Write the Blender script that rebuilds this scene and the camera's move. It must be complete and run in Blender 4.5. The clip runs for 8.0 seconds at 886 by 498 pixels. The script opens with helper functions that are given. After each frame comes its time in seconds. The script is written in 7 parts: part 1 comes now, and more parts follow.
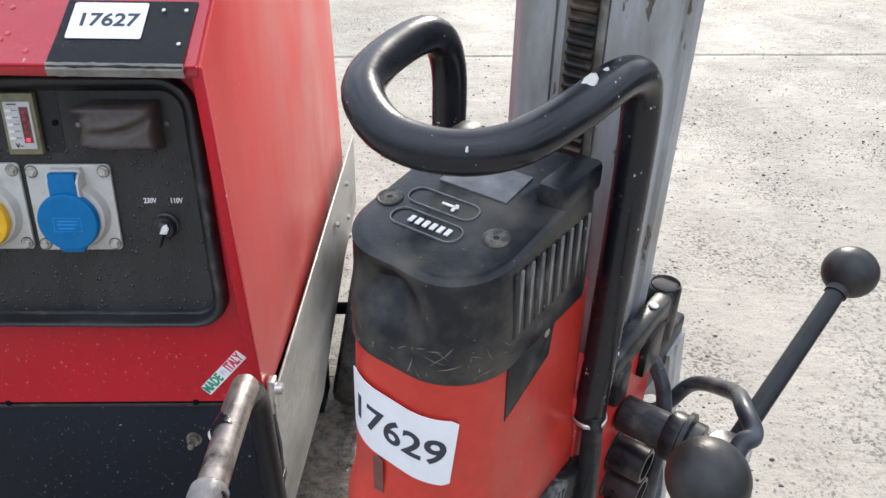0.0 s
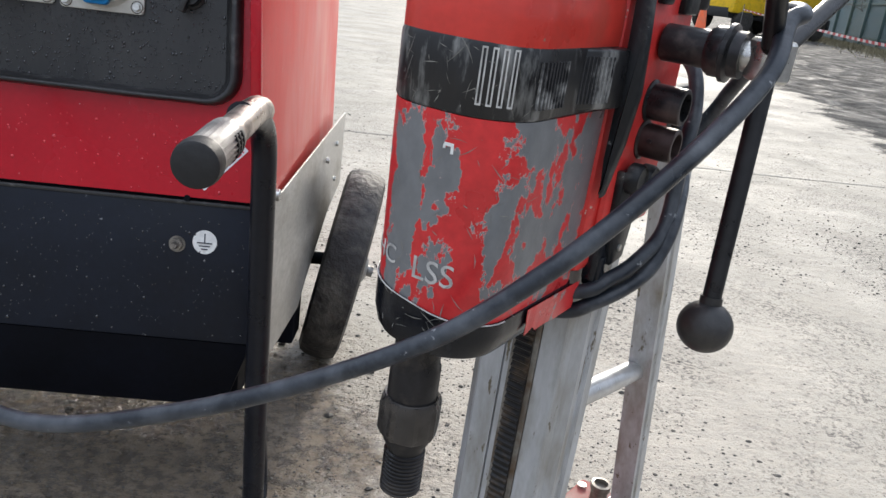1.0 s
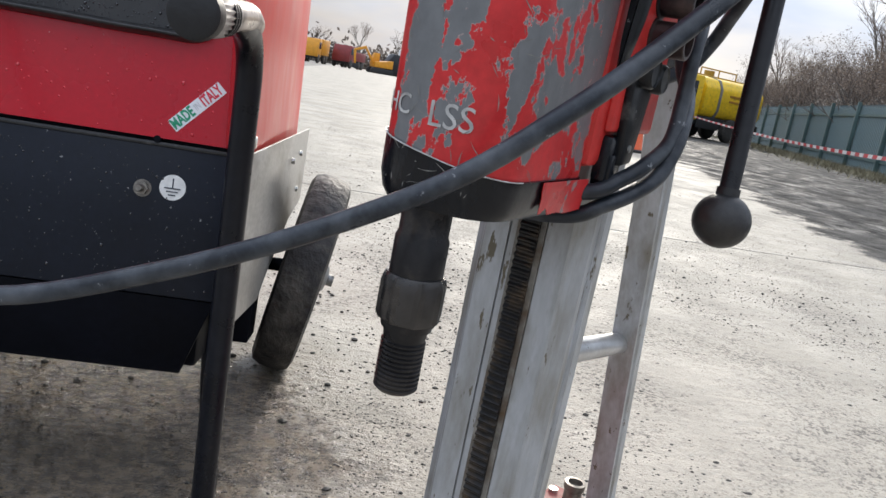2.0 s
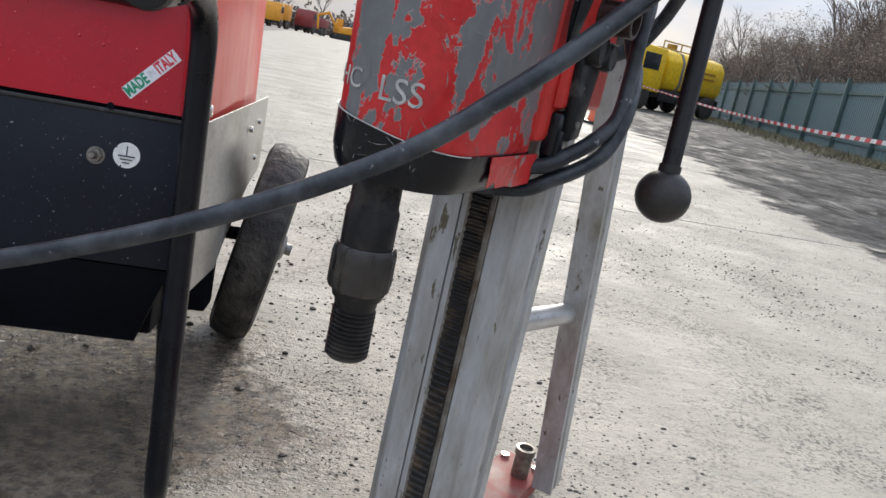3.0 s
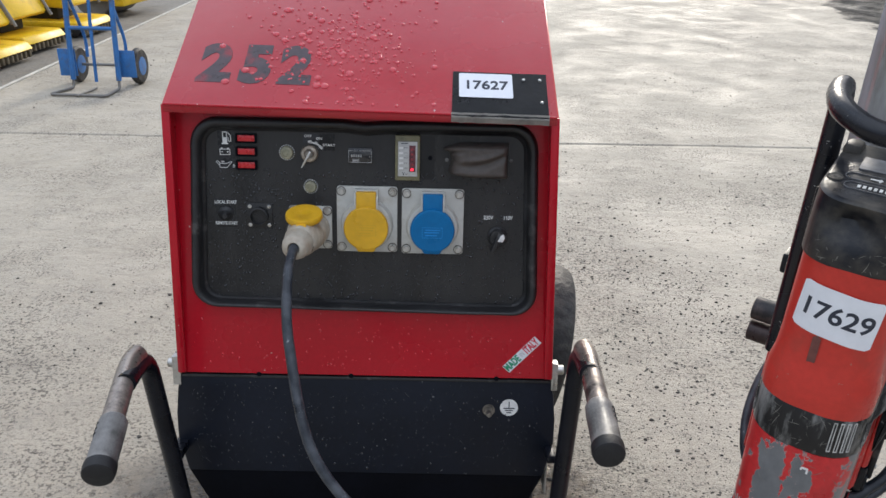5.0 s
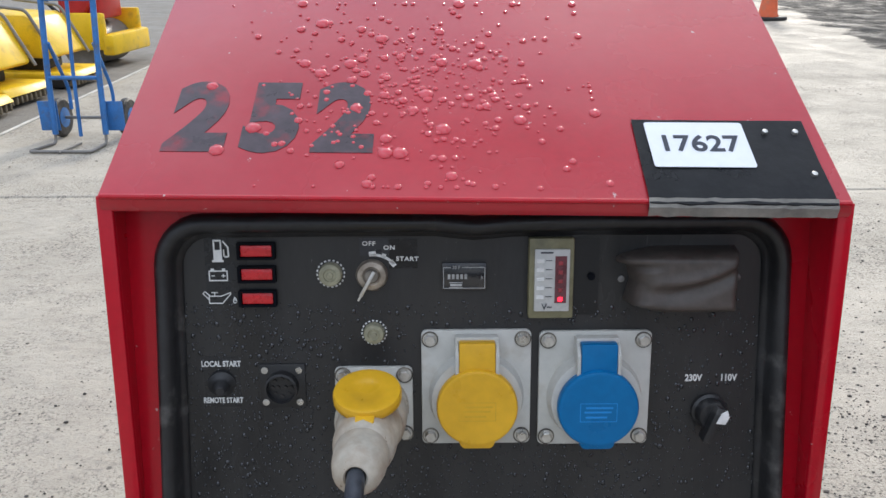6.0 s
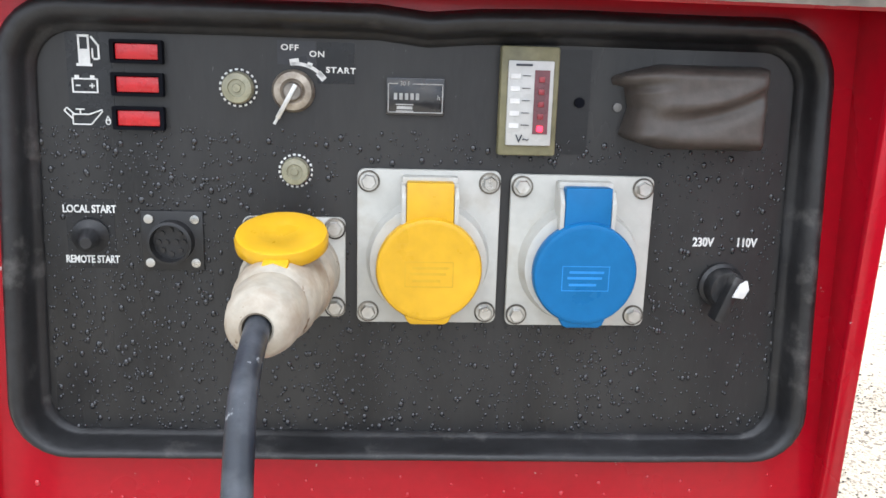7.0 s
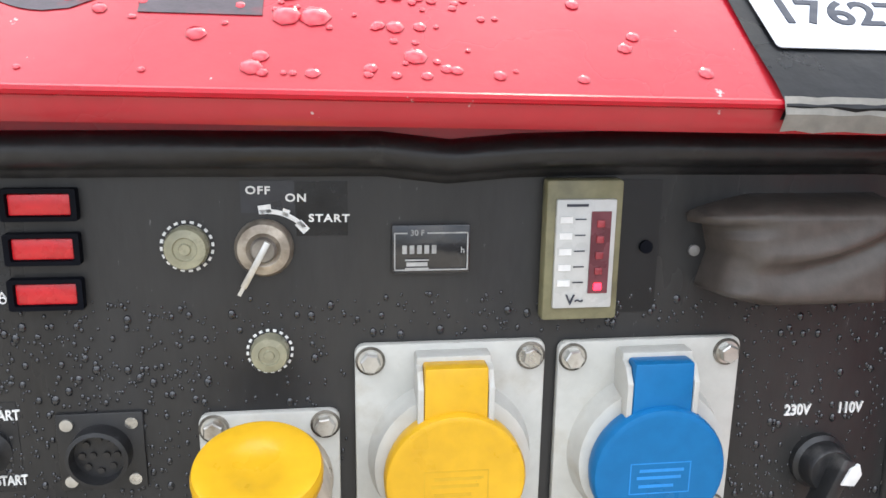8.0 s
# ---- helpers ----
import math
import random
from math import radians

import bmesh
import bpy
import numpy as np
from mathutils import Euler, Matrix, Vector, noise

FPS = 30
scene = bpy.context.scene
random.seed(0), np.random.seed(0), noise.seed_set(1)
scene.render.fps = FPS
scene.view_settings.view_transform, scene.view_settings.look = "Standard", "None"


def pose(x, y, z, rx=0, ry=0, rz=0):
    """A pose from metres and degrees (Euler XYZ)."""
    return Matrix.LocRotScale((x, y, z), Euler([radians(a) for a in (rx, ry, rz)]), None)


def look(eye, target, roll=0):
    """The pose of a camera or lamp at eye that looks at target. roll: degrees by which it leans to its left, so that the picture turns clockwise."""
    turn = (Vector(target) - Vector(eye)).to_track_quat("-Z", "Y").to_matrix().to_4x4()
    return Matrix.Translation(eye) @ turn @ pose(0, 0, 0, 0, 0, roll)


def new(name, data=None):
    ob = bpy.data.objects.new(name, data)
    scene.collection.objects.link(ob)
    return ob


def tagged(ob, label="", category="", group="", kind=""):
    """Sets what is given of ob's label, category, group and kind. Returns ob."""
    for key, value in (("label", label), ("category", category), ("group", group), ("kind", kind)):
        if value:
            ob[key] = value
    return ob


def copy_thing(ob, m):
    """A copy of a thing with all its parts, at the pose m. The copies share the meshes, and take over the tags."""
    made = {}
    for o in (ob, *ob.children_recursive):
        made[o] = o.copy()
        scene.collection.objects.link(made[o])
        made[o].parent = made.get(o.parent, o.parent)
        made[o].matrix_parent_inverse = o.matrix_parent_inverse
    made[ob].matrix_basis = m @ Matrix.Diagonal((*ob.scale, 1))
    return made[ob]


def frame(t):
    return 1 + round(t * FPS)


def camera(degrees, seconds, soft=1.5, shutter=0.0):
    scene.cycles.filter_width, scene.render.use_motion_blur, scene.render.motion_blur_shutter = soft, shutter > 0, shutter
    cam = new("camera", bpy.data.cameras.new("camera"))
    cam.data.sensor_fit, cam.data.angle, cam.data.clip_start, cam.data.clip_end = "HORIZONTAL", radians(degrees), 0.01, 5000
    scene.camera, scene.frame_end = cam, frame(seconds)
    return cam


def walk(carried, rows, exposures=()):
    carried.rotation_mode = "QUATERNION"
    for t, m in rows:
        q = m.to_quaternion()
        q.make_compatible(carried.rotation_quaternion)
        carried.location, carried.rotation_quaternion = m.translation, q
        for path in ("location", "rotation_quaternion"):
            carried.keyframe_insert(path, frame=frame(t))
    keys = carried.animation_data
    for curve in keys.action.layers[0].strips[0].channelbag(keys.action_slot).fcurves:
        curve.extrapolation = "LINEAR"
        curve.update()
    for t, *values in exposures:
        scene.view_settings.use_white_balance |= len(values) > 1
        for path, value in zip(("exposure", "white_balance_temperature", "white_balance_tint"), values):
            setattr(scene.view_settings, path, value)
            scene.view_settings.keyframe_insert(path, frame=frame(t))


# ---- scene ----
cam = camera(58.8, 8.0)
PATH = [
    (0, (0.433, -0.676, 0.982), (0.452, 1.037, -0.051), 0.1),
    (0.5, (0.398, -0.78, 0.826), (0.56, 1.045, 0.026), 3.8),
    (1, (0.388, -0.821, 0.651), (0.521, 1.066, 0.003), 6.9),
    (1.5, (0.36, -0.804, 0.560), (0.531, 1.132, 0.092), 8.4),
    (2, (0.365, -0.823, 0.511), (0.622, 1.117, 0.097), 9.8),
    (2.2, (0.371, -0.827, 0.508), (0.66, 1.106, 0.087), 10.2),
    (3.3, (0.37, -0.842, 0.529), (0.737, 1.065, 0.052), 11.1),
    (3.5, (0.367, -0.847, 0.549), (0.733, 1.061, 0.071), 11.0),
    (4, (0.328, -0.865, 0.642), (0.654, 1.028, 0.083), 9.8),
    (4.5, (0.203, -0.953, 0.836), (0.327, 0.894, 0.077), 5.9),
    (4.7, (0.148, -0.98, 0.920), (0.206, 0.85, 0.114), 4.0),
    (5, (0.093, -0.947, 1.012), (0.109, 0.876, 0.189), 1.4),
    (5.2, (0.061, -0.887, 1.008), (0.079, 0.954, 0.228), 0.5),
    (6.3, (-0.032, -0.426, 0.869), (-0.019, 1.437, 0.142), -0.3),
    (6.5, (-0.024, -0.423, 0.829), (0.019, 1.44, 0.103), 0.5),
    (7, (-0.018, -0.41, 0.788), (0.114, 1.443, 0.047), 2.3),
    (7.5, (-0.034, -0.38, 0.784), (0.135, 1.47, 0.044), 2.7),
    (8, (-0.042, -0.276, 0.825), (0.22, 1.556, 0.067), 2.1),
]
walk(cam, [(t, look(eye, target, roll)) for t, eye, target, roll in PATH], exposures=[(0.0, 0.72, 6500, 10), (0.5, 0.54, 6500, 10), (1.0, 0.54, 6500, 10), (1.5, 0.56, 6500, 10), (2.2, 0.38, 6500, 10), (3.4, 0.30, 6500, 10), (4.0, 0.36, 6500, 10), (4.5, 0.28, 6550, 10), (5.2, 0.18, 6550, 10), (6.3, 0.74, 6450, 10), (6.5, 1.05, 6450, 10), (7.0, 1.50, 6950, 10), (7.5, 1.58, 6850, 10), (8.0, 1.46, 7050, 10)])

# ---- world, sun, exposure ----
scene.view_settings.exposure = 0.0
world = bpy.data.worlds.new("sky")
scene.world = world
world.use_nodes = True
wn, wl = world.node_tree.nodes, world.node_tree.links
wn.clear()
SUN_AZ, SUN_EL = 15.0, 24.0            # degrees clockwise from +y, above the horizon
sky = wn.new("ShaderNodeTexSky")
sky.sky_type = "NISHITA"
sky.sun_disc = False
sky.sun_elevation, sky.sun_rotation = radians(SUN_EL), radians(SUN_AZ)
sky.dust_density, sky.air_density = 2.5, 1.0
dim = wn.new("ShaderNodeVectorMath")
dim.operation = "SCALE"
dim.inputs["Scale"].default_value = 0.035
coord = wn.new("ShaderNodeTexCoord")
squash = wn.new("ShaderNodeMapping")
squash.inputs["Scale"].default_value = (1.0, 1.0, 3.2)
cloud = wn.new("ShaderNodeTexNoise")
cloud.inputs["Scale"].default_value, cloud.inputs["Detail"].default_value, cloud.inputs["Roughness"].default_value = 1.7, 7, 0.55
cover = wn.new("ShaderNodeValToRGB")
cover.color_ramp.elements[0].position, cover.color_ramp.elements[1].position = 0.36, 0.62
cover.color_ramp.elements[0].color, cover.color_ramp.elements[1].color = (0.35, 0.35, 0.35, 1), (0.9, 0.9, 0.9, 1)
cloud2 = wn.new("ShaderNodeTexNoise")
cloud2.inputs["Scale"].default_value, cloud2.inputs["Detail"].default_value = 3.1, 5
grey = wn.new("ShaderNodeValToRGB")
grey.color_ramp.elements[0].position, grey.color_ramp.elements[1].position = 0.32, 0.7
grey.color_ramp.elements[0].color, grey.color_ramp.elements[1].color = (0.37, 0.47, 0.65, 1), (0.80, 0.82, 0.86, 1)
mixs = wn.new("ShaderNodeMixRGB")
back = wn.new("ShaderNodeBackground")
back.inputs["Strength"].default_value = 1.68
up = wn.new("ShaderNodeSeparateXYZ")
lift = wn.new("ShaderNodeMapRange")
lift.inputs["To Min"].default_value, lift.inputs["To Max"].default_value = 0.45, 1.78
over = wn.new("ShaderNodeVectorMath")
over.operation = "SCALE"
wout = wn.new("ShaderNodeOutputWorld")
wl.new(coord.outputs["Generated"], squash.inputs["Vector"])
wl.new(squash.outputs["Vector"], cloud.inputs["Vector"])
wl.new(squash.outputs["Vector"], cloud2.inputs["Vector"])
wl.new(cloud.outputs["Fac"], cover.inputs["Fac"])
wl.new(cloud2.outputs["Fac"], grey.inputs["Fac"])
wl.new(sky.outputs["Color"], dim.inputs[0])
wl.new(cover.outputs["Color"], mixs.inputs["Fac"])
wl.new(dim.outputs["Vector"], mixs.inputs["Color1"])
wl.new(grey.outputs["Color"], mixs.inputs["Color2"])
wl.new(coord.outputs["Generated"], up.inputs[0])
wl.new(up.outputs["Z"], lift.inputs["Value"])
wl.new(mixs.outputs["Color"], over.inputs[0])
wl.new(lift.outputs["Result"], over.inputs["Scale"])
wl.new(over.outputs["Vector"], back.inputs["Color"])
wl.new(back.outputs["Background"], wout.inputs["Surface"])

sun_data = bpy.data.lights.new("sun", "SUN")
sun_data.energy, sun_data.angle, sun_data.color = 2.0, radians(11), (1.0, 0.93, 0.82)
sun = new("sun", sun_data)
sun_way = Vector((math.sin(radians(SUN_AZ)) * math.cos(radians(SUN_EL)), math.cos(radians(SUN_AZ)) * math.cos(radians(SUN_EL)), math.sin(radians(SUN_EL))))
sun.matrix_world = look(sun_way * 50, (0, 0, 0))


# ---- materials ----
def shader(name, color, rough=0.5, metal=0.0, vary=0.15, scale=12.0, fine=160.0, bump=0.1, bump_scale=None, second=None, amount=0.5, second_scale=18.0, second_rough=None, edge=0.04,
           stretch=(1, 1, 1), spec=0.5, coat=0.0, trans=0.0, ior=1.45, each=0.0, islands=0.0, speck=None, speck_amount=0.3, speck_scale=60.0, rough_vary=0.12, second_metal=None, bump_dist=0.002):
    """A painted, worn or grainy surface: base colour varied at two scales, a second colour in worn patches, specks and fine relief."""
    m = bpy.data.materials.new(name)
    m.use_nodes = True
    n, k = m.node_tree.nodes, m.node_tree.links
    p = n["Principled BSDF"]
    p.inputs["Metallic"].default_value = metal
    p.inputs["Specular IOR Level"].default_value = spec
    p.inputs["Coat Weight"].default_value = coat
    p.inputs["Coat Roughness"].default_value = 0.12
    p.inputs["Transmission Weight"].default_value = trans
    p.inputs["IOR"].default_value = ior
    tc = n.new("ShaderNodeTexCoord")
    mp = n.new("ShaderNodeMapping")
    mp.inputs["Scale"].default_value = stretch
    k.new(tc.outputs["Object"], mp.inputs["Vector"])

    def noise_at(s, detail=5.0, r=0.55):
        t = n.new("ShaderNodeTexNoise")
        t.inputs["Scale"].default_value, t.inputs["Detail"].default_value, t.inputs["Roughness"].default_value = s, detail, r
        k.new(mp.outputs["Vector"], t.inputs["Vector"])
        return t.outputs["Fac"]

    def span(fac, lo, hi, a, b):
        t = n.new("ShaderNodeMapRange")
        t.inputs["From Min"].default_value, t.inputs["From Max"].default_value = lo, hi
        t.inputs["To Min"].default_value, t.inputs["To Max"].default_value = a, b
        k.new(fac, t.inputs["Value"])
        return t.outputs["Result"]

    def mixed(fac, a, b, kind="MIX"):
        t = n.new("ShaderNodeMixRGB")
        t.blend_type = kind
        for sock, v in ((t.inputs["Fac"], fac), (t.inputs["Color1"], a), (t.inputs["Color2"], b)):
            if isinstance(v, (int, float)):
                sock.default_value = v
            elif isinstance(v, tuple):
                sock.default_value = (*v[:3], 1)
            else:
                k.new(v, sock)
        return t.outputs["Color"]

    big, small = noise_at(scale), noise_at(fine, 3.0)
    tone = n.new("ShaderNodeMath")
    tone.operation = "MULTIPLY"
    k.new(span(big, 0.3, 0.7, 1 - vary, 1 + vary), tone.inputs[0])
    k.new(span(small, 0.3, 0.7, 1 - vary * 0.6, 1 + vary * 0.6), tone.inputs[1])
    col = mixed(1.0, color, tone.outputs["Value"], "MULTIPLY")
    if each or islands:
        src = n.new("ShaderNodeObjectInfo").outputs["Random"] if each else n.new("ShaderNodeNewGeometry").outputs["Random Per Island"]
        a = each or islands
        col = mixed(1.0, col, span(src, 0, 1, 1 - a, 1 + a), "MULTIPLY")
    rough_out = span(big, 0.3, 0.7, max(0.02, rough - rough_vary), min(1.0, rough + rough_vary))
    if second:
        at = 0.5 + (0.5 - amount) * 0.5
        worn = span(noise_at(second_scale, 6.0, 0.6), at - edge, at + edge, 0, 1)
        col = mixed(worn, col, second)
        if second_rough is not None:
            t = n.new("ShaderNodeMixRGB")
            k.new(worn, t.inputs["Fac"])
            k.new(rough_out, t.inputs["Color1"])
            t.inputs["Color2"].default_value = (second_rough,) * 3 + (1,)
            rough_out = t.outputs["Color"]
        if second_metal is not None:
            k.new(span(worn, 0, 1, metal, second_metal), p.inputs["Metallic"])
    if speck:
        at = 0.5 + (0.5 - speck_amount) * 0.40
        col = mixed(span(noise_at(speck_scale, 4.0, 0.7), at, at + 0.03, 0, 1), col, speck)
    k.new(col, p.inputs["Base Color"])
    k.new(rough_out, p.inputs["Roughness"])
    if bump:
        b = n.new("ShaderNodeBump")
        b.inputs["Strength"].default_value, b.inputs["Distance"].default_value = bump, bump_dist
        k.new(noise_at(bump_scale or fine, 4.0), b.inputs["Height"])
        k.new(b.outputs["Normal"], p.inputs["Normal"])
    return m


def glow(name, color, strength):
    m = bpy.data.materials.new(name)
    m.use_nodes = True
    p = m.node_tree.nodes["Principled BSDF"]
    p.inputs["Base Color"].default_value = (*color, 1)
    p.inputs["Emission Color"].default_value = (*color, 1)
    p.inputs["Emission Strength"].default_value = strength
    return m


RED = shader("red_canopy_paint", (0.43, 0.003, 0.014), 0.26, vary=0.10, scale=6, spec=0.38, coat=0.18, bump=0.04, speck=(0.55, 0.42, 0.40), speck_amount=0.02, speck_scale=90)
# the pinker second colour paints the sky's reflection onto the wet lid
RED_LID = shader("red_lid_paint_sky_sheen", (0.41, 0.007, 0.018), 0.24, vary=0.10, scale=6, spec=0.45, coat=0.32, bump=0.05, second=(0.43, 0.050, 0.055), amount=0.38, second_scale=7, edge=0.25, speck=(0.55, 0.42, 0.40), speck_amount=0.02, speck_scale=90)
# paler than the front: sky sheen on the flanks painted into the red
RED_SIDE = shader("red_side_paint_sky_lit", (0.62, 0.030, 0.028), 0.40, vary=0.12, scale=5, stretch=(1, 1.6, 0.8), coat=0.0, second=(0.67, 0.105, 0.088), amount=0.52, second_scale=3.2, edge=0.22, bump=0.04, speck=(0.6, 0.35, 0.3), speck_amount=0.02, speck_scale=70)
BLACK_PANEL = shader("black_panel_paint", (0.0165, 0.0164, 0.0172), 0.34, vary=0.30, scale=9, bump=0.05, stretch=(2.2, 1, 0.55), second=(0.036, 0.035, 0.034), amount=0.42, second_scale=11, edge=0.22, speck=(0.13, 0.13, 0.13), speck_amount=0.06, speck_scale=160)
RUBBER = shader("black_rubber", (0.018, 0.018, 0.019), 0.40, spec=0.55, vary=0.3, scale=20, bump=0.2, second=(0.11, 0.105, 0.10), amount=0.16, second_scale=45, edge=0.10)
NAVY = shader("navy_black_enamel", (0.0065, 0.009, 0.016), 0.46, spec=0.28, vary=0.2, scale=8, bump=0.06, speck=(0.25, 0.25, 0.25), speck_amount=0.01, speck_scale=120)
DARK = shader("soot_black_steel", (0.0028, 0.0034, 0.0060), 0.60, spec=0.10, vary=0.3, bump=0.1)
STEEL = shader("galvanised_sheet_steel", (0.40, 0.39, 0.37), 0.42, metal=0.75, vary=0.2, scale=14, bump=0.08, stretch=(1, 0.4, 1), second=(0.23, 0.21, 0.18), amount=0.22, second_scale=16, edge=0.12)
TUBE = shader("black_tube_paint", (0.007, 0.008, 0.012), 0.30, spec=0.32, vary=0.3, scale=25, bump=0.06, second=(0.07, 0.045, 0.035), amount=0.05, second_scale=26, edge=0.05)
WORN_TUBE = shader("tube_with_paint_rubbed_off", (0.36, 0.31, 0.27), 0.33, metal=0.8, vary=0.2, scale=30, second=(0.03, 0.02, 0.018), amount=0.33, second_scale=30, edge=0.08, second_metal=0.0)
GRIP = shader("grey_worn_handle_grip", (0.20, 0.192, 0.182), 0.42, vary=0.25, scale=30, bump=0.2, second=(0.05, 0.048, 0.045), amount=0.3, second_scale=35, edge=0.1)
GRIP_END = shader("black_grip_end", (0.012, 0.012, 0.013), 0.55, vary=0.3, bump=0.25)
TYRE = shader("solid_rubber_tyre", (0.020, 0.0185, 0.018), 0.62, vary=0.35, scale=18, fine=90, bump=1.0, bump_scale=70, bump_dist=0.004, second=(0.11, 0.10, 0.085), amount=0.30, second_scale=22, edge=0.15)
RIM = shader("grey_wheel_rim", (0.30, 0.30, 0.29), 0.4, metal=0.5, vary=0.2, second=(0.07, 0.06, 0.05), amount=0.3, second_scale=30)
PLATE_WHITE = shader("grey_white_socket_plastic", (0.50, 0.495, 0.455), 0.42, vary=0.08, scale=25, bump=0.04, second=(0.40, 0.37, 0.31), amount=0.16, second_scale=50, edge=0.12)
YELLOW = shader("yellow_socket_plastic", (0.69, 0.385, 0.018), 0.36, vary=0.08, scale=30, bump=0.04, speck=(0.55, 0.34, 0.03), speck_amount=0.05)
BLUE = shader("blue_socket_plastic", (0.0005, 0.135, 0.34), 0.36, spec=0.3, vary=0.08, scale=30, bump=0.04)
PLUG = shader("dirty_white_plug_plastic", (0.46, 0.42, 0.345), 0.5, vary=0.15, scale=40, bump=0.1, second=(0.30, 0.22, 0.15), amount=0.36, second_scale=36, edge=0.14, speck=(0.16, 0.10, 0.06), speck_amount=0.08, speck_scale=60)
ZINC = shader("zinc_plated_steel", (0.55, 0.54, 0.51), 0.32, metal=0.9, vary=0.2, scale=60, second=(0.26, 0.22, 0.17), amount=0.2, second_scale=80, edge=0.1)
LENS_RED = shader("red_lamp_lens", (0.55, 0.012, 0.018), 0.3, vary=0.15, scale=120, bump=0.05, coat=0.4)
LENS_DARK = shader("unlit_red_lens", (0.28, 0.03, 0.04), 0.3, vary=0.2, scale=120, coat=0.3)
LED = glow("red_light_emitting_diode", (1.0, 0.02, 0.05), 2.0)
FUSE = shader("olive_clear_plastic", (0.26, 0.25, 0.17), 0.25, vary=0.2, scale=90, coat=0.5)
CREAM = shader("yellowed_meter_frame", (0.20, 0.185, 0.105), 0.5, vary=0.25, scale=60, bump=0.1, second=(0.16, 0.15, 0.08), amount=0.25, second_scale=60, edge=0.12)
DIAL = shader("meter_dial_paper", (0.50, 0.50, 0.48), 0.3, vary=0.08, scale=60, coat=0.6)
MAROON = shader("dark_red_meter_strip", (0.13, 0.03, 0.04), 0.3, vary=0.2, scale=90, coat=0.5)
INK_WHITE = shader("white_print", (0.72, 0.72, 0.70), 0.5, vary=0.1, scale=200)
INK_DARK = shader("dark_print", (0.03, 0.035, 0.05), 0.5, vary=0.1, scale=200)
INK_GREY = shader("worn_stencil_paint", (0.060, 0.040, 0.046), 0.35, vary=0.3, scale=60, second=(0.44, 0.008, 0.022), amount=0.20, second_scale=28, edge=0.14)
INK_GREEN = shader("green_print", (0.02, 0.30, 0.16), 0.5, vary=0.1)
INK_RED = shader("red_print", (0.62, 0.03, 0.06), 0.5, vary=0.1)
INK_YELLOW = shader("embossed_yellow", (0.62, 0.36, 0.02), 0.4, vary=0.1)
INK_BLUE = shader("embossed_blue", (0.01, 0.24, 0.62), 0.4, vary=0.1)
PAPER = shader("white_label_paper", (0.78, 0.79, 0.82), 0.45, vary=0.04, scale=30, bump=0.03)
TAPE_BLACK = shader("black_plastic_sheet", (0.017, 0.018, 0.020), 0.34, vary=0.3, scale=25, bump=0.3, bump_scale=40)
TAPE_EDGE = shader("torn_grey_tape_edge", (0.42, 0.40, 0.36), 0.5, vary=0.2, scale=60)
BOOT = shader("brown_black_rubber_boot", (0.066, 0.055, 0.048), 0.42, vary=0.25, scale=30, bump=0.15)
DROP_RED = shader("water_on_red_paint", (0.56, 0.016, 0.030), 0.05, vary=0.0, bump=0.0, rough_vary=0.0, spec=0.6, coat=0.6)
DROP_DARK = shader("water_on_black_paint", (0.014, 0.015, 0.018), 0.05, vary=0.0, bump=0.0, rough_vary=0.0, spec=0.6, coat=0.6)
CABLE = shader("grey_black_rubber_cable", (0.014, 0.018, 0.025), 0.38, vary=0.3, scale=25, bump=0.22, bump_scale=70, second=(0.072, 0.079, 0.090), amount=0.42, second_scale=34, edge=0.12, speck=(0.22, 0.23, 0.24), speck_amount=0.10, speck_scale=80)
ORANGE_RED = shader("red_orange_drill_plastic", (0.52, 0.036, 0.024), 0.36, vary=0.12, scale=14, bump=0.06, second=(0.30, 0.055, 0.035), amount=0.10, second_scale=22, edge=0.16, speck=(0.30, 0.2, 0.15), speck_amount=0.03, speck_scale=90)
CHIPPED = shader("red_paint_chipped_to_grey_metal", (0.55, 0.027, 0.029), 0.36, vary=0.14, scale=20, bump=0.08)


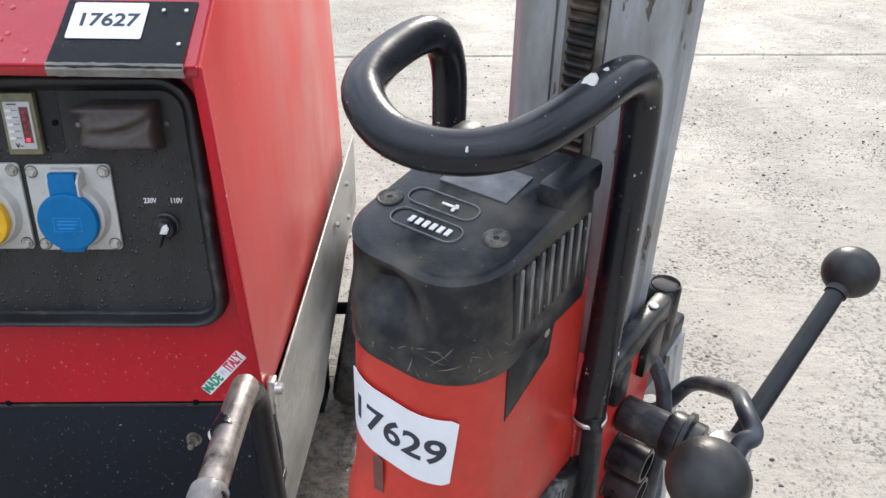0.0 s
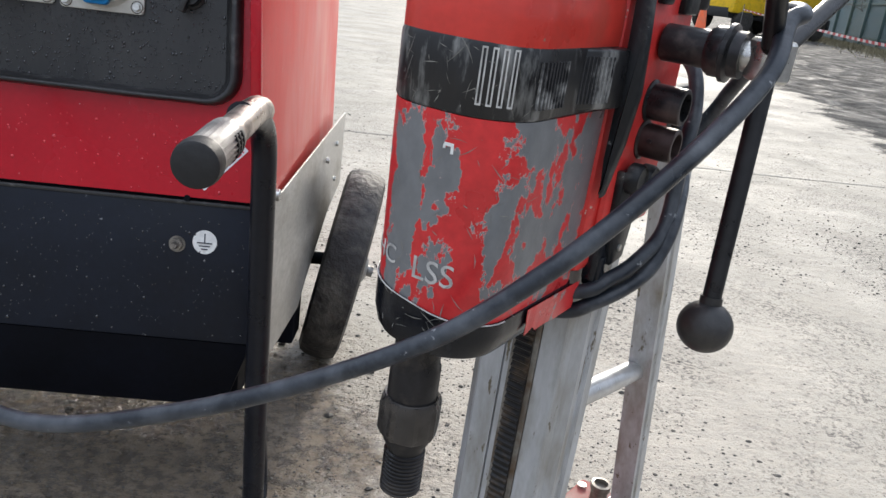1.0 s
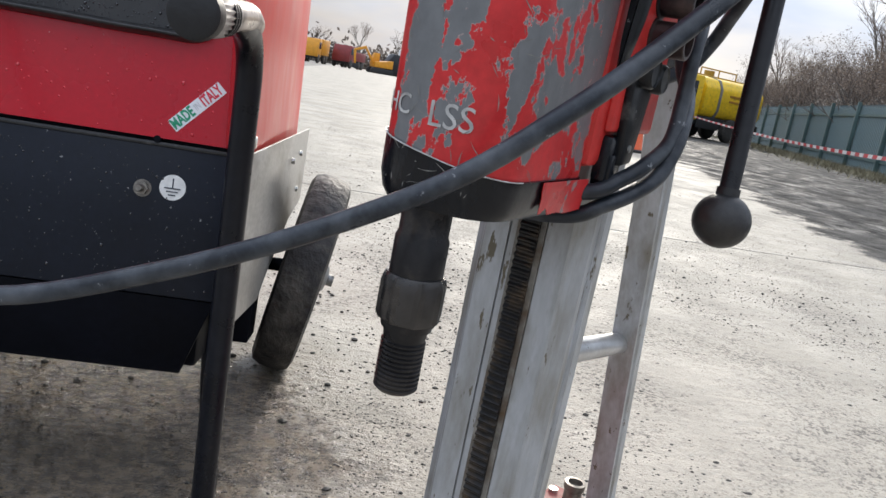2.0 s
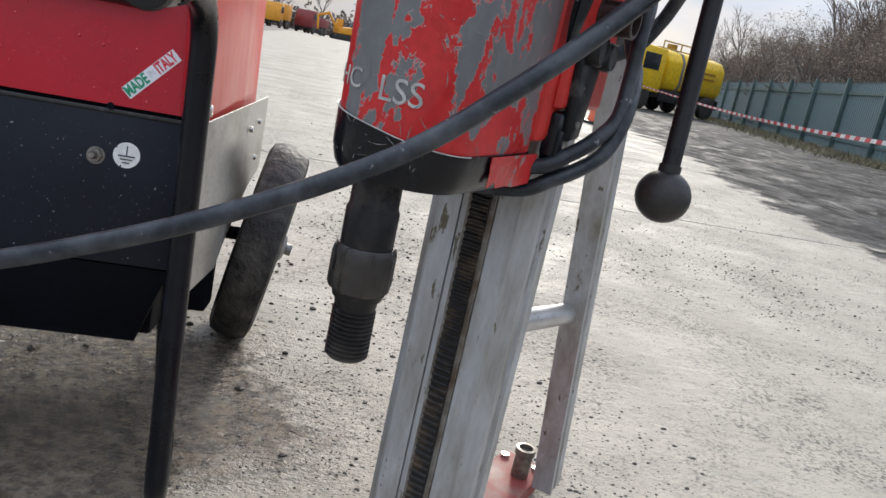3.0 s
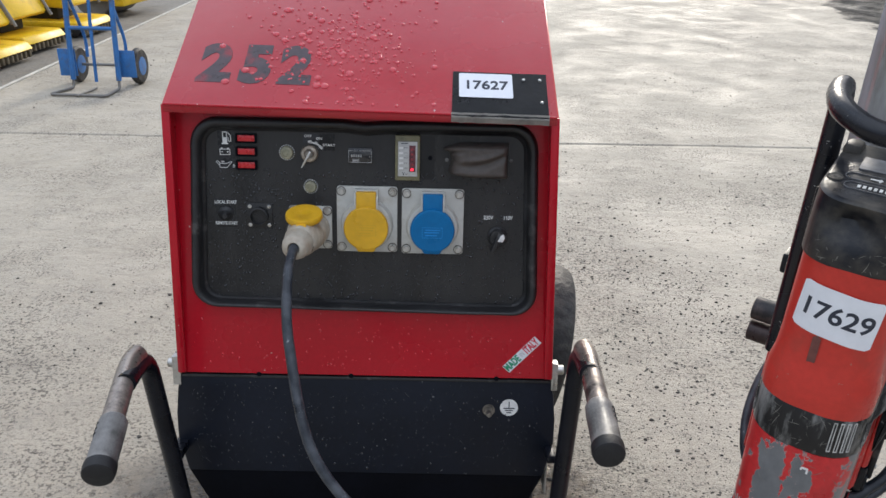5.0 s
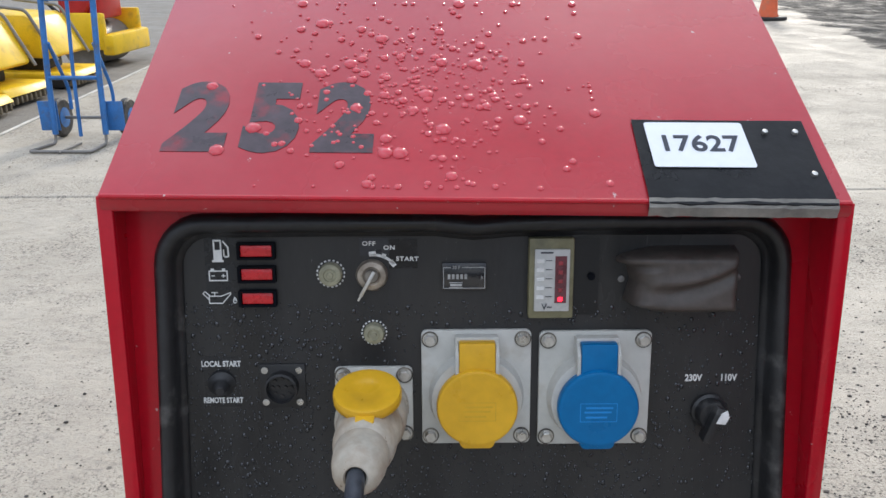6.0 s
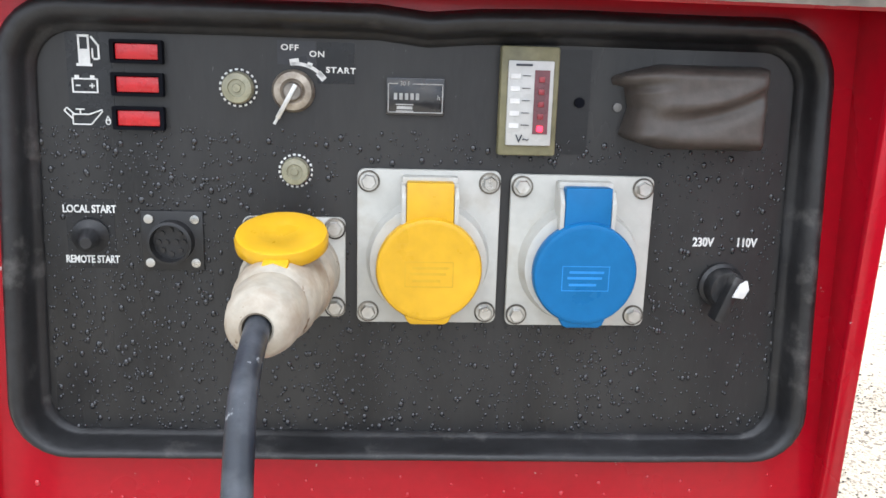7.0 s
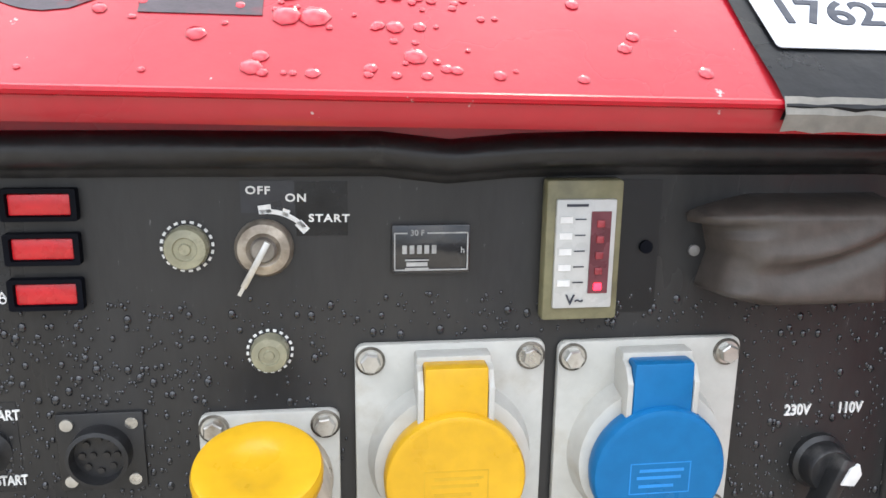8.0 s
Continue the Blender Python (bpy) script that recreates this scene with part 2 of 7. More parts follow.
def chips():
    """Ragged flakes of bare metal, thickest in upright stripes where the housing has been rubbed."""
    n, k = CHIPPED.node_tree.nodes, CHIPPED.node_tree.links
    p = n["Principled BSDF"]
    red = p.inputs["Base Color"].links[0].from_socket
    tc = n.new("ShaderNodeTexCoord")
    sep = n.new("ShaderNodeSeparateXYZ")
    k.new(tc.outputs["Object"], sep.inputs[0])

    def ramp(axis, lo, hi, stops):
        t = n.new("ShaderNodeMapRange")
        t.inputs["From Min"].default_value, t.inputs["From Max"].default_value = lo, hi
        k.new(sep.outputs[axis], t.inputs["Value"])
        r = n.new("ShaderNodeValToRGB")
        e = r.color_ramp.elements
        for q, (at, v) in enumerate(stops):
            s = e[q] if q < 2 else e.new(at)
            s.position, s.color = at, (v, v, v, 1)
        k.new(t.outputs["Result"], r.inputs["Fac"])
        return r.outputs["Color"]

    def total(a, b, op="ADD"):
        t = n.new("ShaderNodeMath")
        t.operation = op
        for sock, v in zip(t.inputs, (a, b)):
            if isinstance(v, float):
                sock.default_value = v
            else:
                k.new(v, sock)
        return t.outputs["Value"]

    def flakes(scale, detail, rough):
        mp = n.new("ShaderNodeMapping")
        mp.inputs["Scale"].default_value = (1.15, 1.15, 0.8)
        k.new(tc.outputs["Object"], mp.inputs["Vector"])
        t = n.new("ShaderNodeTexNoise")
        t.inputs["Scale"].default_value, t.inputs["Detail"].default_value, t.inputs["Roughness"].default_value = scale, detail, rough
        k.new(mp.outputs["Vector"], t.inputs["Vector"])
        return t.outputs["Fac"]

    across = ramp("X", -0.040, 0.054, [(0.0, 0.36), (0.20, 0.40), (0.26, 0.57), (0.34, 0.64), (0.45, 0.61), (0.50, 0.46), (0.54, 0.56), (0.65, 0.55), (0.72, 0.46), (0.78, 0.40), (0.86, 0.42), (0.905, 0.54), (1.0, 0.55)])
    height = ramp("Z", 0.115, 0.272, [(0.0, 0.40), (0.22, 0.43), (0.45, 0.515), (0.75, 0.55), (0.9, 0.52), (1.0, 0.46)])
    m = total(total(flakes(40, 9, 0.64), across), total(height, -1.048))

    def span(lo, hi):
        t = n.new("ShaderNodeMapRange")
        t.inputs["From Min"].default_value, t.inputs["From Max"].default_value = lo, hi
        k.new(m, t.inputs["Value"])
        return t.outputs["Result"]

    def mixed(fac, a, b):
        t = n.new("ShaderNodeMixRGB")
        k.new(fac, t.inputs["Fac"])
        for sock, v in ((t.inputs["Color1"], a), (t.inputs["Color2"], b)):
            if isinstance(v, tuple):
                sock.default_value = (*v, 1)
            else:
                k.new(v, sock)
        return t.outputs["Color"]

    edge = mixed(span(0.500, 0.504), red, (0.46, 0.34, 0.32))
    bare = mixed(flakes(70, 5, 0.6), (0.105, 0.108, 0.112), (0.22, 0.225, 0.23))
    k.new(mixed(span(0.508, 0.512), edge, bare), p.inputs["Base Color"])


chips()
DRILL_BLACK = shader("scuffed_black_plastic", (0.011, 0.012, 0.014), 0.40, spec=0.35, vary=0.3, scale=20, bump=0.12, second=(0.15, 0.145, 0.135), amount=0.16, second_scale=36, edge=0.14, speck=(0.25, 0.25, 0.25), speck_amount=0.04, speck_scale=140)
SKIRT = shader("glossy_scuffed_black_rim", (0.007, 0.008, 0.011), 0.24, spec=0.35, vary=0.3, scale=20, bump=0.10, rough_vary=0.08, second=(0.04, 0.04, 0.042), amount=0.14, second_scale=34, edge=0.10, stretch=(1.5, 1.5, 0.4), speck=(0.35, 0.35, 0.34), speck_amount=0.02, speck_scale=70)
DRILL_DUSTY = shader("dusty_black_plastic_cap", (0.012, 0.0135, 0.018), 0.36, spec=0.38, vary=0.25, scale=24, bump=0.15, second=(0.125, 0.110, 0.085), amount=0.24, second_scale=24, edge=0.20, speck=(0.16, 0.155, 0.14), speck_amount=0.03, speck_scale=170)
BAND_BLACK = shader("rubbed_black_band", (0.012, 0.012, 0.013), 0.34, vary=0.3, scale=26, bump=0.1, second=(0.22, 0.22, 0.21), amount=0.34, second_scale=34, edge=0.06, stretch=(1.4, 1.4, 0.4))
BAND_RIB = shader("rubbed_black_rib", (0.03, 0.03, 0.032), 0.34, vary=0.3, scale=26, bump=0.1, second=(0.30, 0.30, 0.29), amount=0.42, second_scale=60, edge=0.08)
BADGE = shader("grey_badge_line", (0.16, 0.16, 0.165), 0.45, vary=0.3, scale=90)
SCUFF = shader("pale_scuff_mark", (0.20, 0.19, 0.17), 0.6, vary=0.4, scale=60)
DARK_RING = shader("grimy_bolt_recess", (0.055, 0.048, 0.038), 0.6, vary=0.4, scale=90, second=(0.22, 0.20, 0.165), amount=0.4, second_scale=80, edge=0.1)
SCRATCH = shader("bare_scratched_metal", (0.45, 0.44, 0.42), 0.4, vary=0.3, scale=90)
SPINDLE = shader("oily_black_spindle_steel", (0.014, 0.013, 0.014), 0.34, metal=0.3, vary=0.3, scale=40, bump=0.08, second=(0.06, 0.050, 0.042), amount=0.24, second_scale=46, edge=0.12)
NUT = shader("worn_spindle_nut", (0.085, 0.080, 0.078), 0.30, metal=0.8, vary=0.25, scale=40, second=(0.03, 0.028, 0.026), amount=0.35, second_scale=40, edge=0.12)
ALU = shader("dull_aluminium_extrusion", (0.43, 0.44, 0.455), 0.42, metal=0.35, vary=0.12, scale=16, fine=120, bump=0.06, stretch=(2, 2, 0.5), second=(0.24, 0.225, 0.19), amount=0.34, second_scale=26, edge=0.16, speck=(0.14, 0.12, 0.085), speck_amount=0.18, speck_scale=42)
RACK = shader("greasy_steel_rack", (0.020, 0.019, 0.019), 0.42, metal=0.4, vary=0.3, scale=50, bump=0.1, second=(0.10, 0.07, 0.045), amount=0.3, second_scale=60, edge=0.12)
RUSTY = shader("rust_stained_channel", (0.22, 0.205, 0.18), 0.55, metal=0.3, vary=0.3, scale=40, second=(0.10, 0.062, 0.034), amount=0.40, second_scale=45, edge=0.14)
CARRIAGE_RED = shader("red_cast_carriage_paint", (0.56, 0.034, 0.030), 0.40, vary=0.15, scale=22, bump=0.1, second=(0.10, 0.10, 0.10), amount=0.10, second_scale=36, edge=0.04, speck=(0.5, 0.4, 0.35), speck_amount=0.05, speck_scale=120)
BASE_RED = shader("pink_red_base_paint", (0.26, 0.052, 0.044), 0.65, vary=0.18, scale=16, bump=0.1, second=(0.21, 0.165, 0.135), amount=0.38, second_scale=26, edge=0.14)
STUB = shader("black_tube_socket", (0.022, 0.022, 0.024), 0.36, metal=0.2, vary=0.3, scale=40, second=(0.12, 0.09, 0.08), amount=0.22, second_scale=40, edge=0.14)
BRASS = shader("dull_steel_stud", (0.22, 0.20, 0.175), 0.4, metal=0.7, vary=0.3, scale=90)
BALL = shader("black_ball_knob", (0.014, 0.0135, 0.014), 0.42, vary=0.3, scale=40, bump=0.2, second=(0.055, 0.048, 0.042), amount=0.22, second_scale=30, edge=0.22)
ROD = shader("black_lever_rod", (0.016, 0.016, 0.018), 0.34, metal=0.3, vary=0.25, scale=60, stretch=(1, 1, 1))
ROD_BRIGHT = shader("bright_lever_rod", (0.42, 0.42, 0.43), 0.3, metal=0.9, vary=0.2, scale=50)
HOLE = shader("hole_shadow_dust", (0.030, 0.029, 0.026), 0.8, vary=0.3)

GROUND = bpy.data.materials.new("wet_concrete_and_mud")
GROUND.use_nodes = True


def ground_nodes():
    """Pale wet concrete with grit, dark damp patches and tyre streaks; mud takes over off to the far side."""
    n, k = GROUND.node_tree.nodes, GROUND.node_tree.links
    p = n["Principled BSDF"]
    tc = n.new("ShaderNodeTexCoord")

    def noise_at(s, detail=6.0, r=0.6, stretch=None, warp=0.0):
        t = n.new("ShaderNodeTexNoise")
        t.inputs["Scale"].default_value, t.inputs["Detail"].default_value, t.inputs["Roughness"].default_value = s, detail, r
        t.inputs["Distortion"].default_value = warp
        src = tc.outputs["Object"]
        if stretch:
            mp = n.new("ShaderNodeMapping")
            mp.inputs["Scale"].default_value = stretch
            mp.inputs["Rotation"].default_value = (0, 0, 0.5)
            k.new(src, mp.inputs["Vector"])
            src = mp.outputs["Vector"]
        k.new(src, t.inputs["Vector"])
        return t.outputs["Fac"]

    def span(fac, lo, hi, a=0.0, b=1.0):
        t = n.new("ShaderNodeMapRange")
        t.inputs["From Min"].default_value, t.inputs["From Max"].default_value = lo, hi
        t.inputs["To Min"].default_value, t.inputs["To Max"].default_value = a, b
        k.new(fac, t.inputs["Value"])
        return t.outputs["Result"]

    def mixed(fac, a, b, kind="MIX"):
        t = n.new("ShaderNodeMixRGB")
        t.blend_type = kind
        for sock, v in ((t.inputs["Fac"], fac), (t.inputs["Color1"], a), (t.inputs["Color2"], b)):
            if isinstance(v, (int, float)):
                sock.default_value = v
            elif isinstance(v, tuple):
                sock.default_value = (*v[:3], 1)
            else:
                k.new(v, sock)
        return t.outputs["Color"]

    def math_node(op, a, b):
        t = n.new("ShaderNodeMath")
        t.operation = op
        for sock, v in zip(t.inputs, (a, b)):
            if isinstance(v, (int, float)):
                sock.default_value = v
            else:
                k.new(v, sock)
        return t.outputs["Value"]

    big, mid, fine, grit = noise_at(0.55), noise_at(4.5, 8, 0.65), noise_at(38, 6, 0.7), noise_at(230, 3, 0.6)
    streak = noise_at(2.2, 7, 0.62, stretch=(0.7, 2.0, 1), warp=0.9)
    ripple = noise_at(11, 6, 0.62, stretch=(0.8, 1.5, 1), warp=0.8)
    cluster = noise_at(2.6, 7, 0.7, warp=0.3)
    pale = mixed(span(mid, 0.3, 0.7), (0.384, 0.342, 0.276), (0.494, 0.444, 0.362))
    pale = mixed(span(ripple, 0.40, 0.70, 0, 0.25), pale, (0.28, 0.255, 0.215))
    pale = mixed(span(streak, 0.56, 0.72, 0, 0.28), pale, (0.20, 0.18, 0.148))
    pale = mixed(span(big, 0.45, 0.7, 0, 0.35), pale, (0.27, 0.245, 0.205))
    pale = mixed(span(fine, 0.56, 0.66, 0, 0.38), pale, (0.18, 0.16, 0.135))
    pale = mixed(span(grit, 0.60, 0.66, 0, 0.40), pale, (0.115, 0.10, 0.085))
    dotted = math_node("MULTIPLY", span(cluster, 0.44, 0.58), span(noise_at(120, 3, 0.6), 0.53, 0.59, 0, 0.7))
    pale = mixed(dotted, pale, (0.060, 0.053, 0.045))
    for cells, size, seen in ((150, 0.32, 0.56), (80, 0.30, 0.60), (40, 0.22, 0.74)):
        vo = n.new("ShaderNodeTexVoronoi")
        vo.inputs["Scale"].default_value = cells
        k.new(tc.outputs["Object"], vo.inputs["Vector"])
        shade = n.new("ShaderNodeSeparateColor")
        k.new(vo.outputs["Color"], shade.inputs[0])
        there = span(math_node("ADD", shade.outputs[0], span(cluster, 0.36, 0.66, -0.40, 0.20)), seen, seen + 0.02)
        spot = span(math_node("SUBTRACT", vo.outputs["Distance"], math_node("MULTIPLY", shade.outputs[1], size)), 0.0, 0.04, 1.0, 0.0)
        pale = mixed(math_node("MULTIPLY", math_node("MULTIPLY", spot, there), 0.62), pale, (0.070, 0.062, 0.052))
    pale = mixed(span(cluster, 0.60, 0.74, 0, 0.4), pale, (0.17, 0.158, 0.14))
    sep = n.new("ShaderNodeSeparateXYZ")
    k.new(tc.outputs["Object"], sep.inputs[0])
    # mud begins beyond a wandering line to the far right
    line = math_node("SUBTRACT", sep.outputs["X"], math_node("MULTIPLY", sep.outputs["Y"], 0.22))
    line = math_node("ADD", line, span(noise_at(1.1, 8, 0.7), 0.2, 0.8, -0.55, 0.55))
    mud_mask = span(line, 2.48, 2.58)
    mud = mixed(span(noise_at(1.9, 9, 0.72, stretch=(1.3, 0.7, 1), warp=0.5), 0.40, 0.60), (0.024, 0.023, 0.022), (0.078, 0.075, 0.070))
    clods = noise_at(6.5, 9, 0.78, warp=0.3)
    mud = mixed(span(clods, 0.52, 0.58, 0, 0.85), mud, (0.016, 0.015, 0.014))
    mud = mixed(span(noise_at(2.0, 8, 0.70, stretch=(1.5, 0.6, 1), warp=0.4), 0.58, 0.63, 0, 0.70), mud, (0.23, 0.215, 0.19))
    mud = mixed(span(fine, 0.5, 0.62, 0, 0.5), mud, (0.03, 0.028, 0.024))
    # wet brown ground below the machine, with the machine's shade painted in
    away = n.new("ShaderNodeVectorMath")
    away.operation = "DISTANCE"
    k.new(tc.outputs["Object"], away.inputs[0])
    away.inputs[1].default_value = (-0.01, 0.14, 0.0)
    wet_shade = math_node("ADD", away.outputs["Value"], span(noise_at(5.0, 6, 0.65), 0.2, 0.8, -0.16, 0.16))
    wet_shade = span(wet_shade, 0.34, 0.54, 1.0, 0.0)
    pale = mixed(math_node("MULTIPLY", wet_shade, 0.97), pale, mixed(span(fine, 0.4, 0.6), (0.048, 0.035, 0.023), (0.185, 0.140, 0.094)))
    # darker damp slab beyond the edging strip
    beyond = span(math_node("ADD", sep.outputs["X"], math_node("MULTIPLY", sep.outputs["Y"], 0.0175)), -2.235, -2.215, 0.62, 0.0)
    pale = mixed(beyond, pale, (0.10, 0.095, 0.088))
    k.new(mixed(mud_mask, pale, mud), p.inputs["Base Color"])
    wet = math_node("ADD", span(noise_at(2.4, 8, 0.65, warp=0.4), 0.36, 0.62, 0.50, 0.80), span(fine, 0.3, 0.7, -0.06, 0.10))
    wet = math_node("SUBTRACT", wet, math_node("MULTIPLY", wet_shade, 0.60))
    k.new(mixed(mud_mask, wet, span(noise_at(2.6, 8, 0.68), 0.36, 0.58, 0.42, 1.0)), p.inputs["Roughness"])
    k.new(math_node("ADD", span(mud_mask, 0, 1, 0.30, 0.16), math_node("MULTIPLY", wet_shade, 0.4)), p.inputs["Specular IOR Level"])
    h = math_node("ADD", math_node("MULTIPLY", mid, 0.8), math_node("ADD", math_node("MULTIPLY", fine, 0.42), math_node("MULTIPLY", grit, 0.30)))
    h = math_node("ADD", h, math_node("MULTIPLY", streak, 0.8))
    h = math_node("ADD", h, math_node("MULTIPLY", ripple, 0.85))
    h = math_node("ADD", h, math_node("MULTIPLY", wet_shade, math_node("MULTIPLY", noise_at(62, 5, 0.6, stretch=(0.7, 1.3, 1), warp=0.5), 1.1)))
    b = n.new("ShaderNodeBump")
    b.inputs["Strength"].default_value, b.inputs["Distance"].default_value = 0.8, 0.012
    k.new(h, b.inputs["Height"])
    k.new(b.outputs["Normal"], p.inputs["Normal"])


ground_nodes()


# ---- building helpers ----
SHIFT = {}          # where a thing's own origin lies in the coordinates its parts are drawn in


def thing(name, label, category, place=Matrix(), base=(0, 0, 0), group="", kind=""):
    """An Empty at the thing's base; parts are drawn in the frame 'place'."""
    e = new(name)
    e.empty_display_size = 0.05
    e.matrix_world = place @ Matrix.Translation(base)
    SHIFT[e.name] = Vector(base)
    return tagged(e, label, category, group, kind)


def part(name, bm, material, parent, label="", smooth=40.0, kind=""):
    """Links a bmesh as ONE mesh object under a thing or a part."""
    base = SHIFT.get(parent.name, Vector((0, 0, 0)))
    bm.transform(Matrix.Translation(-base))
    bmesh.ops.recalc_face_normals(bm, faces=bm.faces)
    data = bpy.data.meshes.new(name)
    if smooth:
        for f in bm.faces:
            f.smooth = True
        for e in bm.edges:
            if len(e.link_faces) == 2 and e.calc_face_angle(0) > radians(smooth):
                e.smooth = False
    bm.to_mesh(data)
    bm.free()
    for mt in material if isinstance(material, (list, tuple)) else (material,):
        data.materials.append(mt)
    ob = new(name, data)
    ob.parent = parent
    SHIFT[ob.name] = base
    return tagged(ob, label, kind=kind)


def solo(name, bm, material, label, category, place=Matrix(), group="", kind="", smooth=40.0):
    """A thing that is one mesh."""
    bmesh.ops.recalc_face_normals(bm, faces=bm.faces)
    data = bpy.data.meshes.new(name)
    if smooth:
        for f in bm.faces:
            f.smooth = True
        for e in bm.edges:
            if len(e.link_faces) == 2 and e.calc_face_angle(0) > radians(smooth):
                e.smooth = False
    bm.to_mesh(data)
    bm.free()
    for mt in material if isinstance(material, (list, tuple)) else (material,):
        data.materials.append(mt)
    ob = new(name, data)
    ob.matrix_world = place
    return tagged(ob, label, category, group, kind)


def joined(*bms):
    out = bmesh.new()
    for b in bms:
        tmp = bpy.data.meshes.new("tmp")
        b.to_mesh(tmp)
        b.free()
        out.from_mesh(tmp)
        bpy.data.meshes.remove(tmp)
    return out


def box(x0, x1, y0, y1, z0, z1, bevel=0.0, m=None, segments=2):
    b = bmesh.new()
    bmesh.ops.create_cube(b, size=1)
    for v in b.verts:
        v.co = Vector((x0 + (v.co.x + 0.5) * (x1 - x0), y0 + (v.co.y + 0.5) * (y1 - y0), z0 + (v.co.z + 0.5) * (z1 - z0)))
    if bevel:
        bmesh.ops.bevel(b, geom=b.edges[:], offset=bevel, segments=segments, profile=0.5, affect="EDGES")
    if m:
        b.transform(m)
    return b


def prism(outline, axis, a, b, bevel=0.0, m=None):
    """An outline of 2D points drawn out along an axis from a to b."""
    k = "xyz".index(axis)
    def at(p, d):
        q = list(p)
        q.insert(k, d)
        return q
    g = bmesh.new()
    lo = [g.verts.new(at(p, a)) for p in outline]
    hi = [g.verts.new(at(p, b)) for p in outline]
    n = len(outline)
    g.faces.new(lo)
    g.faces.new(hi[::-1])
    for i in range(n):
        g.faces.new((lo[i], lo[(i + 1) % n], hi[(i + 1) % n], hi[i]))
    if bevel:
        bmesh.ops.recalc_face_normals(g, faces=g.faces)
        bmesh.ops.bevel(g, geom=[e for e in g.edges if e.calc_face_angle(0) > 0.5], offset=bevel, segments=2, profile=0.5, affect="EDGES")
    if m:
        g.transform(m)
    return g


def round_rect(x0, x1, y0, y1, r, n=6):
    pts = []
    for cx, cy, a0 in ((x1 - r, y1 - r, 0), (x0 + r, y1 - r, 90), (x0 + r, y0 + r, 180), (x1 - r, y0 + r, 270)):
        for i in range(n + 1):
            a = radians(a0 + 90 * i / n)
            pts.append((cx + r * math.cos(a), cy + r * math.sin(a)))
    return pts


def lathe(profile, n=24, m=None, closed=True):
    """Rings of (radius, height) round z."""
    g = bmesh.new()
    rings = [[g.verts.new((r * math.cos(2 * math.pi * i / n), r * math.sin(2 * math.pi * i / n), z)) for i in range(n)] for r, z in profile]
    for a, b in zip(rings, rings[1:]):
        for i in range(n):
            g.faces.new((a[i], a[(i + 1) % n], b[(i + 1) % n], b[i]))
    if closed:
        g.faces.new(rings[0][::-1])
        g.faces.new(rings[-1])
    if m:
        g.transform(m)
    return g


def along(a, b):
    """The matrix that stands z of a lathe on a, pointing to b."""
    a, b = Vector(a), Vector(b)
    return Matrix.Translation(a) @ (b - a).to_track_quat("Z", "Y").to_matrix().to_4x4()


def rod(a, b, r, n=16, r2=None, bevel=0.0):
    d = (Vector(b) - Vector(a)).length
    e = min(bevel, r * 0.9)
    q = r if r2 is None else r2
    prof = [(r - e, 0), (r, e), (q, d - e), (q - e, d)] if e else [(r, 0), (q, d)]
    return lathe(prof, n, along(a, b))


def smooth_line(points, per=8):
    p = [Vector(v) for v in points]
    p = [p[0] * 2 - p[1]] + p + [p[-1] * 2 - p[-2]]
    out = []
    for i in range(1, len(p) - 2):
        a, b, c, d = p[i - 1:i + 3]
        for j in range(per):
            t = j / per
            out.append(0.5 * (2 * b + (c - a) * t + (2 * a - 5 * b + 4 * c - d) * t * t + (3 * b - a - 3 * c + d) * t ** 3))
    out.append(p[-2])
    return out


def bent(points, radius, bend):
    """A line of straight runs whose corners are rounded with arcs."""
    p = [Vector(v) for v in points]
    out = [p[0]]
    for a, b, c in zip(p, p[1:], p[2:]):
        u, w = (a - b), (c - b)
        d = min(bend, u.length * 0.49, w.length * 0.49)
        s, e = b + u.normalized() * d, b + w.normalized() * d
        for i in range(9):
            t = i / 8
            out.append(s * (1 - t) ** 2 + b * 2 * t * (1 - t) + e * t * t)
    return out + [p[-1]]


def pipe(line, r, n=14, cap=True):
    """A tube along a line of points; r a number or one for each point."""
    line = [Vector(v) for v in line]
    g = bmesh.new()
    tang = [(line[min(i + 1, len(line) - 1)] - line[max(i - 1, 0)]).normalized() for i in range(len(line))]
    up = Vector((0, 0, 1)) if abs(tang[0].z) < 0.9 else Vector((1, 0, 0))
    u = tang[0].cross(up).normalized()
    rings = []
    for i, (p, t) in enumerate(zip(line, tang)):
        u = (u - t * u.dot(t)).normalized()
        w = t.cross(u)
        q = r[i] if isinstance(r, (list, tuple)) else r
        rings.append([g.verts.new(p + (u * math.cos(2 * math.pi * j / n) + w * math.sin(2 * math.pi * j / n)) * q) for j in range(n)])
    for a, b in zip(rings, rings[1:]):
        for j in range(n):
            g.faces.new((a[j], a[(j + 1) % n], b[(j + 1) % n], b[j]))
    if cap:
        g.faces.new(rings[0][::-1])
        g.faces.new(rings[-1])
    return g


def lettering(words, height, depth=0.0004, bold=0.0, shear=0.0, tight=1.0):
    """Words as a mesh in the xy plane, centred, capital letters 'height' tall."""
    c = bpy.data.curves.new("words", "FONT")
    c.body, c.align_x, c.align_y = words, "CENTER", "CENTER"
    c.size, c.extrude, c.offset, c.shear, c.space_character = height / 0.69, depth, bold, shear, tight
    c.resolution_u = 4
    o = new("words", c)
    data = bpy.data.meshes.new_from_object(o.evaluated_get(bpy.context.evaluated_depsgraph_get()))
    bpy.data.objects.remove(o)
    bpy.data.curves.remove(c)
    g = bmesh.new()
    g.from_mesh(data)
    bpy.data.meshes.remove(data)
    return g


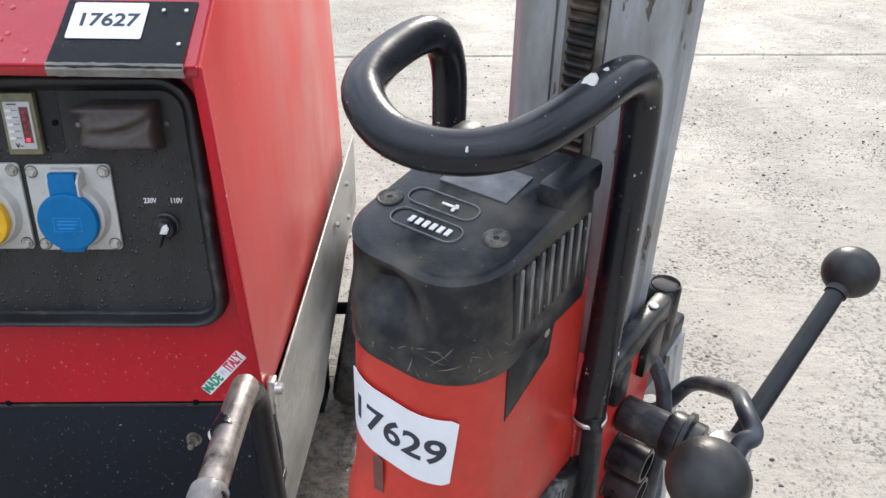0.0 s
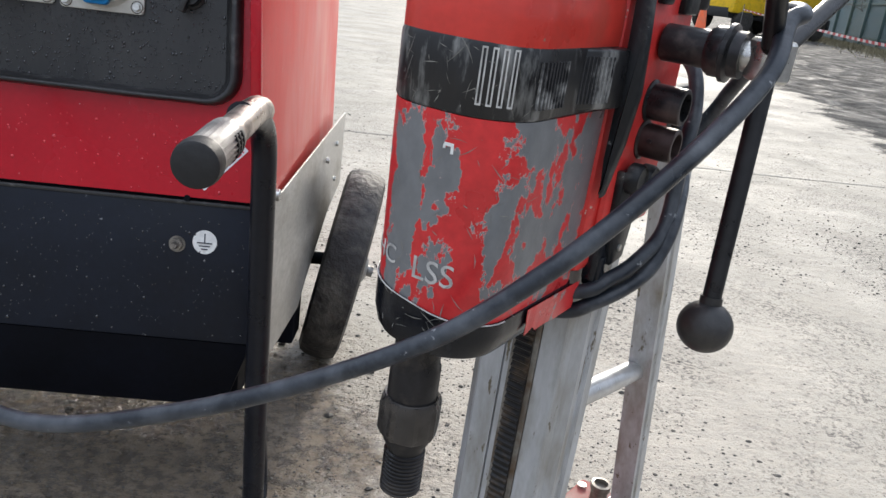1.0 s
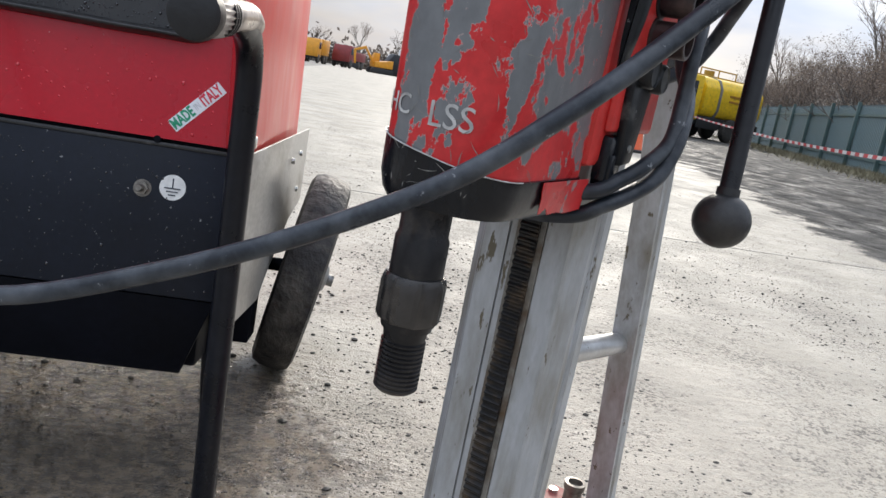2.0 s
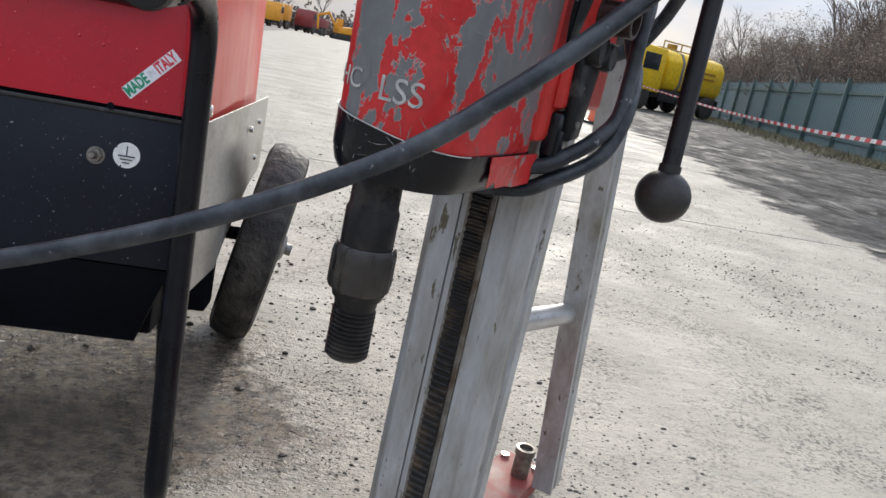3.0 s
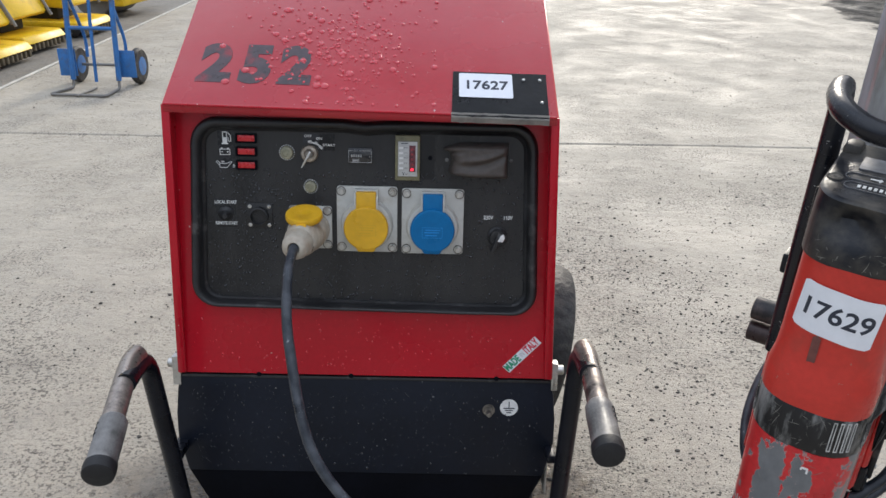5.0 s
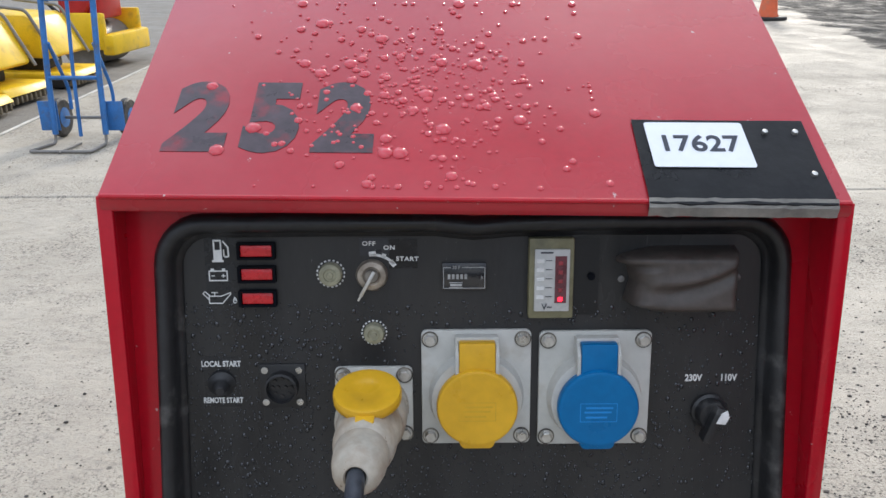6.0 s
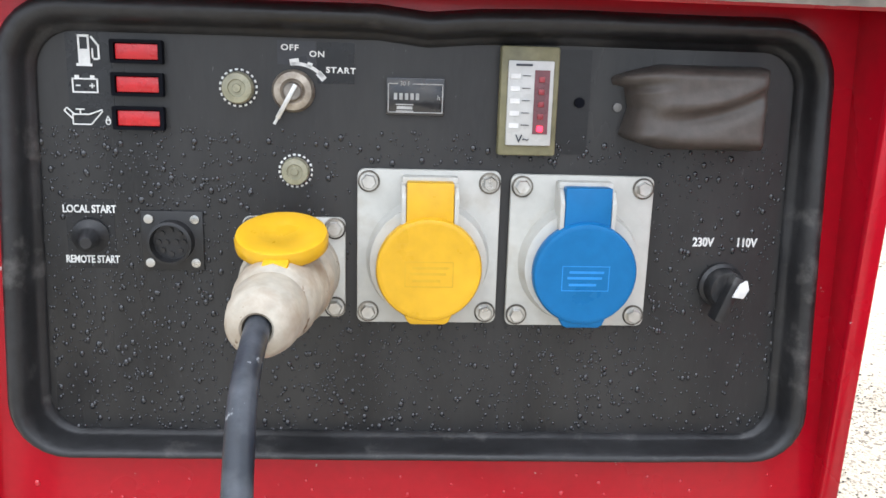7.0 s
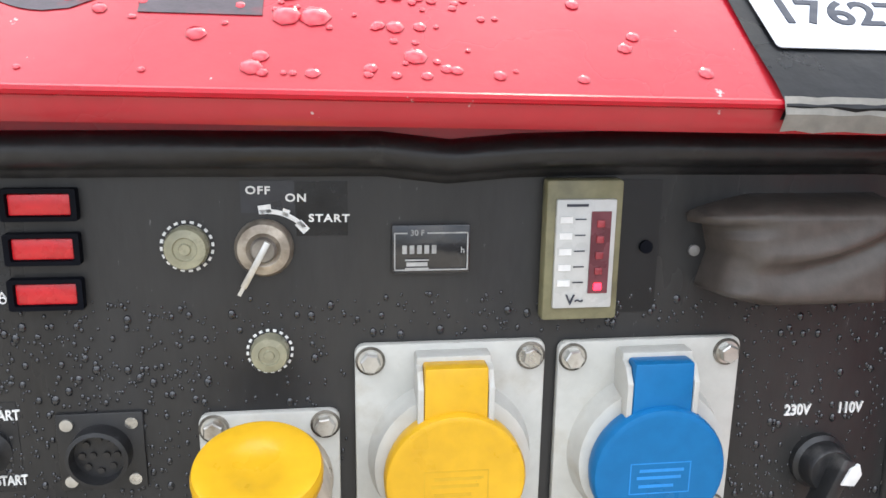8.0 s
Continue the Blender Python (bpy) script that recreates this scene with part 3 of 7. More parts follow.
FACE = Matrix(((1, 0, 0, 0), (0, 0, -1, 0), (0, 1, 0, 0), (0, 0, 0, 1)))     # xy drawings onto a face that looks to -y


def on_face(bm, x, y, z, turn=0.0, sx=1.0, sz=1.0):
    bm.transform(Matrix.Translation((x, y, z)) @ FACE @ Matrix.Rotation(radians(turn), 4, "Z") @ Matrix.Diagonal((sx, sz, 1, 1)))
    return bm


def flat(outline, y, thick=0.0006):
    """A thin plate of (x, z) points on the face plane."""
    return prism(outline, "y", y - thick, y)


def ring(cx, cz, r0, r1, y0, y1, n=28, a0=0, a1=360):
    """A flat ring, or an arc of one, on the face plane."""
    g = bmesh.new()
    full = a1 - a0 >= 360
    cols = []
    for i in range(n if full else n + 1):
        a = radians(a0 + (a1 - a0) * i / n)
        c, s = math.cos(a), math.sin(a)
        cols.append([g.verts.new((cx + r * c, y, cz + r * s)) for r, y in ((r0, y0), (r1, y0), (r1, y1), (r0, y1))])
    for i in range(len(cols) if full else len(cols) - 1):
        a, b = cols[i], cols[(i + 1) % len(cols)]
        for j in range(4):
            g.faces.new((a[j], a[(j + 1) % 4], b[(j + 1) % 4], b[j]))
    if not full:
        g.faces.new(cols[0])
        g.faces.new(cols[-1][::-1])
    return g


# ---- ground ----
def ground_sheet():
    def steps(fine_a, fine_b, step, extra):
        v = list(np.arange(fine_a, fine_b + 1e-6, step))
        lo, hi, d = fine_a, fine_b, step
        while hi < 3000:
            d *= 1.45
            lo, hi = lo - d, hi + d
            v += [lo, hi]
        return sorted(set(round(float(q), 4) for q in v + extra))
    xs = steps(-2.6, 3.6, 0.06, list(np.arange(3.7, 9.5, 0.13)))
    ys = steps(-1.6, 4.6, 0.06, [2.454, 2.464, 2.470, 2.476, 2.486] + list(np.arange(4.7, 15.0, 0.15)))
    g = bmesh.new()
    rows = []
    for y in ys:
        row = []
        for x in xs:
            near = max(0.0, 1 - math.hypot(x - 0.6, y - 1.2) / 9)
            z = (noise.noise((x * 0.9, y * 0.9, 1.7)) * 0.006 + noise.noise((x * 4, y * 4, 4.1)) * 0.0025) * near
            flatten = min(1.0, max(0.0, (math.hypot(x - 0.2, y - 0.1) - 0.55) / 0.5))
            z *= flatten
            mud = min(1.0, max(0.0, (x - 0.22 * y - 2.5 + 0.4 * noise.noise((x * 0.7, y * 0.7, 8.0))) / 0.5)) * max(0.0, 1 - math.hypot(x, y) / 24)
            z += mud * (0.050 * noise.noise((x * 1.7 - y * 0.25, y * 0.28, 3.0)) + 0.040 * noise.noise((x * 4.1, y * 1.9, 6.0)) + 0.024 * noise.noise((x * 9, y * 6, 2.0)) - 0.014)
            if 2.463 < y < 2.478 and -40 < x < 40:
                z -= 0.006
            skew = 0.012 * x if abs(x) < 40 else 0.012 * math.copysign(40, x)
            row.append(g.verts.new((x, y + skew, z)))
        rows.append(row)
    for a, b in zip(rows, rows[1:]):
        for i in range(len(xs) - 1):
            g.faces.new((a[i], a[i + 1], b[i + 1], b[i]))
    return solo("ground", g, GROUND, "pale wet concrete yard with grit, turning to dark churned mud", "ground", kind="structure", smooth=80)


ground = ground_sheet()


def grit():
    """Loose stones and grit lying on the concrete."""
    rnd = random.Random(4)
    g_v, g_f = [], []
    for i in range(43000):
        far = i > 15000
        x, y = (rnd.uniform(-2.4, 4.6), rnd.uniform(-0.9, 6.0)) if far else (rnd.gauss(1.0, 0.9), rnd.gauss(0.8, 0.85))
        if i > 37000:
            x, y = rnd.gauss(0.40, 0.26), rnd.gauss(0.16, 0.24)
        elif i > 30000:
            x, y = rnd.gauss(1.15, 0.42), rnd.gauss(0.60, 0.45)
        elif noise.noise((x * 1.6, y * 1.6, 9.0)) + 0.6 * noise.noise((x * 5, y * 5, 2.0)) < rnd.uniform(-0.5, 0.35):
            continue
        s = min(0.0060, 0.0009 + 0.0008 * rnd.expovariate(1.0)) * (1.4 if rnd.random() < 0.05 else 1.0) * (0.55 if i > 37000 else 1.0)
        o = len(g_v)
        h = s * rnd.uniform(0.5, 0.9)
        k = 6
        a0 = rnd.random() * 6
        for r, z in ((1.0, -0.2), (0.95, 0.6)):
            for j in range(k):
                q = rnd.uniform(0.7, 1.2) * s * r
                g_v.append((x + q * math.cos(a0 + j * 1.0472), y + q * math.sin(a0 + j * 1.0472) * 0.8, h * z))
        g_v.append((x, y, h))
        for j in range(k):
            n = (j + 1) % k
            g_f += [(o + j, o + n, o + k + n, o + k + j), (o + k + j, o + k + n, o + 2 * k)]
    data = bpy.data.meshes.new("grit")
    data.from_pydata(g_v, [], g_f)
    data.materials.append(shader("dark_loose_grit", (0.068, 0.060, 0.050), 0.6, vary=0.3, islands=0.6, bump=0))
    return tagged(new("grit", data), "loose dark stones and grit strewn over the concrete", "gravel", kind="stuff")


grit()
solo("joint_strip", prism([(-2.233, 0.0), (-2.211, 0.0), (-2.211, 0.006), (-2.233, 0.006)], "y", 2.0, 14.0), shader("pale_edge_strip", (0.52, 0.50, 0.45), 0.6, vary=0.2, bump=0.2),
     "pale narrow edging strip between two concrete slabs", "edging", pose(0, 0, 0, 0, 0, 1.0), kind="structure")

# ---- the generator ----
G = pose(0, 0, 0.6448, -8.84, 0, 0)          # its front panel leans back a little
GI = G.inverted()
gen = thing("generator", "red and black wheeled diesel generator with a wet control panel", "generator", G, (0, 0.35, -0.58))


def taper(b):
    """Draws the canopy in towards its top, more on one flank, and turns its upper front edge a little."""
    for v in b.verts:
        rise = max(0.0, min(1.0, (v.co.z + 0.236) / 0.36))
        x = v.co.x
        v.co.x *= 1 - (0.066 if x > 0 else 0.037) * rise
        v.co.y -= 0.035 * x * rise
        v.co.z -= 0.010 * x * rise
    return b


def tapered(x, z):
    """Where a point of the panel's rim lies: the opening narrows upwards and its lower edge slants."""
    return x * (1 - 0.036 * (z + 0.11) / 0.19), z - (0.013 * x if z < 0 else 0.0)


def dense_rect(x0, x1, z0, z1, r, side=14, corner=7):
    pts = []
    for cx, cz, a0, nxt in ((x1 - r, z1 - r, 0, (x0 + r, z1)), (x0 + r, z1 - r, 90, (x0, z0 + r)), (x0 + r, z0 + r, 180, (x1 - r, z0)), (x1 - r, z0 + r, 270, (x1, z1 - r))):
        for i in range(corner + 1):
            a = radians(a0 + 90 * i / corner)
            pts.append((cx + r * math.cos(a), cz + r * math.sin(a)))
        s = pts[-1]
        for i in range(1, side):
            pts.append((s[0] + (nxt[0] - s[0]) * i / side, s[1] + (nxt[1] - s[1]) * i / side))
    return pts


def skin(rings, close=False):
    g = bmesh.new()
    vs = [[g.verts.new(p) for p in ring_] for ring_ in rings]
    n = len(vs[0])
    for a, b in zip(vs, vs[1:] + (vs[:1] if close else [])):
        for i in range(n):
            g.faces.new((a[i], a[(i + 1) % n], b[(i + 1) % n], b[i]))
    return g


BX0, BX1, BZ0, BZ1 = -0.2262, 0.2262, -0.1405, 0.1100
# red front with the opening for the panel
inner = [tapered(x, z) for x, z in dense_rect(BX0 + 0.004, BX1 - 0.004, BZ0 + 0.004, BZ1 - 0.004, 0.030)]
outer = []
for x, z in dense_rect(-0.2475, 0.2475, -0.236, 0.146, 0.002):
    rise = max(0.0, min(1.0, (z + 0.236) / 0.36))
    outer.append((x * (1 - (0.066 if x > 0 else 0.037) * rise), z))
front = skin([[(x, -0.006, z) for x, z in inner], [(x, -0.006, z) for x, z in outer], [(x, 0.0, z) for x, z in outer], [(x, 0.0, z) for x, z in inner]], close=True)
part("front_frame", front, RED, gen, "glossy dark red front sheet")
# side sheets stand proud of the front, more and more towards the lid
side = [(-0.010, -0.236), (0.78, -0.236), (0.78, 0.30), (0.70, 0.351), (0.155, 0.264), (-0.0385, 0.1235)]
for sx, label in ((1, "red side sheet with sky sheen and pale streaks in its colour"), (-1, "red side sheet with sky sheen in its colour")):
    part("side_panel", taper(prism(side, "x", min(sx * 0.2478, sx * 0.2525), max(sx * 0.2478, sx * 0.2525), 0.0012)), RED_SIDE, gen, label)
    fold = prism([(-0.0115, -0.235), (-0.0400, 0.1235), (-0.0340, 0.1235), (-0.0070, -0.235)], "x", min(sx * 0.2425, sx * 0.2535), max(sx * 0.2425, sx * 0.2535), 0.0015)
    part("front_flange", taper(fold), RED, gen)
    web = prism([(-0.0080, -0.234), (-0.0365, 0.1235), (0.004, 0.146), (0.004, -0.234)], "x", min(sx * 0.2440, sx * 0.2470), max(sx * 0.2440, sx * 0.2470))
    part("flange_web", taper(web), RED, gen)
part("back_panel", taper(box(-0.247, 0.247, 0.774, 0.78, -0.236, 0.29)), RED_SIDE, gen)
line = [(-0.0425, 0.1175), (-0.0432, 0.1240), (-0.0405, 0.1265), (0.145, 0.2620), (0.153, 0.2668), (0.163, 0.2695), (0.70, 0.3540), (0.712, 0.352), (0.785, 0.302)]
low = [(y + 0.004, z - 0.004) for y, z in line]
part("roof", taper(prism(line + low[::-1], "x", -0.2495, 0.2495)), RED_LID, gen, "red sloping lid, wet with rain")
part("roof_bead", taper(rod((-0.2485, -0.0436, 0.1238), (0.2485, -0.0436, 0.1238), 0.0018, 8)), RED, gen)
part("lifting_eye", joined(ring(0.0, 0.316, 0.010, 0.016, 0.35, 0.358), box(-0.02, 0.02, 0.34, 0.368, 0.297, 0.306, 0.002)), DARK, gen)

# steel base and black front
steel = [(0.012, -0.243), (0.80, -0.149), (0.80, -0.290), (0.60, -0.325), (0.36, -0.40), (0.30, -0.425), (0.012, -0.425)]
for sx in (1, -1):
    b = prism(steel if sx > 0 else [(y, max(z, -0.385)) for y, z in steel[:4]] + [(0.30, -0.385), (0.012, -0.384)], "x", 0.2545, 0.2575, 0.0008)
    for v in b.verts:
        v.co.x = sx * (v.co.x + 0.014 * v.co.y / 0.76)
    part("base_side", b, STEEL, gen, "bare galvanised base side, water-stained")
    for y, z in ((0.5, -0.225), (0.66, -0.205), (0.66, -0.27)):
        part("bolt", rod((sx * 0.268, y, z), (sx * 0.274, y, z), 0.005, 8, bevel=0.001), ZINC, gen)
fr = [(-0.2525, -0.2415), (0.2525, -0.2415), (0.258, -0.262), (0.262, -0.30), (0.262, -0.335), (0.250, -0.388), (-0.250, -0.388), (-0.262, -0.335), (-0.262, -0.30), (-0.258, -0.262)]
part("base_front", prism(fr, "y", -0.003, 0.010, 0.002), NAVY, gen, "blue-black enamelled base front")
part("base_lip", box(-0.252, 0.252, -0.0045, 0.008, -0.2440, -0.2395, 0.0015), RUBBER, gen)
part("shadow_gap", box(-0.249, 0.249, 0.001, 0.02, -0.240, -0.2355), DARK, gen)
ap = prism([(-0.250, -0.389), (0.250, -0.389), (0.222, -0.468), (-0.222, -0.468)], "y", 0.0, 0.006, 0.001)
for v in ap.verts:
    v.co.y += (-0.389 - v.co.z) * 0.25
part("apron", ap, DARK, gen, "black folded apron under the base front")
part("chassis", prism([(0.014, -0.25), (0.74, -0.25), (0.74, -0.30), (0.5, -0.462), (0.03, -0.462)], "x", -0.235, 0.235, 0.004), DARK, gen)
for sx in (1, -1):
    part("lug", joined(box(sx * 0.2535, sx * 0.262, -0.004, 0.012, -0.255, -0.215, 0.001), rod((sx * 0.258, 0.002, -0.226), (sx * 0.270, 0.002, -0.226), 0.0065, 10, bevel=0.001)), ZINC, gen)
bolts = [(-0.145, -0.2372), (-0.02, -0.2372), (0.178, -0.2372)]
for x, z in bolts:
    part("screw", rod((x, -0.0065, z), (x, 0.0, z), 0.0035, 8), DARK, gen)

# wheels, drawn upright in the world and brought into the leaning frame
for sx in (1, -1):
    axle = Vector((sx * 0.288, 0.470, 0.1670))
    m = GI @ along(axle, axle + Vector((sx, 0, -0.20))) @ Matrix.Diagonal((1.095, 1.095, 1, 1))
    w = part("wheel", lathe([(0.060, -0.008), (0.112, -0.013), (0.136, -0.014), (0.147, -0.009), (0.152, 0.004), (0.153, 0.020), (0.152, 0.038), (0.147, 0.049), (0.136, 0.053), (0.112, 0.052), (0.060, 0.048)], 48, m), TYRE, gen, "worn solid rubber wheel caked with dirt")
    part("rim", lathe([(0.018, 0.020), (0.030, 0.024), (0.060, 0.030), (0.104, 0.036), (0.110, 0.051), (0.1125, 0.0535), (0.116, 0.053)], 36, m, closed=False), RIM, w, "grey pressed wheel disc")
    part("hub", lathe([(0.022, 0.0), (0.022, 0.058), (0.018, 0.062), (0.009, 0.064), (0.009, 0.074)], 20, m), RIM, w)
    for i in range(4):
        a = i * math.pi / 2 + 0.4
        part("bolt", lathe([(0.006, 0.030), (0.006, 0.042)], 6, m @ Matrix.Translation((0.06 * math.cos(a), 0.06 * math.sin(a), 0))), ZINC, w)
part("axle", (lambda b: (b.transform(GI), b)[1])(rod((-0.3, 0.470, 0.1690), (0.3, 0.470, 0.1690), 0.011)), DARK, gen)
part("axle_bracket", box(0.20, 0.252, 0.36, 0.44, -0.50, -0.42, 0.003), DARK, gen)
part("axle_bracket", box(-0.252, -0.20, 0.36, 0.44, -0.50, -0.42, 0.003), DARK, gen)

# folding handles that also stand on the ground
for sx, dx, dz, fx in ((1, 0.0, 0.0, 0.264), (-1, 0.010, -0.020, 0.238)):
    way = bent([(sx * 0.236, 0.035, 0.22), (sx * 0.252, 0.03, 0.0115), (sx * fx, -0.083, 0.0115), (sx * 0.2685 + dx, -0.128, 0.516 + dz), (sx * 0.2645 + dx * 1.6, -0.215, 0.534 + dz * 1.2)], 0.013, 0.042)
    b = pipe(way, 0.0115, 16)
    b.transform(GI)
    h = part("handle", b, TUBE, gen, "black bent tube handle with worn grip")
    b = pipe(smooth_line([(sx * 0.268 + dx, -0.152, 0.5285 + dz), (sx * 0.268 + dx * 1.2, -0.185, 0.5325 + dz * 1.1), (sx * 0.2655 + dx * 2.2, -0.275, 0.5280 + dz * 1.5)], 8), 0.0119, 16)
    b.transform(GI)
    part("worn_bend", b, WORN_TUBE, h, "bend rubbed to bare rusty steel")
    a, c = Vector((sx * 0.2655 + dx * 2.2, -0.266, 0.5284 + dz * 1.5)), Vector((sx * 0.2630 + dx * 3, -0.338, 0.5245 + dz * 1.8))
    L = (c - a).length
    g = bmesh.new()
    n = 48
    rings = []
    for r, z in ((0.0128, 0), (0.0146, 0.003), (0.0150, 0.012), (0.0150, L - 0.016), (0.0160, L - 0.012), (0.0160, L - 0.004), (0.0142, L)):
        flute = 0.0016 if 0.010 < z < L - 0.014 else 0.0
        rings.append([g.verts.new(((r - flute * (i % 2)) * math.cos(2 * math.pi * i / n), (r - flute * (i % 2)) * math.sin(2 * math.pi * i / n), z)) for i in range(n)])
    for p, q in zip(rings, rings[1:]):
        for i in range(n):
            g.faces.new((p[i], p[(i + 1) % n], q[(i + 1) % n], q[i]))
    g.faces.new(rings[0][::-1])
    g.faces.new(rings[-1])
    g.transform(GI @ along(a, c))
    part("grip", g, GRIP, h, "ribbed grey worn grip", smooth=60)
    part("grip_end", lathe([(0.0162, L - 0.010), (0.0164, L - 0.003), (0.0155, L + 0.002), (0.0130, L + 0.0035)], 28, GI @ along(a, c)), GRIP_END, h)
    for i in range(3):
        q = a.lerp(c, 0.14 + 0.10 * i)
        mid = 10 if sx > 0 else 170
        slot = ring(0, 0, 0.0128, 0.0155, -0.0012, 0.0012, 10, mid - 44, mid + 44)
        slot.transform(GI @ along(q, c) @ Matrix.Rotation(radians(90), 4, "X"))
        part("grip_slot", slot, GRIP_END, h)
    part("handle_bracket", box(sx * 0.250, sx * 0.262, -0.030, 0.02, -0.352, -0.340, 0.002), TUBE, gen)

# ---- control panel ----
panel = part("control_panel", prism([tapered(x, z) for x, z in dense_rect(BX0 + 0.006, BX1 - 0.006, BZ0 + 0.006, BZ1 - 0.006, 0.028)], "y", 0.0, 0.004), BLACK_PANEL, gen, "black control panel beaded with rain")
rings = []
for inset, y in ((0.0, -0.0055), (0.0002, -0.0085), (0.0010, -0.0115), (0.0025, -0.0140), (0.0045, -0.0156), (0.0070, -0.0160), (0.0095, -0.0150), (0.0115, -0.0128), (0.0128, -0.0095), (0.0135, -0.0060), (0.0150, -0.0036), (0.0175, -0.0026), (0.0180, 0.0005)):
    pts = []
    for x, z in dense_rect(BX0 + inset, BX1 - inset, BZ0 + inset * 0.6, BZ1 - inset, 0.034 - inset * 0.8):
        deep = y * (1.0 + 0.35 * max(0.0, min(1.0, (0.06 - z) / 0.2))) if y < -0.006 else y
        if z > 0.05:
            z -= 0.0038 * math.exp(-((x + 0.004) / 0.006) ** 2) + 0.001 * math.exp(-((x - 0.02) / 0.05) ** 2)
        z += 0.0008 * noise.noise((x * 14, 0, z * 14))
        x, z = tapered(x, z)
        pts.append((x, deep, z))
    rings.append(pts)
part("bezel", skin(rings), RUBBER, panel, "scuffed black rubber edging", smooth=80)


def bar(x0, x1, z0, z1, y=-0.0004, t=0.0005):
    return box(x0, x1, y - t, y, z0, z1)


# warning lamps with their pictograms
for z in (0.0825, 0.0659, 0.0486):
    x = -0.1497 + (0.0825 - z) * -0.02
    fr = part("lamp_frame", skin([[(px, y, pz) for px, pz in dense_rect(x - w, x + w, z - hgt, z + hgt, 0.0008, 2, 2)] for w, hgt, y in ((0.0132, 0.0060, 0.0), (0.0132, 0.0060, -0.004), (0.0112, 0.0044, -0.004), (0.0108, 0.0040, -0.0015))]), DARK, panel)
    part("lamp_lens", box(x - 0.0108, x + 0.0108, -0.0028, 0.0, z - 0.0040, z + 0.0040, 0.0006), LENS_RED, fr, "unlit red lens")
fx, fz = -0.1750, 0.0825
part("fuel_symbol", joined(bar(fx - 0.0058, fx + 0.0022, fz - 0.0080, fz - 0.0066), bar(fx - 0.0046, fx + 0.0012, fz - 0.0066, fz + 0.0006), bar(fx - 0.0046, fx - 0.0036, fz + 0.0006, fz + 0.0072), bar(fx + 0.0002, fx + 0.0012, fz + 0.0006, fz + 0.0072),
                           bar(fx - 0.0046, fx + 0.0012, fz + 0.0066, fz + 0.0078), bar(fx + 0.0022, fx + 0.0030, fz - 0.0040, fz + 0.0010), bar(fx + 0.0030, fx + 0.0052, fz - 0.0048, fz - 0.0038), bar(fx + 0.0052, fx + 0.0062, fz - 0.0044, fz + 0.0030),
                           on_face(box(-0.0005, 0.0005, 0, 0.0058, 0, 0.0005), fx + 0.0057, -0.0004, fz + 0.0024, 38)), INK_WHITE, panel)
fx, fz = -0.1772, 0.0653
part("battery_symbol", joined(bar(fx - 0.0066, fx + 0.0066, fz - 0.0044, fz - 0.0036), bar(fx - 0.0066, fx + 0.0066, fz + 0.0024, fz + 0.0032), bar(fx - 0.0066, fx - 0.0058, fz - 0.004, fz + 0.003), bar(fx + 0.0058, fx + 0.0066, fz - 0.004, fz + 0.003),
                              bar(fx - 0.0050, fx - 0.0028, fz + 0.0032, fz + 0.0046), bar(fx + 0.0028, fx + 0.0050, fz + 0.0032, fz + 0.0046), bar(fx - 0.0048, fx - 0.0024, fz - 0.0010, fz - 0.0003), bar(fx + 0.0022, fx + 0.0048, fz - 0.0010, fz - 0.0003), bar(fx + 0.0032, fx + 0.0038, fz - 0.0019, fz + 0.0006)), INK_WHITE, panel)
fx, fz = -0.1785, 0.0487
oil = [((-0.0104, 0.0030), (-0.0060, -0.0016)), ((-0.0104, 0.0030), (-0.0090, 0.0046)), ((-0.0090, 0.0046), (-0.0050, 0.0008)), ((-0.0062, -0.0040), (0.0030, -0.0040)), ((-0.0062, -0.0040), (-0.0062, 0.0012)), ((-0.0062, 0.0012), (0.0022, 0.0012)), ((0.0030, -0.0040), (0.0092, 0.0030)), ((0.0022, 0.0012), (0.0092, 0.0038)), ((-0.0022, 0.0012), (-0.0022, 0.0036)), ((-0.0044, 0.0038), (0.0000, 0.0038))]
part("oil_symbol", joined(*[rod((fx + a[0], -0.0004, fz + a[1]), (fx + b[0], -0.0004, fz + b[1]), 0.00042, 5) for a, b in oil], ring(fx + 0.0118, fz - 0.0026, 0.0009, 0.0014, -0.0009, -0.0004, 12), rod((fx + 0.0106, -0.0004, fz - 0.0020), (fx + 0.0116, -0.0004, fz + 0.0006), 0.00032, 5), rod((fx + 0.0130, -0.0004, fz - 0.0020), (fx + 0.0116, -0.0004, fz + 0.0006), 0.00032, 5)), INK_WHITE, panel)

# key switch
kx, kz = -0.0704, 0.0647
key = part("key_switch", lathe([(0.0112, 0), (0.0112, 0.002), (0.0098, 0.0045), (0.0066, 0.0052), (0.0056, 0.0044), (0.0050, 0.0040)], 32, Matrix.Translation((kx, 0, kz)) @ Matrix.Rotation(radians(90), 4, "X")), shader("worn_key_metal", (0.40, 0.35, 0.29), 0.42, metal=0.6, vary=0.3, scale=120, second=(0.2, 0.16, 0.12), amount=0.3, second_scale=150, edge=0.15), panel, "round metal key switch")
part("barrel", lathe([(0.0050, 0.0030), (0.0050, 0.0056), (0.0042, 0.0064)], 20, Matrix.Translation((kx, 0, kz)) @ Matrix.Rotation(radians(90), 4, "X")), BRASS, key, "dull steel lock barrel")
part("key", on_face(joined(box(-0.0012, 0.0012, -0.016, 0.004, 0.006, 0.0078, 0.0003), box(-0.0007, 0.0007, -0.0195, -0.015, 0.0062, 0.0076)), kx, 0, kz, -29), ZINC, key, "thin worn steel key turned to start")
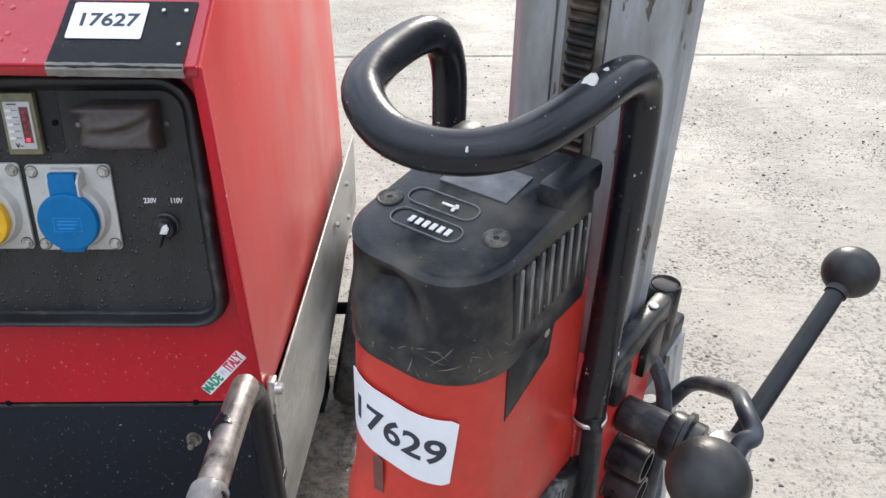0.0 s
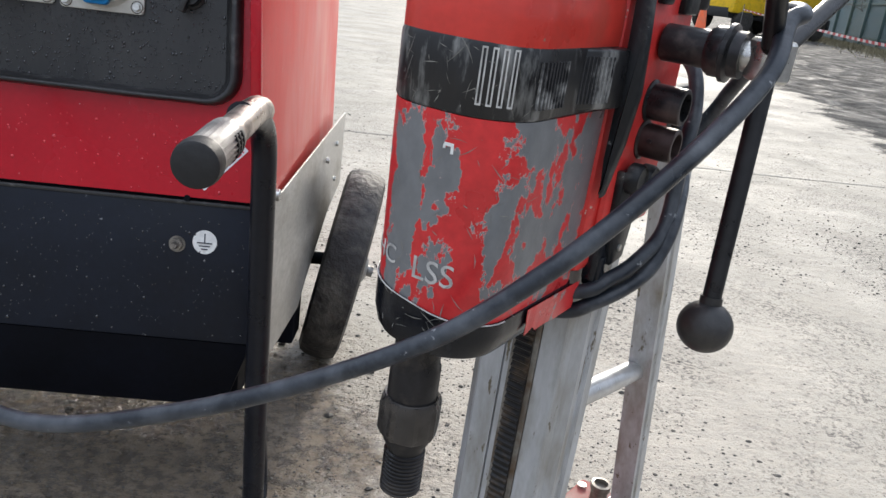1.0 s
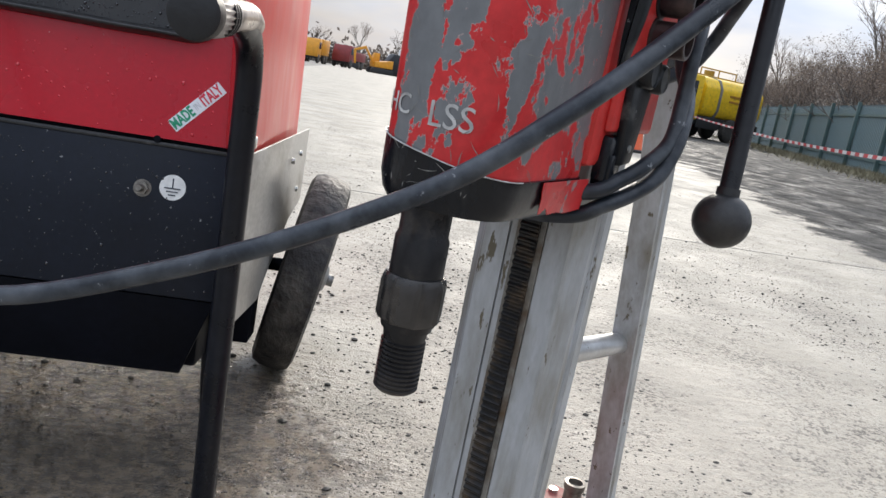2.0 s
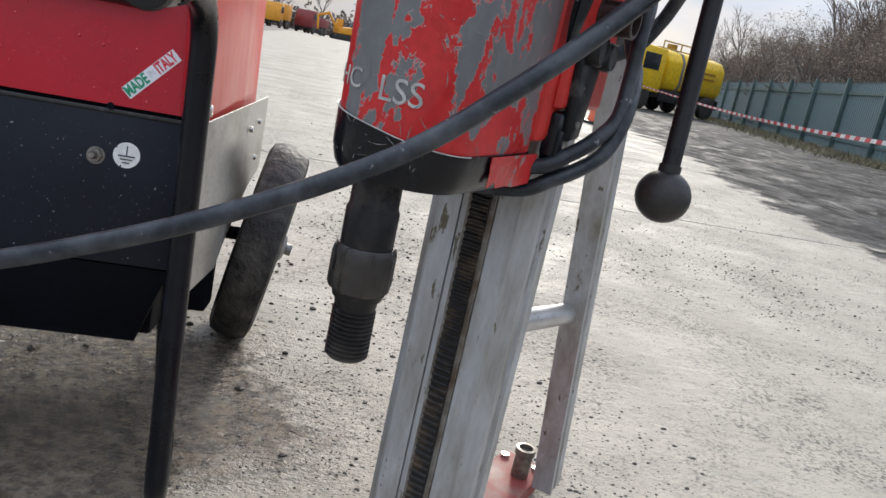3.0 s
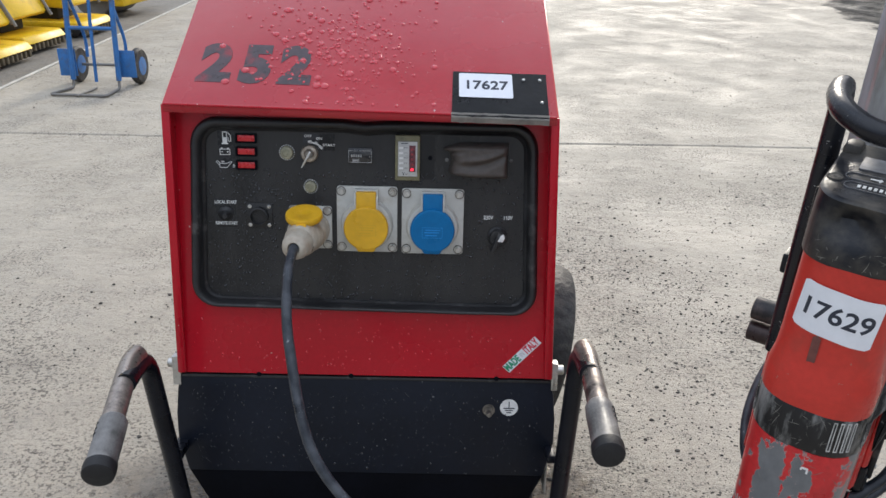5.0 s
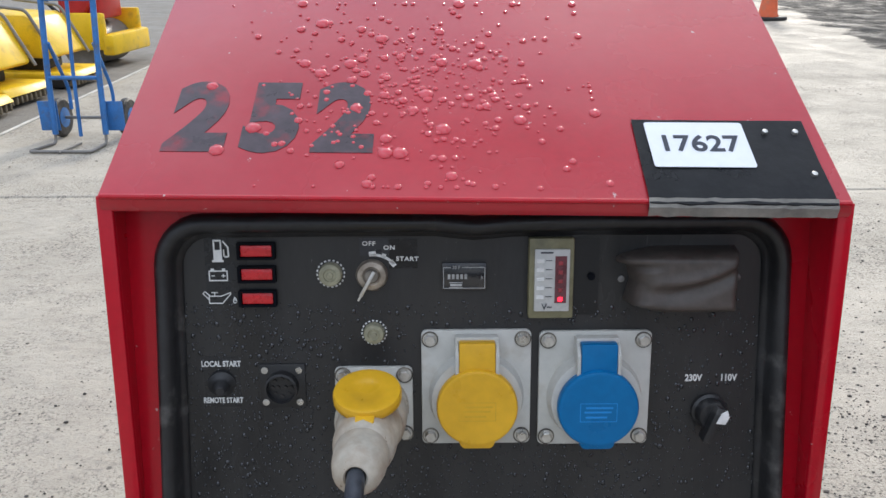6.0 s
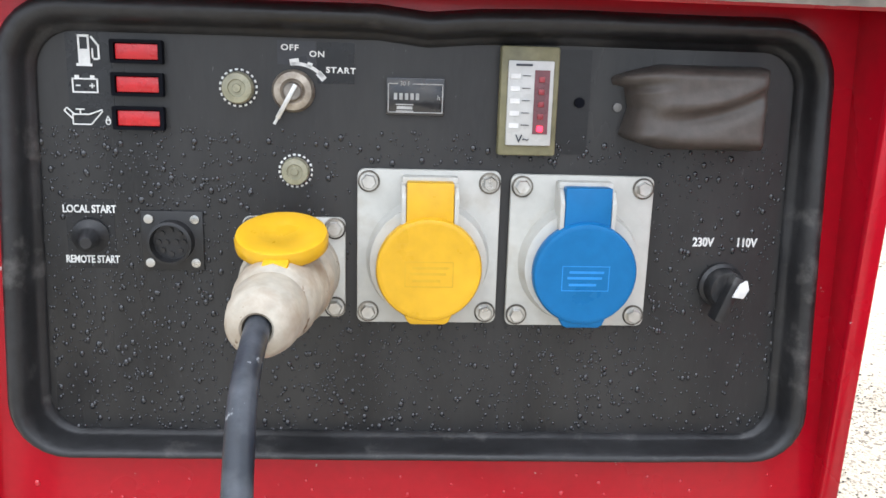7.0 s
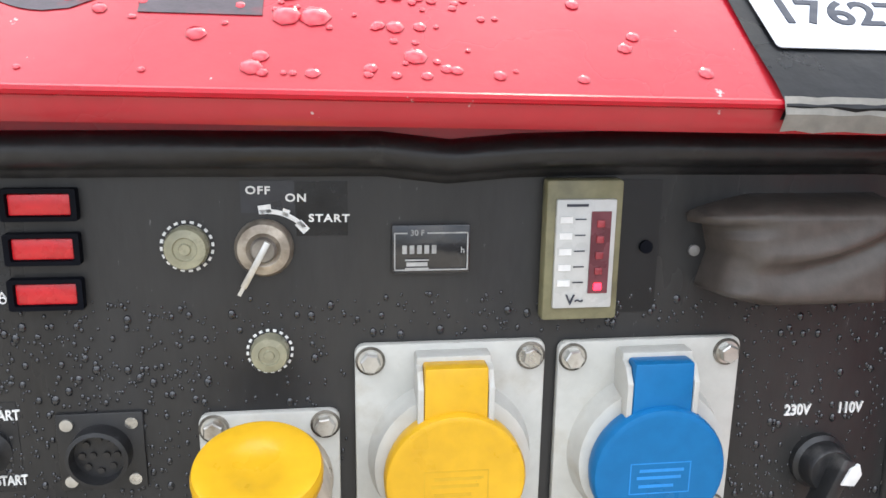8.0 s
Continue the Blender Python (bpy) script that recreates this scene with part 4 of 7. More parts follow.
part("switch_arc", joined(ring(kx + 0.0015, kz - 0.004, 0.0172, 0.0190, -0.0009, -0.0004, 14, 40, 98), on_face(box(-0.0024, 0.0024, -0.0016, 0.0016, 0.0004, 0.0009), kx + 0.0007, 0, kz + 0.0150, 8), on_face(box(-0.0024, 0.0024, -0.0016, 0.0016, 0.0004, 0.0009), kx + 0.0146, 0, kz + 0.0080, -48), on_face(box(-0.0014, 0.0014, -0.0014, 0.0014, 0.0004, 0.0009), kx + 0.0085, 0, kz + 0.0135, -20)), INK_WHITE, panel)
for words, x, z, h in (("OFF", -0.0721, 0.0868, 0.0029), ("ON", -0.0580, 0.0838, 0.0029), ("START", -0.0456, 0.0758, 0.0029)):
    part("lettering", on_face(lettering(words, h, bold=0.0001, tight=1.15), x, -0.0005, z, -1, 1.15), INK_WHITE, panel)
part("sticker", bar(-0.0786, -0.0586, 0.0782, 0.0905, 0.0, 0.0003), shader("faint_grey_sticker", (0.030, 0.031, 0.036), 0.35, vary=0.2, scale=60), panel)
part("sticker", bar(-0.0581, -0.0385, 0.0690, 0.0900, 0.0, 0.0003), shader("faint_black_sticker", (0.008, 0.008, 0.009), 0.25, vary=0.2, scale=60), panel)
part("sticker", bar(-0.1860, -0.1632, 0.0430, 0.0930, 0.0, 0.0002), shader("faint_clear_sticker", (0.018, 0.019, 0.021), 0.28, vary=0.2, scale=60), panel)

# push-in fuses
for x, z, r in ((-0.0990, 0.0656, 0.0084), (-0.0698, 0.0225, 0.0076)):
    m = Matrix.Translation((x, 0, z)) @ Matrix.Rotation(radians(90), 4, "X")
    fu = part("fuse_cap", lathe([(r, 0), (r, 0.004), (r * 0.9, 0.006), (r * 0.55, 0.0064), (r * 0.5, 0.0056), (r * 0.28, 0.0056), (r * 0.24, 0.0066)], 28, m), FUSE, panel, "olive translucent fuse cap")
    dash = [ring(x, z, r + 0.0006, r + 0.0016, -0.0008, -0.0003, 2, a, a + 9) for a in range(0, 360, 18)]
    part("print_ring", joined(*dash), INK_WHITE, fu)

# hour meter
METER_PRINT = shader("dim_meter_print", (0.36, 0.36, 0.35), 0.4, vary=0.2, scale=200)
hm = part("hour_meter", box(-0.0216, 0.0092, -0.0030, 0.0, 0.0536, 0.0732, 0.0006), shader("glossy_black_window", (0.02, 0.02, 0.022), 0.12, vary=0.2, coat=0.6), panel, "small black hour meter with white print")
fr = [bar(-0.0208, -0.0156, 0.0698, 0.0703, -0.003), bar(-0.0078, 0.0084, 0.0698, 0.0703, -0.003), bar(-0.0208, -0.0203, 0.0550, 0.0703, -0.003), bar(0.0079, 0.0084, 0.0550, 0.0703, -0.003), bar(-0.0208, 0.0084, 0.0550, 0.0555, -0.003)]
part("frame_print", joined(*fr), METER_PRINT, hm)
part("lettering", on_face(lettering("30 F", 0.0022), -0.0117, -0.0034, 0.0701), METER_PRINT, hm)
part("lettering", on_face(lettering("h", 0.0024), 0.0062, -0.0034, 0.0630), METER_PRINT, hm)
for i in range(5):
    part("digit_bar", bar(-0.0176 + 0.0029 * i, -0.0158 + 0.0029 * i, 0.0618, 0.0652, -0.003), METER_PRINT, hm)
part("maker_plate", joined(bar(-0.0165, -0.0072, 0.0556, 0.0562, -0.0032), bar(-0.0165, -0.0072, 0.0590, 0.0596, -0.0032), bar(-0.0160, -0.0077, 0.0568, 0.0584, -0.0032)), METER_PRINT, hm)

# voltmeter
vm = part("voltmeter", box(0.0382, 0.0694, -0.0075, 0.0, 0.0340, 0.0912, 0.0014), CREAM, panel, "yellowed voltmeter with lit red bar")
part("dial", box(0.0419, 0.0663, -0.0092, -0.0070, 0.0395, 0.0838, 0.0008), DIAL, vm)
part("scale_strip", bar(0.0560, 0.0640, 0.0458, 0.0790, -0.0092), MAROON, vm)
for i in range(5):
    part("scale_lamp", box(0.0582, 0.0614, -0.0104, -0.0094, 0.0485 + 0.0064 * i - 0.0014, 0.0485 + 0.0064 * i + 0.0016, 0.0004), LED if i == 0 else LENS_DARK, vm)
    part("number_bar", bar(0.0434, 0.0485, 0.0498 + 0.0064 * i - 0.0010, 0.0498 + 0.0064 * i + 0.0016, -0.0092), INK_WHITE, vm)
    part("tick", bar(0.0496, 0.0539, 0.0502 + 0.0064 * i, 0.0506 + 0.0064 * i, -0.0092), INK_DARK, vm)
part("lettering", on_face(lettering("V~", 0.0042), 0.0507, -0.0096, 0.0430), INK_DARK, vm)
part("caption_bar", bar(0.0459, 0.0545, 0.0810, 0.0820, -0.0092), INK_DARK, vm)
part("side_plate", bar(0.0702, 0.0880, 0.0345, 0.0902, 0.0, 0.0004), shader("black_sticker", (0.008, 0.008, 0.009), 0.3, vary=0.2), panel)
part("screw", rod((0.0825, -0.002, 0.0625), (0.0825, 0, 0.0625), 0.0028, 10), DARK, panel)

# folded rubber boot over a breaker
bx0, bx1, bz0, bz1 = 0.1050, 0.1815, 0.0385, 0.0840
g = bmesh.new()
nx, nz = 40, 26
grid = []
for i in range(nx + 1):
    col = []
    for j in range(nz + 1):
        u, v = i / nx, j / nz
        x, z = bx0 + (bx1 - bx0) * u, bz0 + (bz1 - bz0) * v
        z = 0.0610 + (z - 0.0610) * (0.66 + 0.34 * min(1.0, u * 3.2) ** 0.7)
        edge = min(1.0, min(u * (5 if v < 0.75 else 3), (1 - u) * 9, v * 5, (1 - v) * 7))
        y = -0.024 * math.sqrt(max(0.0, 1 - (1 - edge) ** 2))
        fold = math.exp(-((v - (0.52 + 0.22 * (u - 0.3) ** 2 * (3 if u > 0.3 else -2))) / 0.09) ** 2) * 0.0045 * min(1, u * 2)
        fold -= math.exp(-((v - (0.40 + 0.28 * (u - 0.3) ** 2 * (3 if u > 0.3 else -2))) / 0.12) ** 2) * 0.0055 * min(1, u * 2)
        fold += math.exp(-((v - 0.08) / 0.07) ** 2) * 0.003
        y -= fold * edge
        x += 0.008 * (1 - v if v > 0.5 else v) * (1 - u) - 0.006 * (1 - u) * (1 if v > 0.85 else 0)
        col.append(g.verts.new((x, y, z)))
    grid.append(col)
for a, b in zip(grid, grid[1:]):
    for j in range(nz):
        g.faces.new((a[j], b[j], b[j + 1], a[j + 1]))
part("rubber_boot", g, BOOT, panel, "brown-black folded rubber boot over a breaker", smooth=70)
for x, z in ((0.1035, 0.0605), (0.1850, 0.0610)):
    part("screw", lathe([(0.0024, 0), (0.0024, 0.0014), (0.0016, 0.0018)], 12, Matrix.Translation((x, 0, z)) @ Matrix.Rotation(radians(90), 4, "X")), GRIP, panel)

# local/remote switch and round connector
part("toggle_boot", lathe([(0.0100, 0), (0.0098, 0.0022), (0.0066, 0.0040), (0.0048, 0.0066), (0.0040, 0.012), (0.0028, 0.0135)], 24, Matrix.Translation((-0.1800, 0, -0.0150)) @ Matrix.Rotation(radians(96), 4, "X") @ Matrix.Rotation(radians(8), 4, "Y")), RUBBER, panel, "black rubber toggle switch")
part("sticker", bar(-0.1925, -0.1670, -0.0330, 0.0050, 0.0, 0.0003), shader("switch_sticker", (0.018, 0.019, 0.021), 0.3, vary=0.2), panel)
for words, z in (("LOCAL START", -0.0004), ("REMOTE START", -0.0281)):
    part("lettering", on_face(lettering(words, 0.0040, bold=0.0001), -0.1797, -0.0006, z, 0, 0.76 if words[0] == "L" else 0.70), INK_WHITE, panel)
cx, cz = -0.1364, -0.0170
con = part("connector", box(cx - 0.0165, cx + 0.0165, -0.0016, 0.0, cz - 0.0165, cz + 0.0165, 0.0006), BLACK_PANEL, panel, "black round multi-pin connector")
part("shell", lathe([(0.0118, 0.001), (0.0118, 0.009), (0.0102, 0.0095), (0.0098, 0.004), (0.002, 0.004)], 32, Matrix.Translation((cx, 0, cz)) @ Matrix.Rotation(radians(90), 4, "X")), RUBBER, con)
for i in range(10):
    a, r = (i * 45, 0.0066) if i < 8 else (i * 180, 0.0026)
    part("pin_hole", lathe([(0.0014, 0.0038), (0.0014, 0.0050), (0.0008, 0.0050)], 10, Matrix.Translation((cx + r * math.cos(radians(a)), 0, cz + r * math.sin(radians(a)))) @ Matrix.Rotation(radians(90), 4, "X")), BALL, con)
for sx in (-1, 1):
    for sz in (-1, 1):
        part("screw", lathe([(0.0025, 0.0014), (0.0025, 0.0026), (0.0012, 0.0028)], 12, Matrix.Translation((cx + sx * 0.0122, 0, cz + sz * 0.0121)) @ Matrix.Rotation(radians(90), 4, "X")), ZINC, con)

# voltage selector
for words, x in (("230V", 0.1590), ("110V", 0.1842)):
    part("lettering", on_face(lettering(words, 0.0049, bold=0.00015), x, -0.0005, -0.0138, 0, 0.82), INK_WHITE, panel)
kx, kz = 0.1715, -0.0385
sel = part("selector_knob", lathe([(0.0130, 0), (0.0130, 0.003), (0.0112, 0.0045), (0.0108, 0.011), (0.0098, 0.0125)], 32, Matrix.Translation((kx, 0, kz)) @ Matrix.Rotation(radians(90), 4, "X")), RUBBER, panel, "black selector knob with white mark")
part("pointer", on_face(box(-0.0033, 0.0033, -0.0185, 0.0095, 0.008, 0.0195, 0.0014), kx, 0, kz, -20), RUBBER, sel)
part("white_mark", on_face(prism([(-0.0030, -0.0045), (0.0034, -0.0030), (0.0042, 0.0030), (0.0010, 0.0072), (-0.0022, 0.0040)], "z", 0.0185, 0.0203, 0.0004), kx + 0.0035, 0, kz + 0.0012, -20), INK_WHITE, sel)


def hex_bolt(x, z, parent, y=-0.004):
    part("recess", lathe([(0.0060, 0.0), (0.0060, 0.0005), (0.0050, 0.0007)], 22, Matrix.Translation((x, y, z)) @ Matrix.Rotation(radians(90), 4, "X"), closed=False), DARK_RING, parent)
    part("bolt", joined(lathe([(0.0050, 0), (0.0050, 0.001)], 20, Matrix.Translation((x, y, z)) @ Matrix.Rotation(radians(90), 4, "X")), lathe([(0.0042, 0.001), (0.0042, 0.0038), (0.0036, 0.0044)], 6, Matrix.Translation((x, y, z)) @ Matrix.Rotation(radians(90), 4, "X") @ Matrix.Rotation(x * 40, 4, "Z"))), ZINC, parent)


def socket(x0, x1, z0, z1, colour, print_colour, label):
    cx, cz = (x0 + x1) / 2, (z0 + z1) / 2
    s = part("socket", prism(round_rect(x0, x1, z0, z1, 0.004, 4), "y", -0.004, 0.0, 0.0008), PLATE_WHITE, panel, label)
    for bx in (x0 + 0.0062, x1 - 0.0062):
        for bz in (z0 + 0.0066, z1 - 0.0066):
            hex_bolt(bx, bz, s)
    zc = cz - 0.0082
    part("collar", lathe([(0.0345, 0.003), (0.0330, 0.007), (0.0318, 0.014), (0.0300, 0.0145)], 40, Matrix.Translation((cx, 0, zc + 0.002)) @ Matrix.Rotation(radians(90), 4, "X")), PLATE_WHITE, s)
    for sx in (-1, 1):
        cheek = [(0.003, cz + 0.009), (-0.004, cz + 0.040), (-0.016, cz + 0.036), (-0.020, cz + 0.030), (-0.020, cz + 0.012), (-0.010, cz + 0.006)]
        part("hinge_cheek", prism([(y, z) for y, z in cheek], "x", cx + sx * 0.0140 - 0.0012, cx + sx * 0.0140 + 0.0012, 0.0004), PLATE_WHITE, s)
    part("hinge_back", box(cx - 0.0150, cx + 0.0150, -0.012, -0.003, cz + 0.034, cz + 0.0405, 0.001), PLATE_WHITE, s)
    cap = part("cap", lathe([(0.0278, 0.0145), (0.0284, 0.0165), (0.0284, 0.0213), (0.0276, 0.0228), (0.0262, 0.0233), (0.0250, 0.0232)], 48, Matrix.Translation((cx, 0, zc)) @ Matrix.Rotation(radians(90), 4, "X")), colour, s, "closed hinged cap")
    part("cap_hinge", prism([(cx - 0.0128, zc + 0.012), (cx + 0.0128, zc + 0.012), (cx + 0.0125, cz + 0.0385), (cx - 0.0125, cz + 0.0385)], "y", -0.0200, -0.0110, 0.001), colour, s)
    part("cap_tab", prism([(cx - 0.0150, zc - 0.020), (cx + 0.0150, zc - 0.020), (cx + 0.0115, zc - 0.0286), (cx + 0.0092, zc - 0.0304), (cx - 0.0092, zc - 0.0304), (cx - 0.0115, zc - 0.0286)], "y", -0.0222, -0.0150, 0.0012), colour, s)
    w, h = 0.0130, 0.0070
    lz = zc - 0.002
    part("cap_print", joined(*[bar(cx + a, cx + b, lz + c, lz + d, -0.0229, 0.0004) for a, b, c, d in ((-w, w, h - 0.0005, h), (-w, w, -h, -h + 0.0005), (-w, -w + 0.0005, -h, h), (w - 0.0005, w, -h, h), (-0.009, 0.010, 0.0028, 0.0042), (-0.010, 0.009, -0.0004, 0.0010), (-0.009, 0.006, -0.0042, -0.0028))]), print_colour, cap, "raised unreadable print")
    return s


socket(-0.0366, 0.0414, -0.0616, 0.0248, YELLOW, INK_YELLOW, "grey-white socket plate with closed yellow cap")
socket(0.0470, 0.1268, -0.0628, 0.0234, BLUE, INK_BLUE, "grey-white socket plate with closed blue cap")
s1 = part("socket", prism(round_rect(-0.0985, -0.0430, -0.0586, -0.0024, 0.004, 4), "y", -0.004, 0.0, 0.0008), PLATE_WHITE, panel, "socket plate with plug pushed in and lid up")
for bx in (-0.0925, -0.0487):
    for bz in (-0.0528, -0.0082):
        hex_bolt(bx, bz, s1)
part("collar", lathe([(0.0258, 0.003), (0.0250, 0.010), (0.0243, 0.0105), (0.0243, 0.013), (0.0252, 0.0135), (0.0250, 0.022), (0.0243, 0.034), (0.0225, 0.036)], 36, Matrix.Translation((-0.0715, 0, -0.0325)) @ Matrix.Rotation(radians(88), 4, "X")), PLUG, s1)
lm = Matrix.Translation((-0.0715, -0.046, -0.0040)) @ Matrix.Rotation(radians(17), 4, "X")
lid = part("lid", lathe([(0.0217, -0.0055), (0.0226, -0.0045), (0.0228, 0.0), (0.0220, 0.0022), (0.0206, 0.0026), (0.0180, 0.0022), (0.0108, 0.0022), (0.0102, 0.0017)], 44, lm), YELLOW, s1, "yellow lid tipped up above the plug")
part("lid_tab", box(-0.0062, 0.0062, -0.0290, -0.0205, -0.0055, 0.000, 0.0012, m=lm), YELLOW, lid)
part("lid_arm", box(-0.010, 0.010, 0.012, 0.0205, -0.008, -0.001, 0.0012, m=lm), YELLOW, lid)

# earth mark and stud, maker's sticker
ex, ez = 0.1974, -0.2816
e = part("earth_mark", flat([(ex + 0.0124 * math.cos(i * math.pi / 16), ez + 0.0124 * math.sin(i * math.pi / 16)) for i in range(32)], -0.003), INK_WHITE, gen, "round white earth symbol")
part("earth_print", joined(bar(ex - 0.0006, ex + 0.0006, ez - 0.0005, ez + 0.0090, -0.0036), bar(ex - 0.0078, ex + 0.0078, ez - 0.0016, ez - 0.0003, -0.0036), bar(ex - 0.0056, ex + 0.0056, ez - 0.0048, ez - 0.0036, -0.0036), bar(ex - 0.0034, ex + 0.0034, ez - 0.0080, ez - 0.0068, -0.0036)), INK_DARK, e)
gx, gz = 0.1695, -0.2860
m = Matrix.Translation((gx, -0.002, gz)) @ Matrix.Rotation(radians(90), 4, "X")
part("earth_stud", joined(lathe([(0.0085, 0), (0.0085, 0.0016)], 20, m), lathe([(0.0066, 0.0016), (0.0066, 0.0068)], 6, m), lathe([(0.0036, 0.0068), (0.0036, 0.016), (0.003, 0.017)], 12, m)), BRASS, gen, "dull steel earth stud")
st = part("sticker", on_face(prism(round_rect(-0.0305, 0.0305, -0.0066, 0.0066, 0.0005, 2), "z", 0, 0.0004), 0.2110, -0.0062, -0.2012, 47.0), PAPER, gen, "small slanted white sticker reading made in Italy")
part("lettering", on_face(lettering("MADE", 0.0102, 0.0002, bold=0.0005), 0.2110 - 0.0175 * 0.682, -0.0068, -0.2012 - 0.0175 * 0.731, 47, 0.62), INK_GREEN, st)
part("lettering", on_face(lettering("IN", 0.0070, 0.0002), 0.2110 + 0.0005 * 0.682, -0.0068, -0.2012 + 0.0005 * 0.731, 47, 0.6), shader("faded_grey_print", (0.55, 0.56, 0.58), 0.5), st)
part("lettering", on_face(lettering("ITALY", 0.0102, 0.0002, bold=0.0005), 0.2110 + 0.0170 * 0.682, -0.0068, -0.2012 + 0.0170 * 0.731, 47, 0.58), INK_RED, st)

# lot sheet and stencilled number on the sloping lid
SL = Matrix.Translation((0, -0.0405, 0.1265)) @ Matrix(((0.951, 0, 0, 0), (-0.035, 1, 0, 0), (-0.010, 0, 1, 0), (0, 0, 0, 1))) @ Matrix.Rotation(radians(36.2), 4, "X")          # along the lid
g = bmesh.new()
cols = []
for i in range(15):
    x = 0.1130 + 0.1215 * i / 14
    col = []
    for y, z in ((-0.0075, -0.0045 + 0.002 * noise.noise((x * 60, 0, 0))), (-0.0075, 0.0015), (0.004, 0.0022), (0.03, 0.0012), (0.0730, 0.0012)):
        col.append(g.verts.new((x + 0.0015 * (y / 0.08), y - (0.002 * noise.noise((x * 90, 3, 0)) if y < 0 else 0), z + 0.0012 * noise.noise((x * 30, y * 30, 5)) ** 2)))
    cols.append(col)
for a, b in zip(cols, cols[1:]):
    for j in range(4):
        g.faces.new((a[j], b[j], b[j + 1], a[j + 1]))
bmesh.ops.solidify(g, geom=g.faces[:], thickness=-0.0006)
g.transform(SL)
sheet = part("lot_sheet", g, TAPE_BLACK, gen, "black plastic sheet taped to the lid with a white lot label")
g = bmesh.new()
cols = [[g.verts.new((0.1125 + 0.1225 * i / 20, y, z)) for y, z in ((-0.0105 + 0.0016 * noise.noise((i * 0.7, 1, 0)), -0.0070), (-0.0092, -0.0005 + 0.001 * noise.noise((i * 0.9, 2, 0))), (-0.0040 + 0.0012 * noise.noise((i * 0.8, 4, 0)), 0.0030))] for i in range(21)]
for a, b in zip(cols, cols[1:]):
    for j in range(2):
        g.faces.new((a[j], b[j], b[j + 1], a[j + 1]))
bmesh.ops.solidify(g, geom=g.faces[:], thickness=-0.0004)
g.transform(SL)
part("tape_edge", g, TAPE_EDGE, sheet, "torn grey tape edge")
for x, y in ((0.2060, 0.060), (0.2270, 0.060), (0.2270, 0.019)):
    part("rivet", lathe([(0.0022, 0.001), (0.0020, 0.0034), (0.001, 0.0040)], 10, SL @ Matrix.Translation((x, y, 0))), ZINC, sheet)
lab = part("label", prism(round_rect(0.1222, 0.1912, 0.0248, 0.0690, 0.002, 3), "z", 0.0021, 0.0026, m=SL), PAPER, sheet, "white label printed 17627")
b = lettering("17627", 0.0150, 0.0002, bold=0.0004)
b.transform(SL @ Matrix.Translation((0.1567, 0.0466, 0.0029)) @ Matrix.Diagonal((1.05, 1, 1, 1)))
part("lettering", b, INK_DARK, lab)
for words, x in (("2", -0.1990), ("5", -0.1455), ("2", -0.0930)):
    b = lettering(words, 0.066, 0.0001, bold=0.0052)
    b.transform(SL @ Matrix.Translation((x, 0.0720, 0.00035)) @ Matrix.Diagonal((0.86, 1, 1, 1)))
    part("stencil_digit", b, INK_GREY, gen, "dark worn stencilled digit")


def drops(name, count, seed, where, size, parent, label, run=1.0, water=DROP_DARK):
    """Rain drops: low domes joined in one mesh."""
    rnd = random.Random(seed)
    vs, fs = [], []
    for _ in range(count):
        m, s = where(rnd), size(rnd)
        o = len(vs)
        k = 7
        for r, h in ((1.0, 0.0), (0.80, 0.42)):
            for j in range(k):
                a = 2 * math.pi * j / k
                vs.append(m @ Vector((s * r * math.cos(a) * rnd.uniform(0.85, 1.15), s * r * math.sin(a) * run, s * h)))
        vs.append(m @ Vector((0, 0, s * 0.62)))
        for j in range(k):
            q = (j + 1) % k
            fs += [(o + j, o + q, o + k + q, o + k + j), (o + k + j, o + k + q, o + 2 * k)]
    g = bmesh.new()
    data = bpy.data.meshes.new("tmp")
    data.from_pydata(vs, [], fs)
    g.from_mesh(data)
    bpy.data.meshes.remove(data)
    return part(name, g, water, parent, label, smooth=70, kind="stuff")


def on_panel(rnd):
    while True:
        x, z = rnd.uniform(-0.205, 0.212), rnd.uniform(-0.13, 0.045)
        if rnd.random() < 0.35 + 0.65 * max(0.0, noise.noise((x * 9, 0, z * 9)) + 0.35) and not (-0.04 < x < 0.13 and -0.064 < z < 0.027):
            return Matrix.Translation((x, -0.0002, z)) @ FACE


drops("rain_beading", 3600, 3, on_panel, lambda r: min(0.0016, 0.00038 + 0.00028 * r.expovariate(1)), panel, "rain drops on the panel", 1.35)
drops("rain_beading", 190, 5, lambda r: Matrix.Translation((r.uniform(-0.235, 0.235), -0.0062, r.uniform(-0.232, -0.155))) @ FACE, lambda r: 0.0006 + 0.0004 * r.expovariate(1), gen, "rain drops on the red front", 1.2, DROP_RED)
drops("rain_beading", 460, 6, lambda r: Matrix.Translation((r.uniform(-0.24, 0.24), -0.0032, r.uniform(-0.38, -0.25))) @ FACE, lambda r: 0.00042 + 0.00022 * r.expovariate(1), gen, "rain drops on the base front", 1.2)


def on_lid(rnd):
    return SL @ Matrix.Translation((max(-0.2, min(0.09, rnd.gauss(-0.04, 0.055))), max(0.006, min(0.22, rnd.gauss(0.115, 0.058))), 0.0004)) @ Matrix.Diagonal((1, 1, 0.55, 1))


drops("rain_beading", 480, 8, on_lid, lambda r: min(0.0058, 0.0010 + 0.0010 * r.expovariate(1)), gen, "large rain drops pooled on the lid", 1.0, DROP_RED)

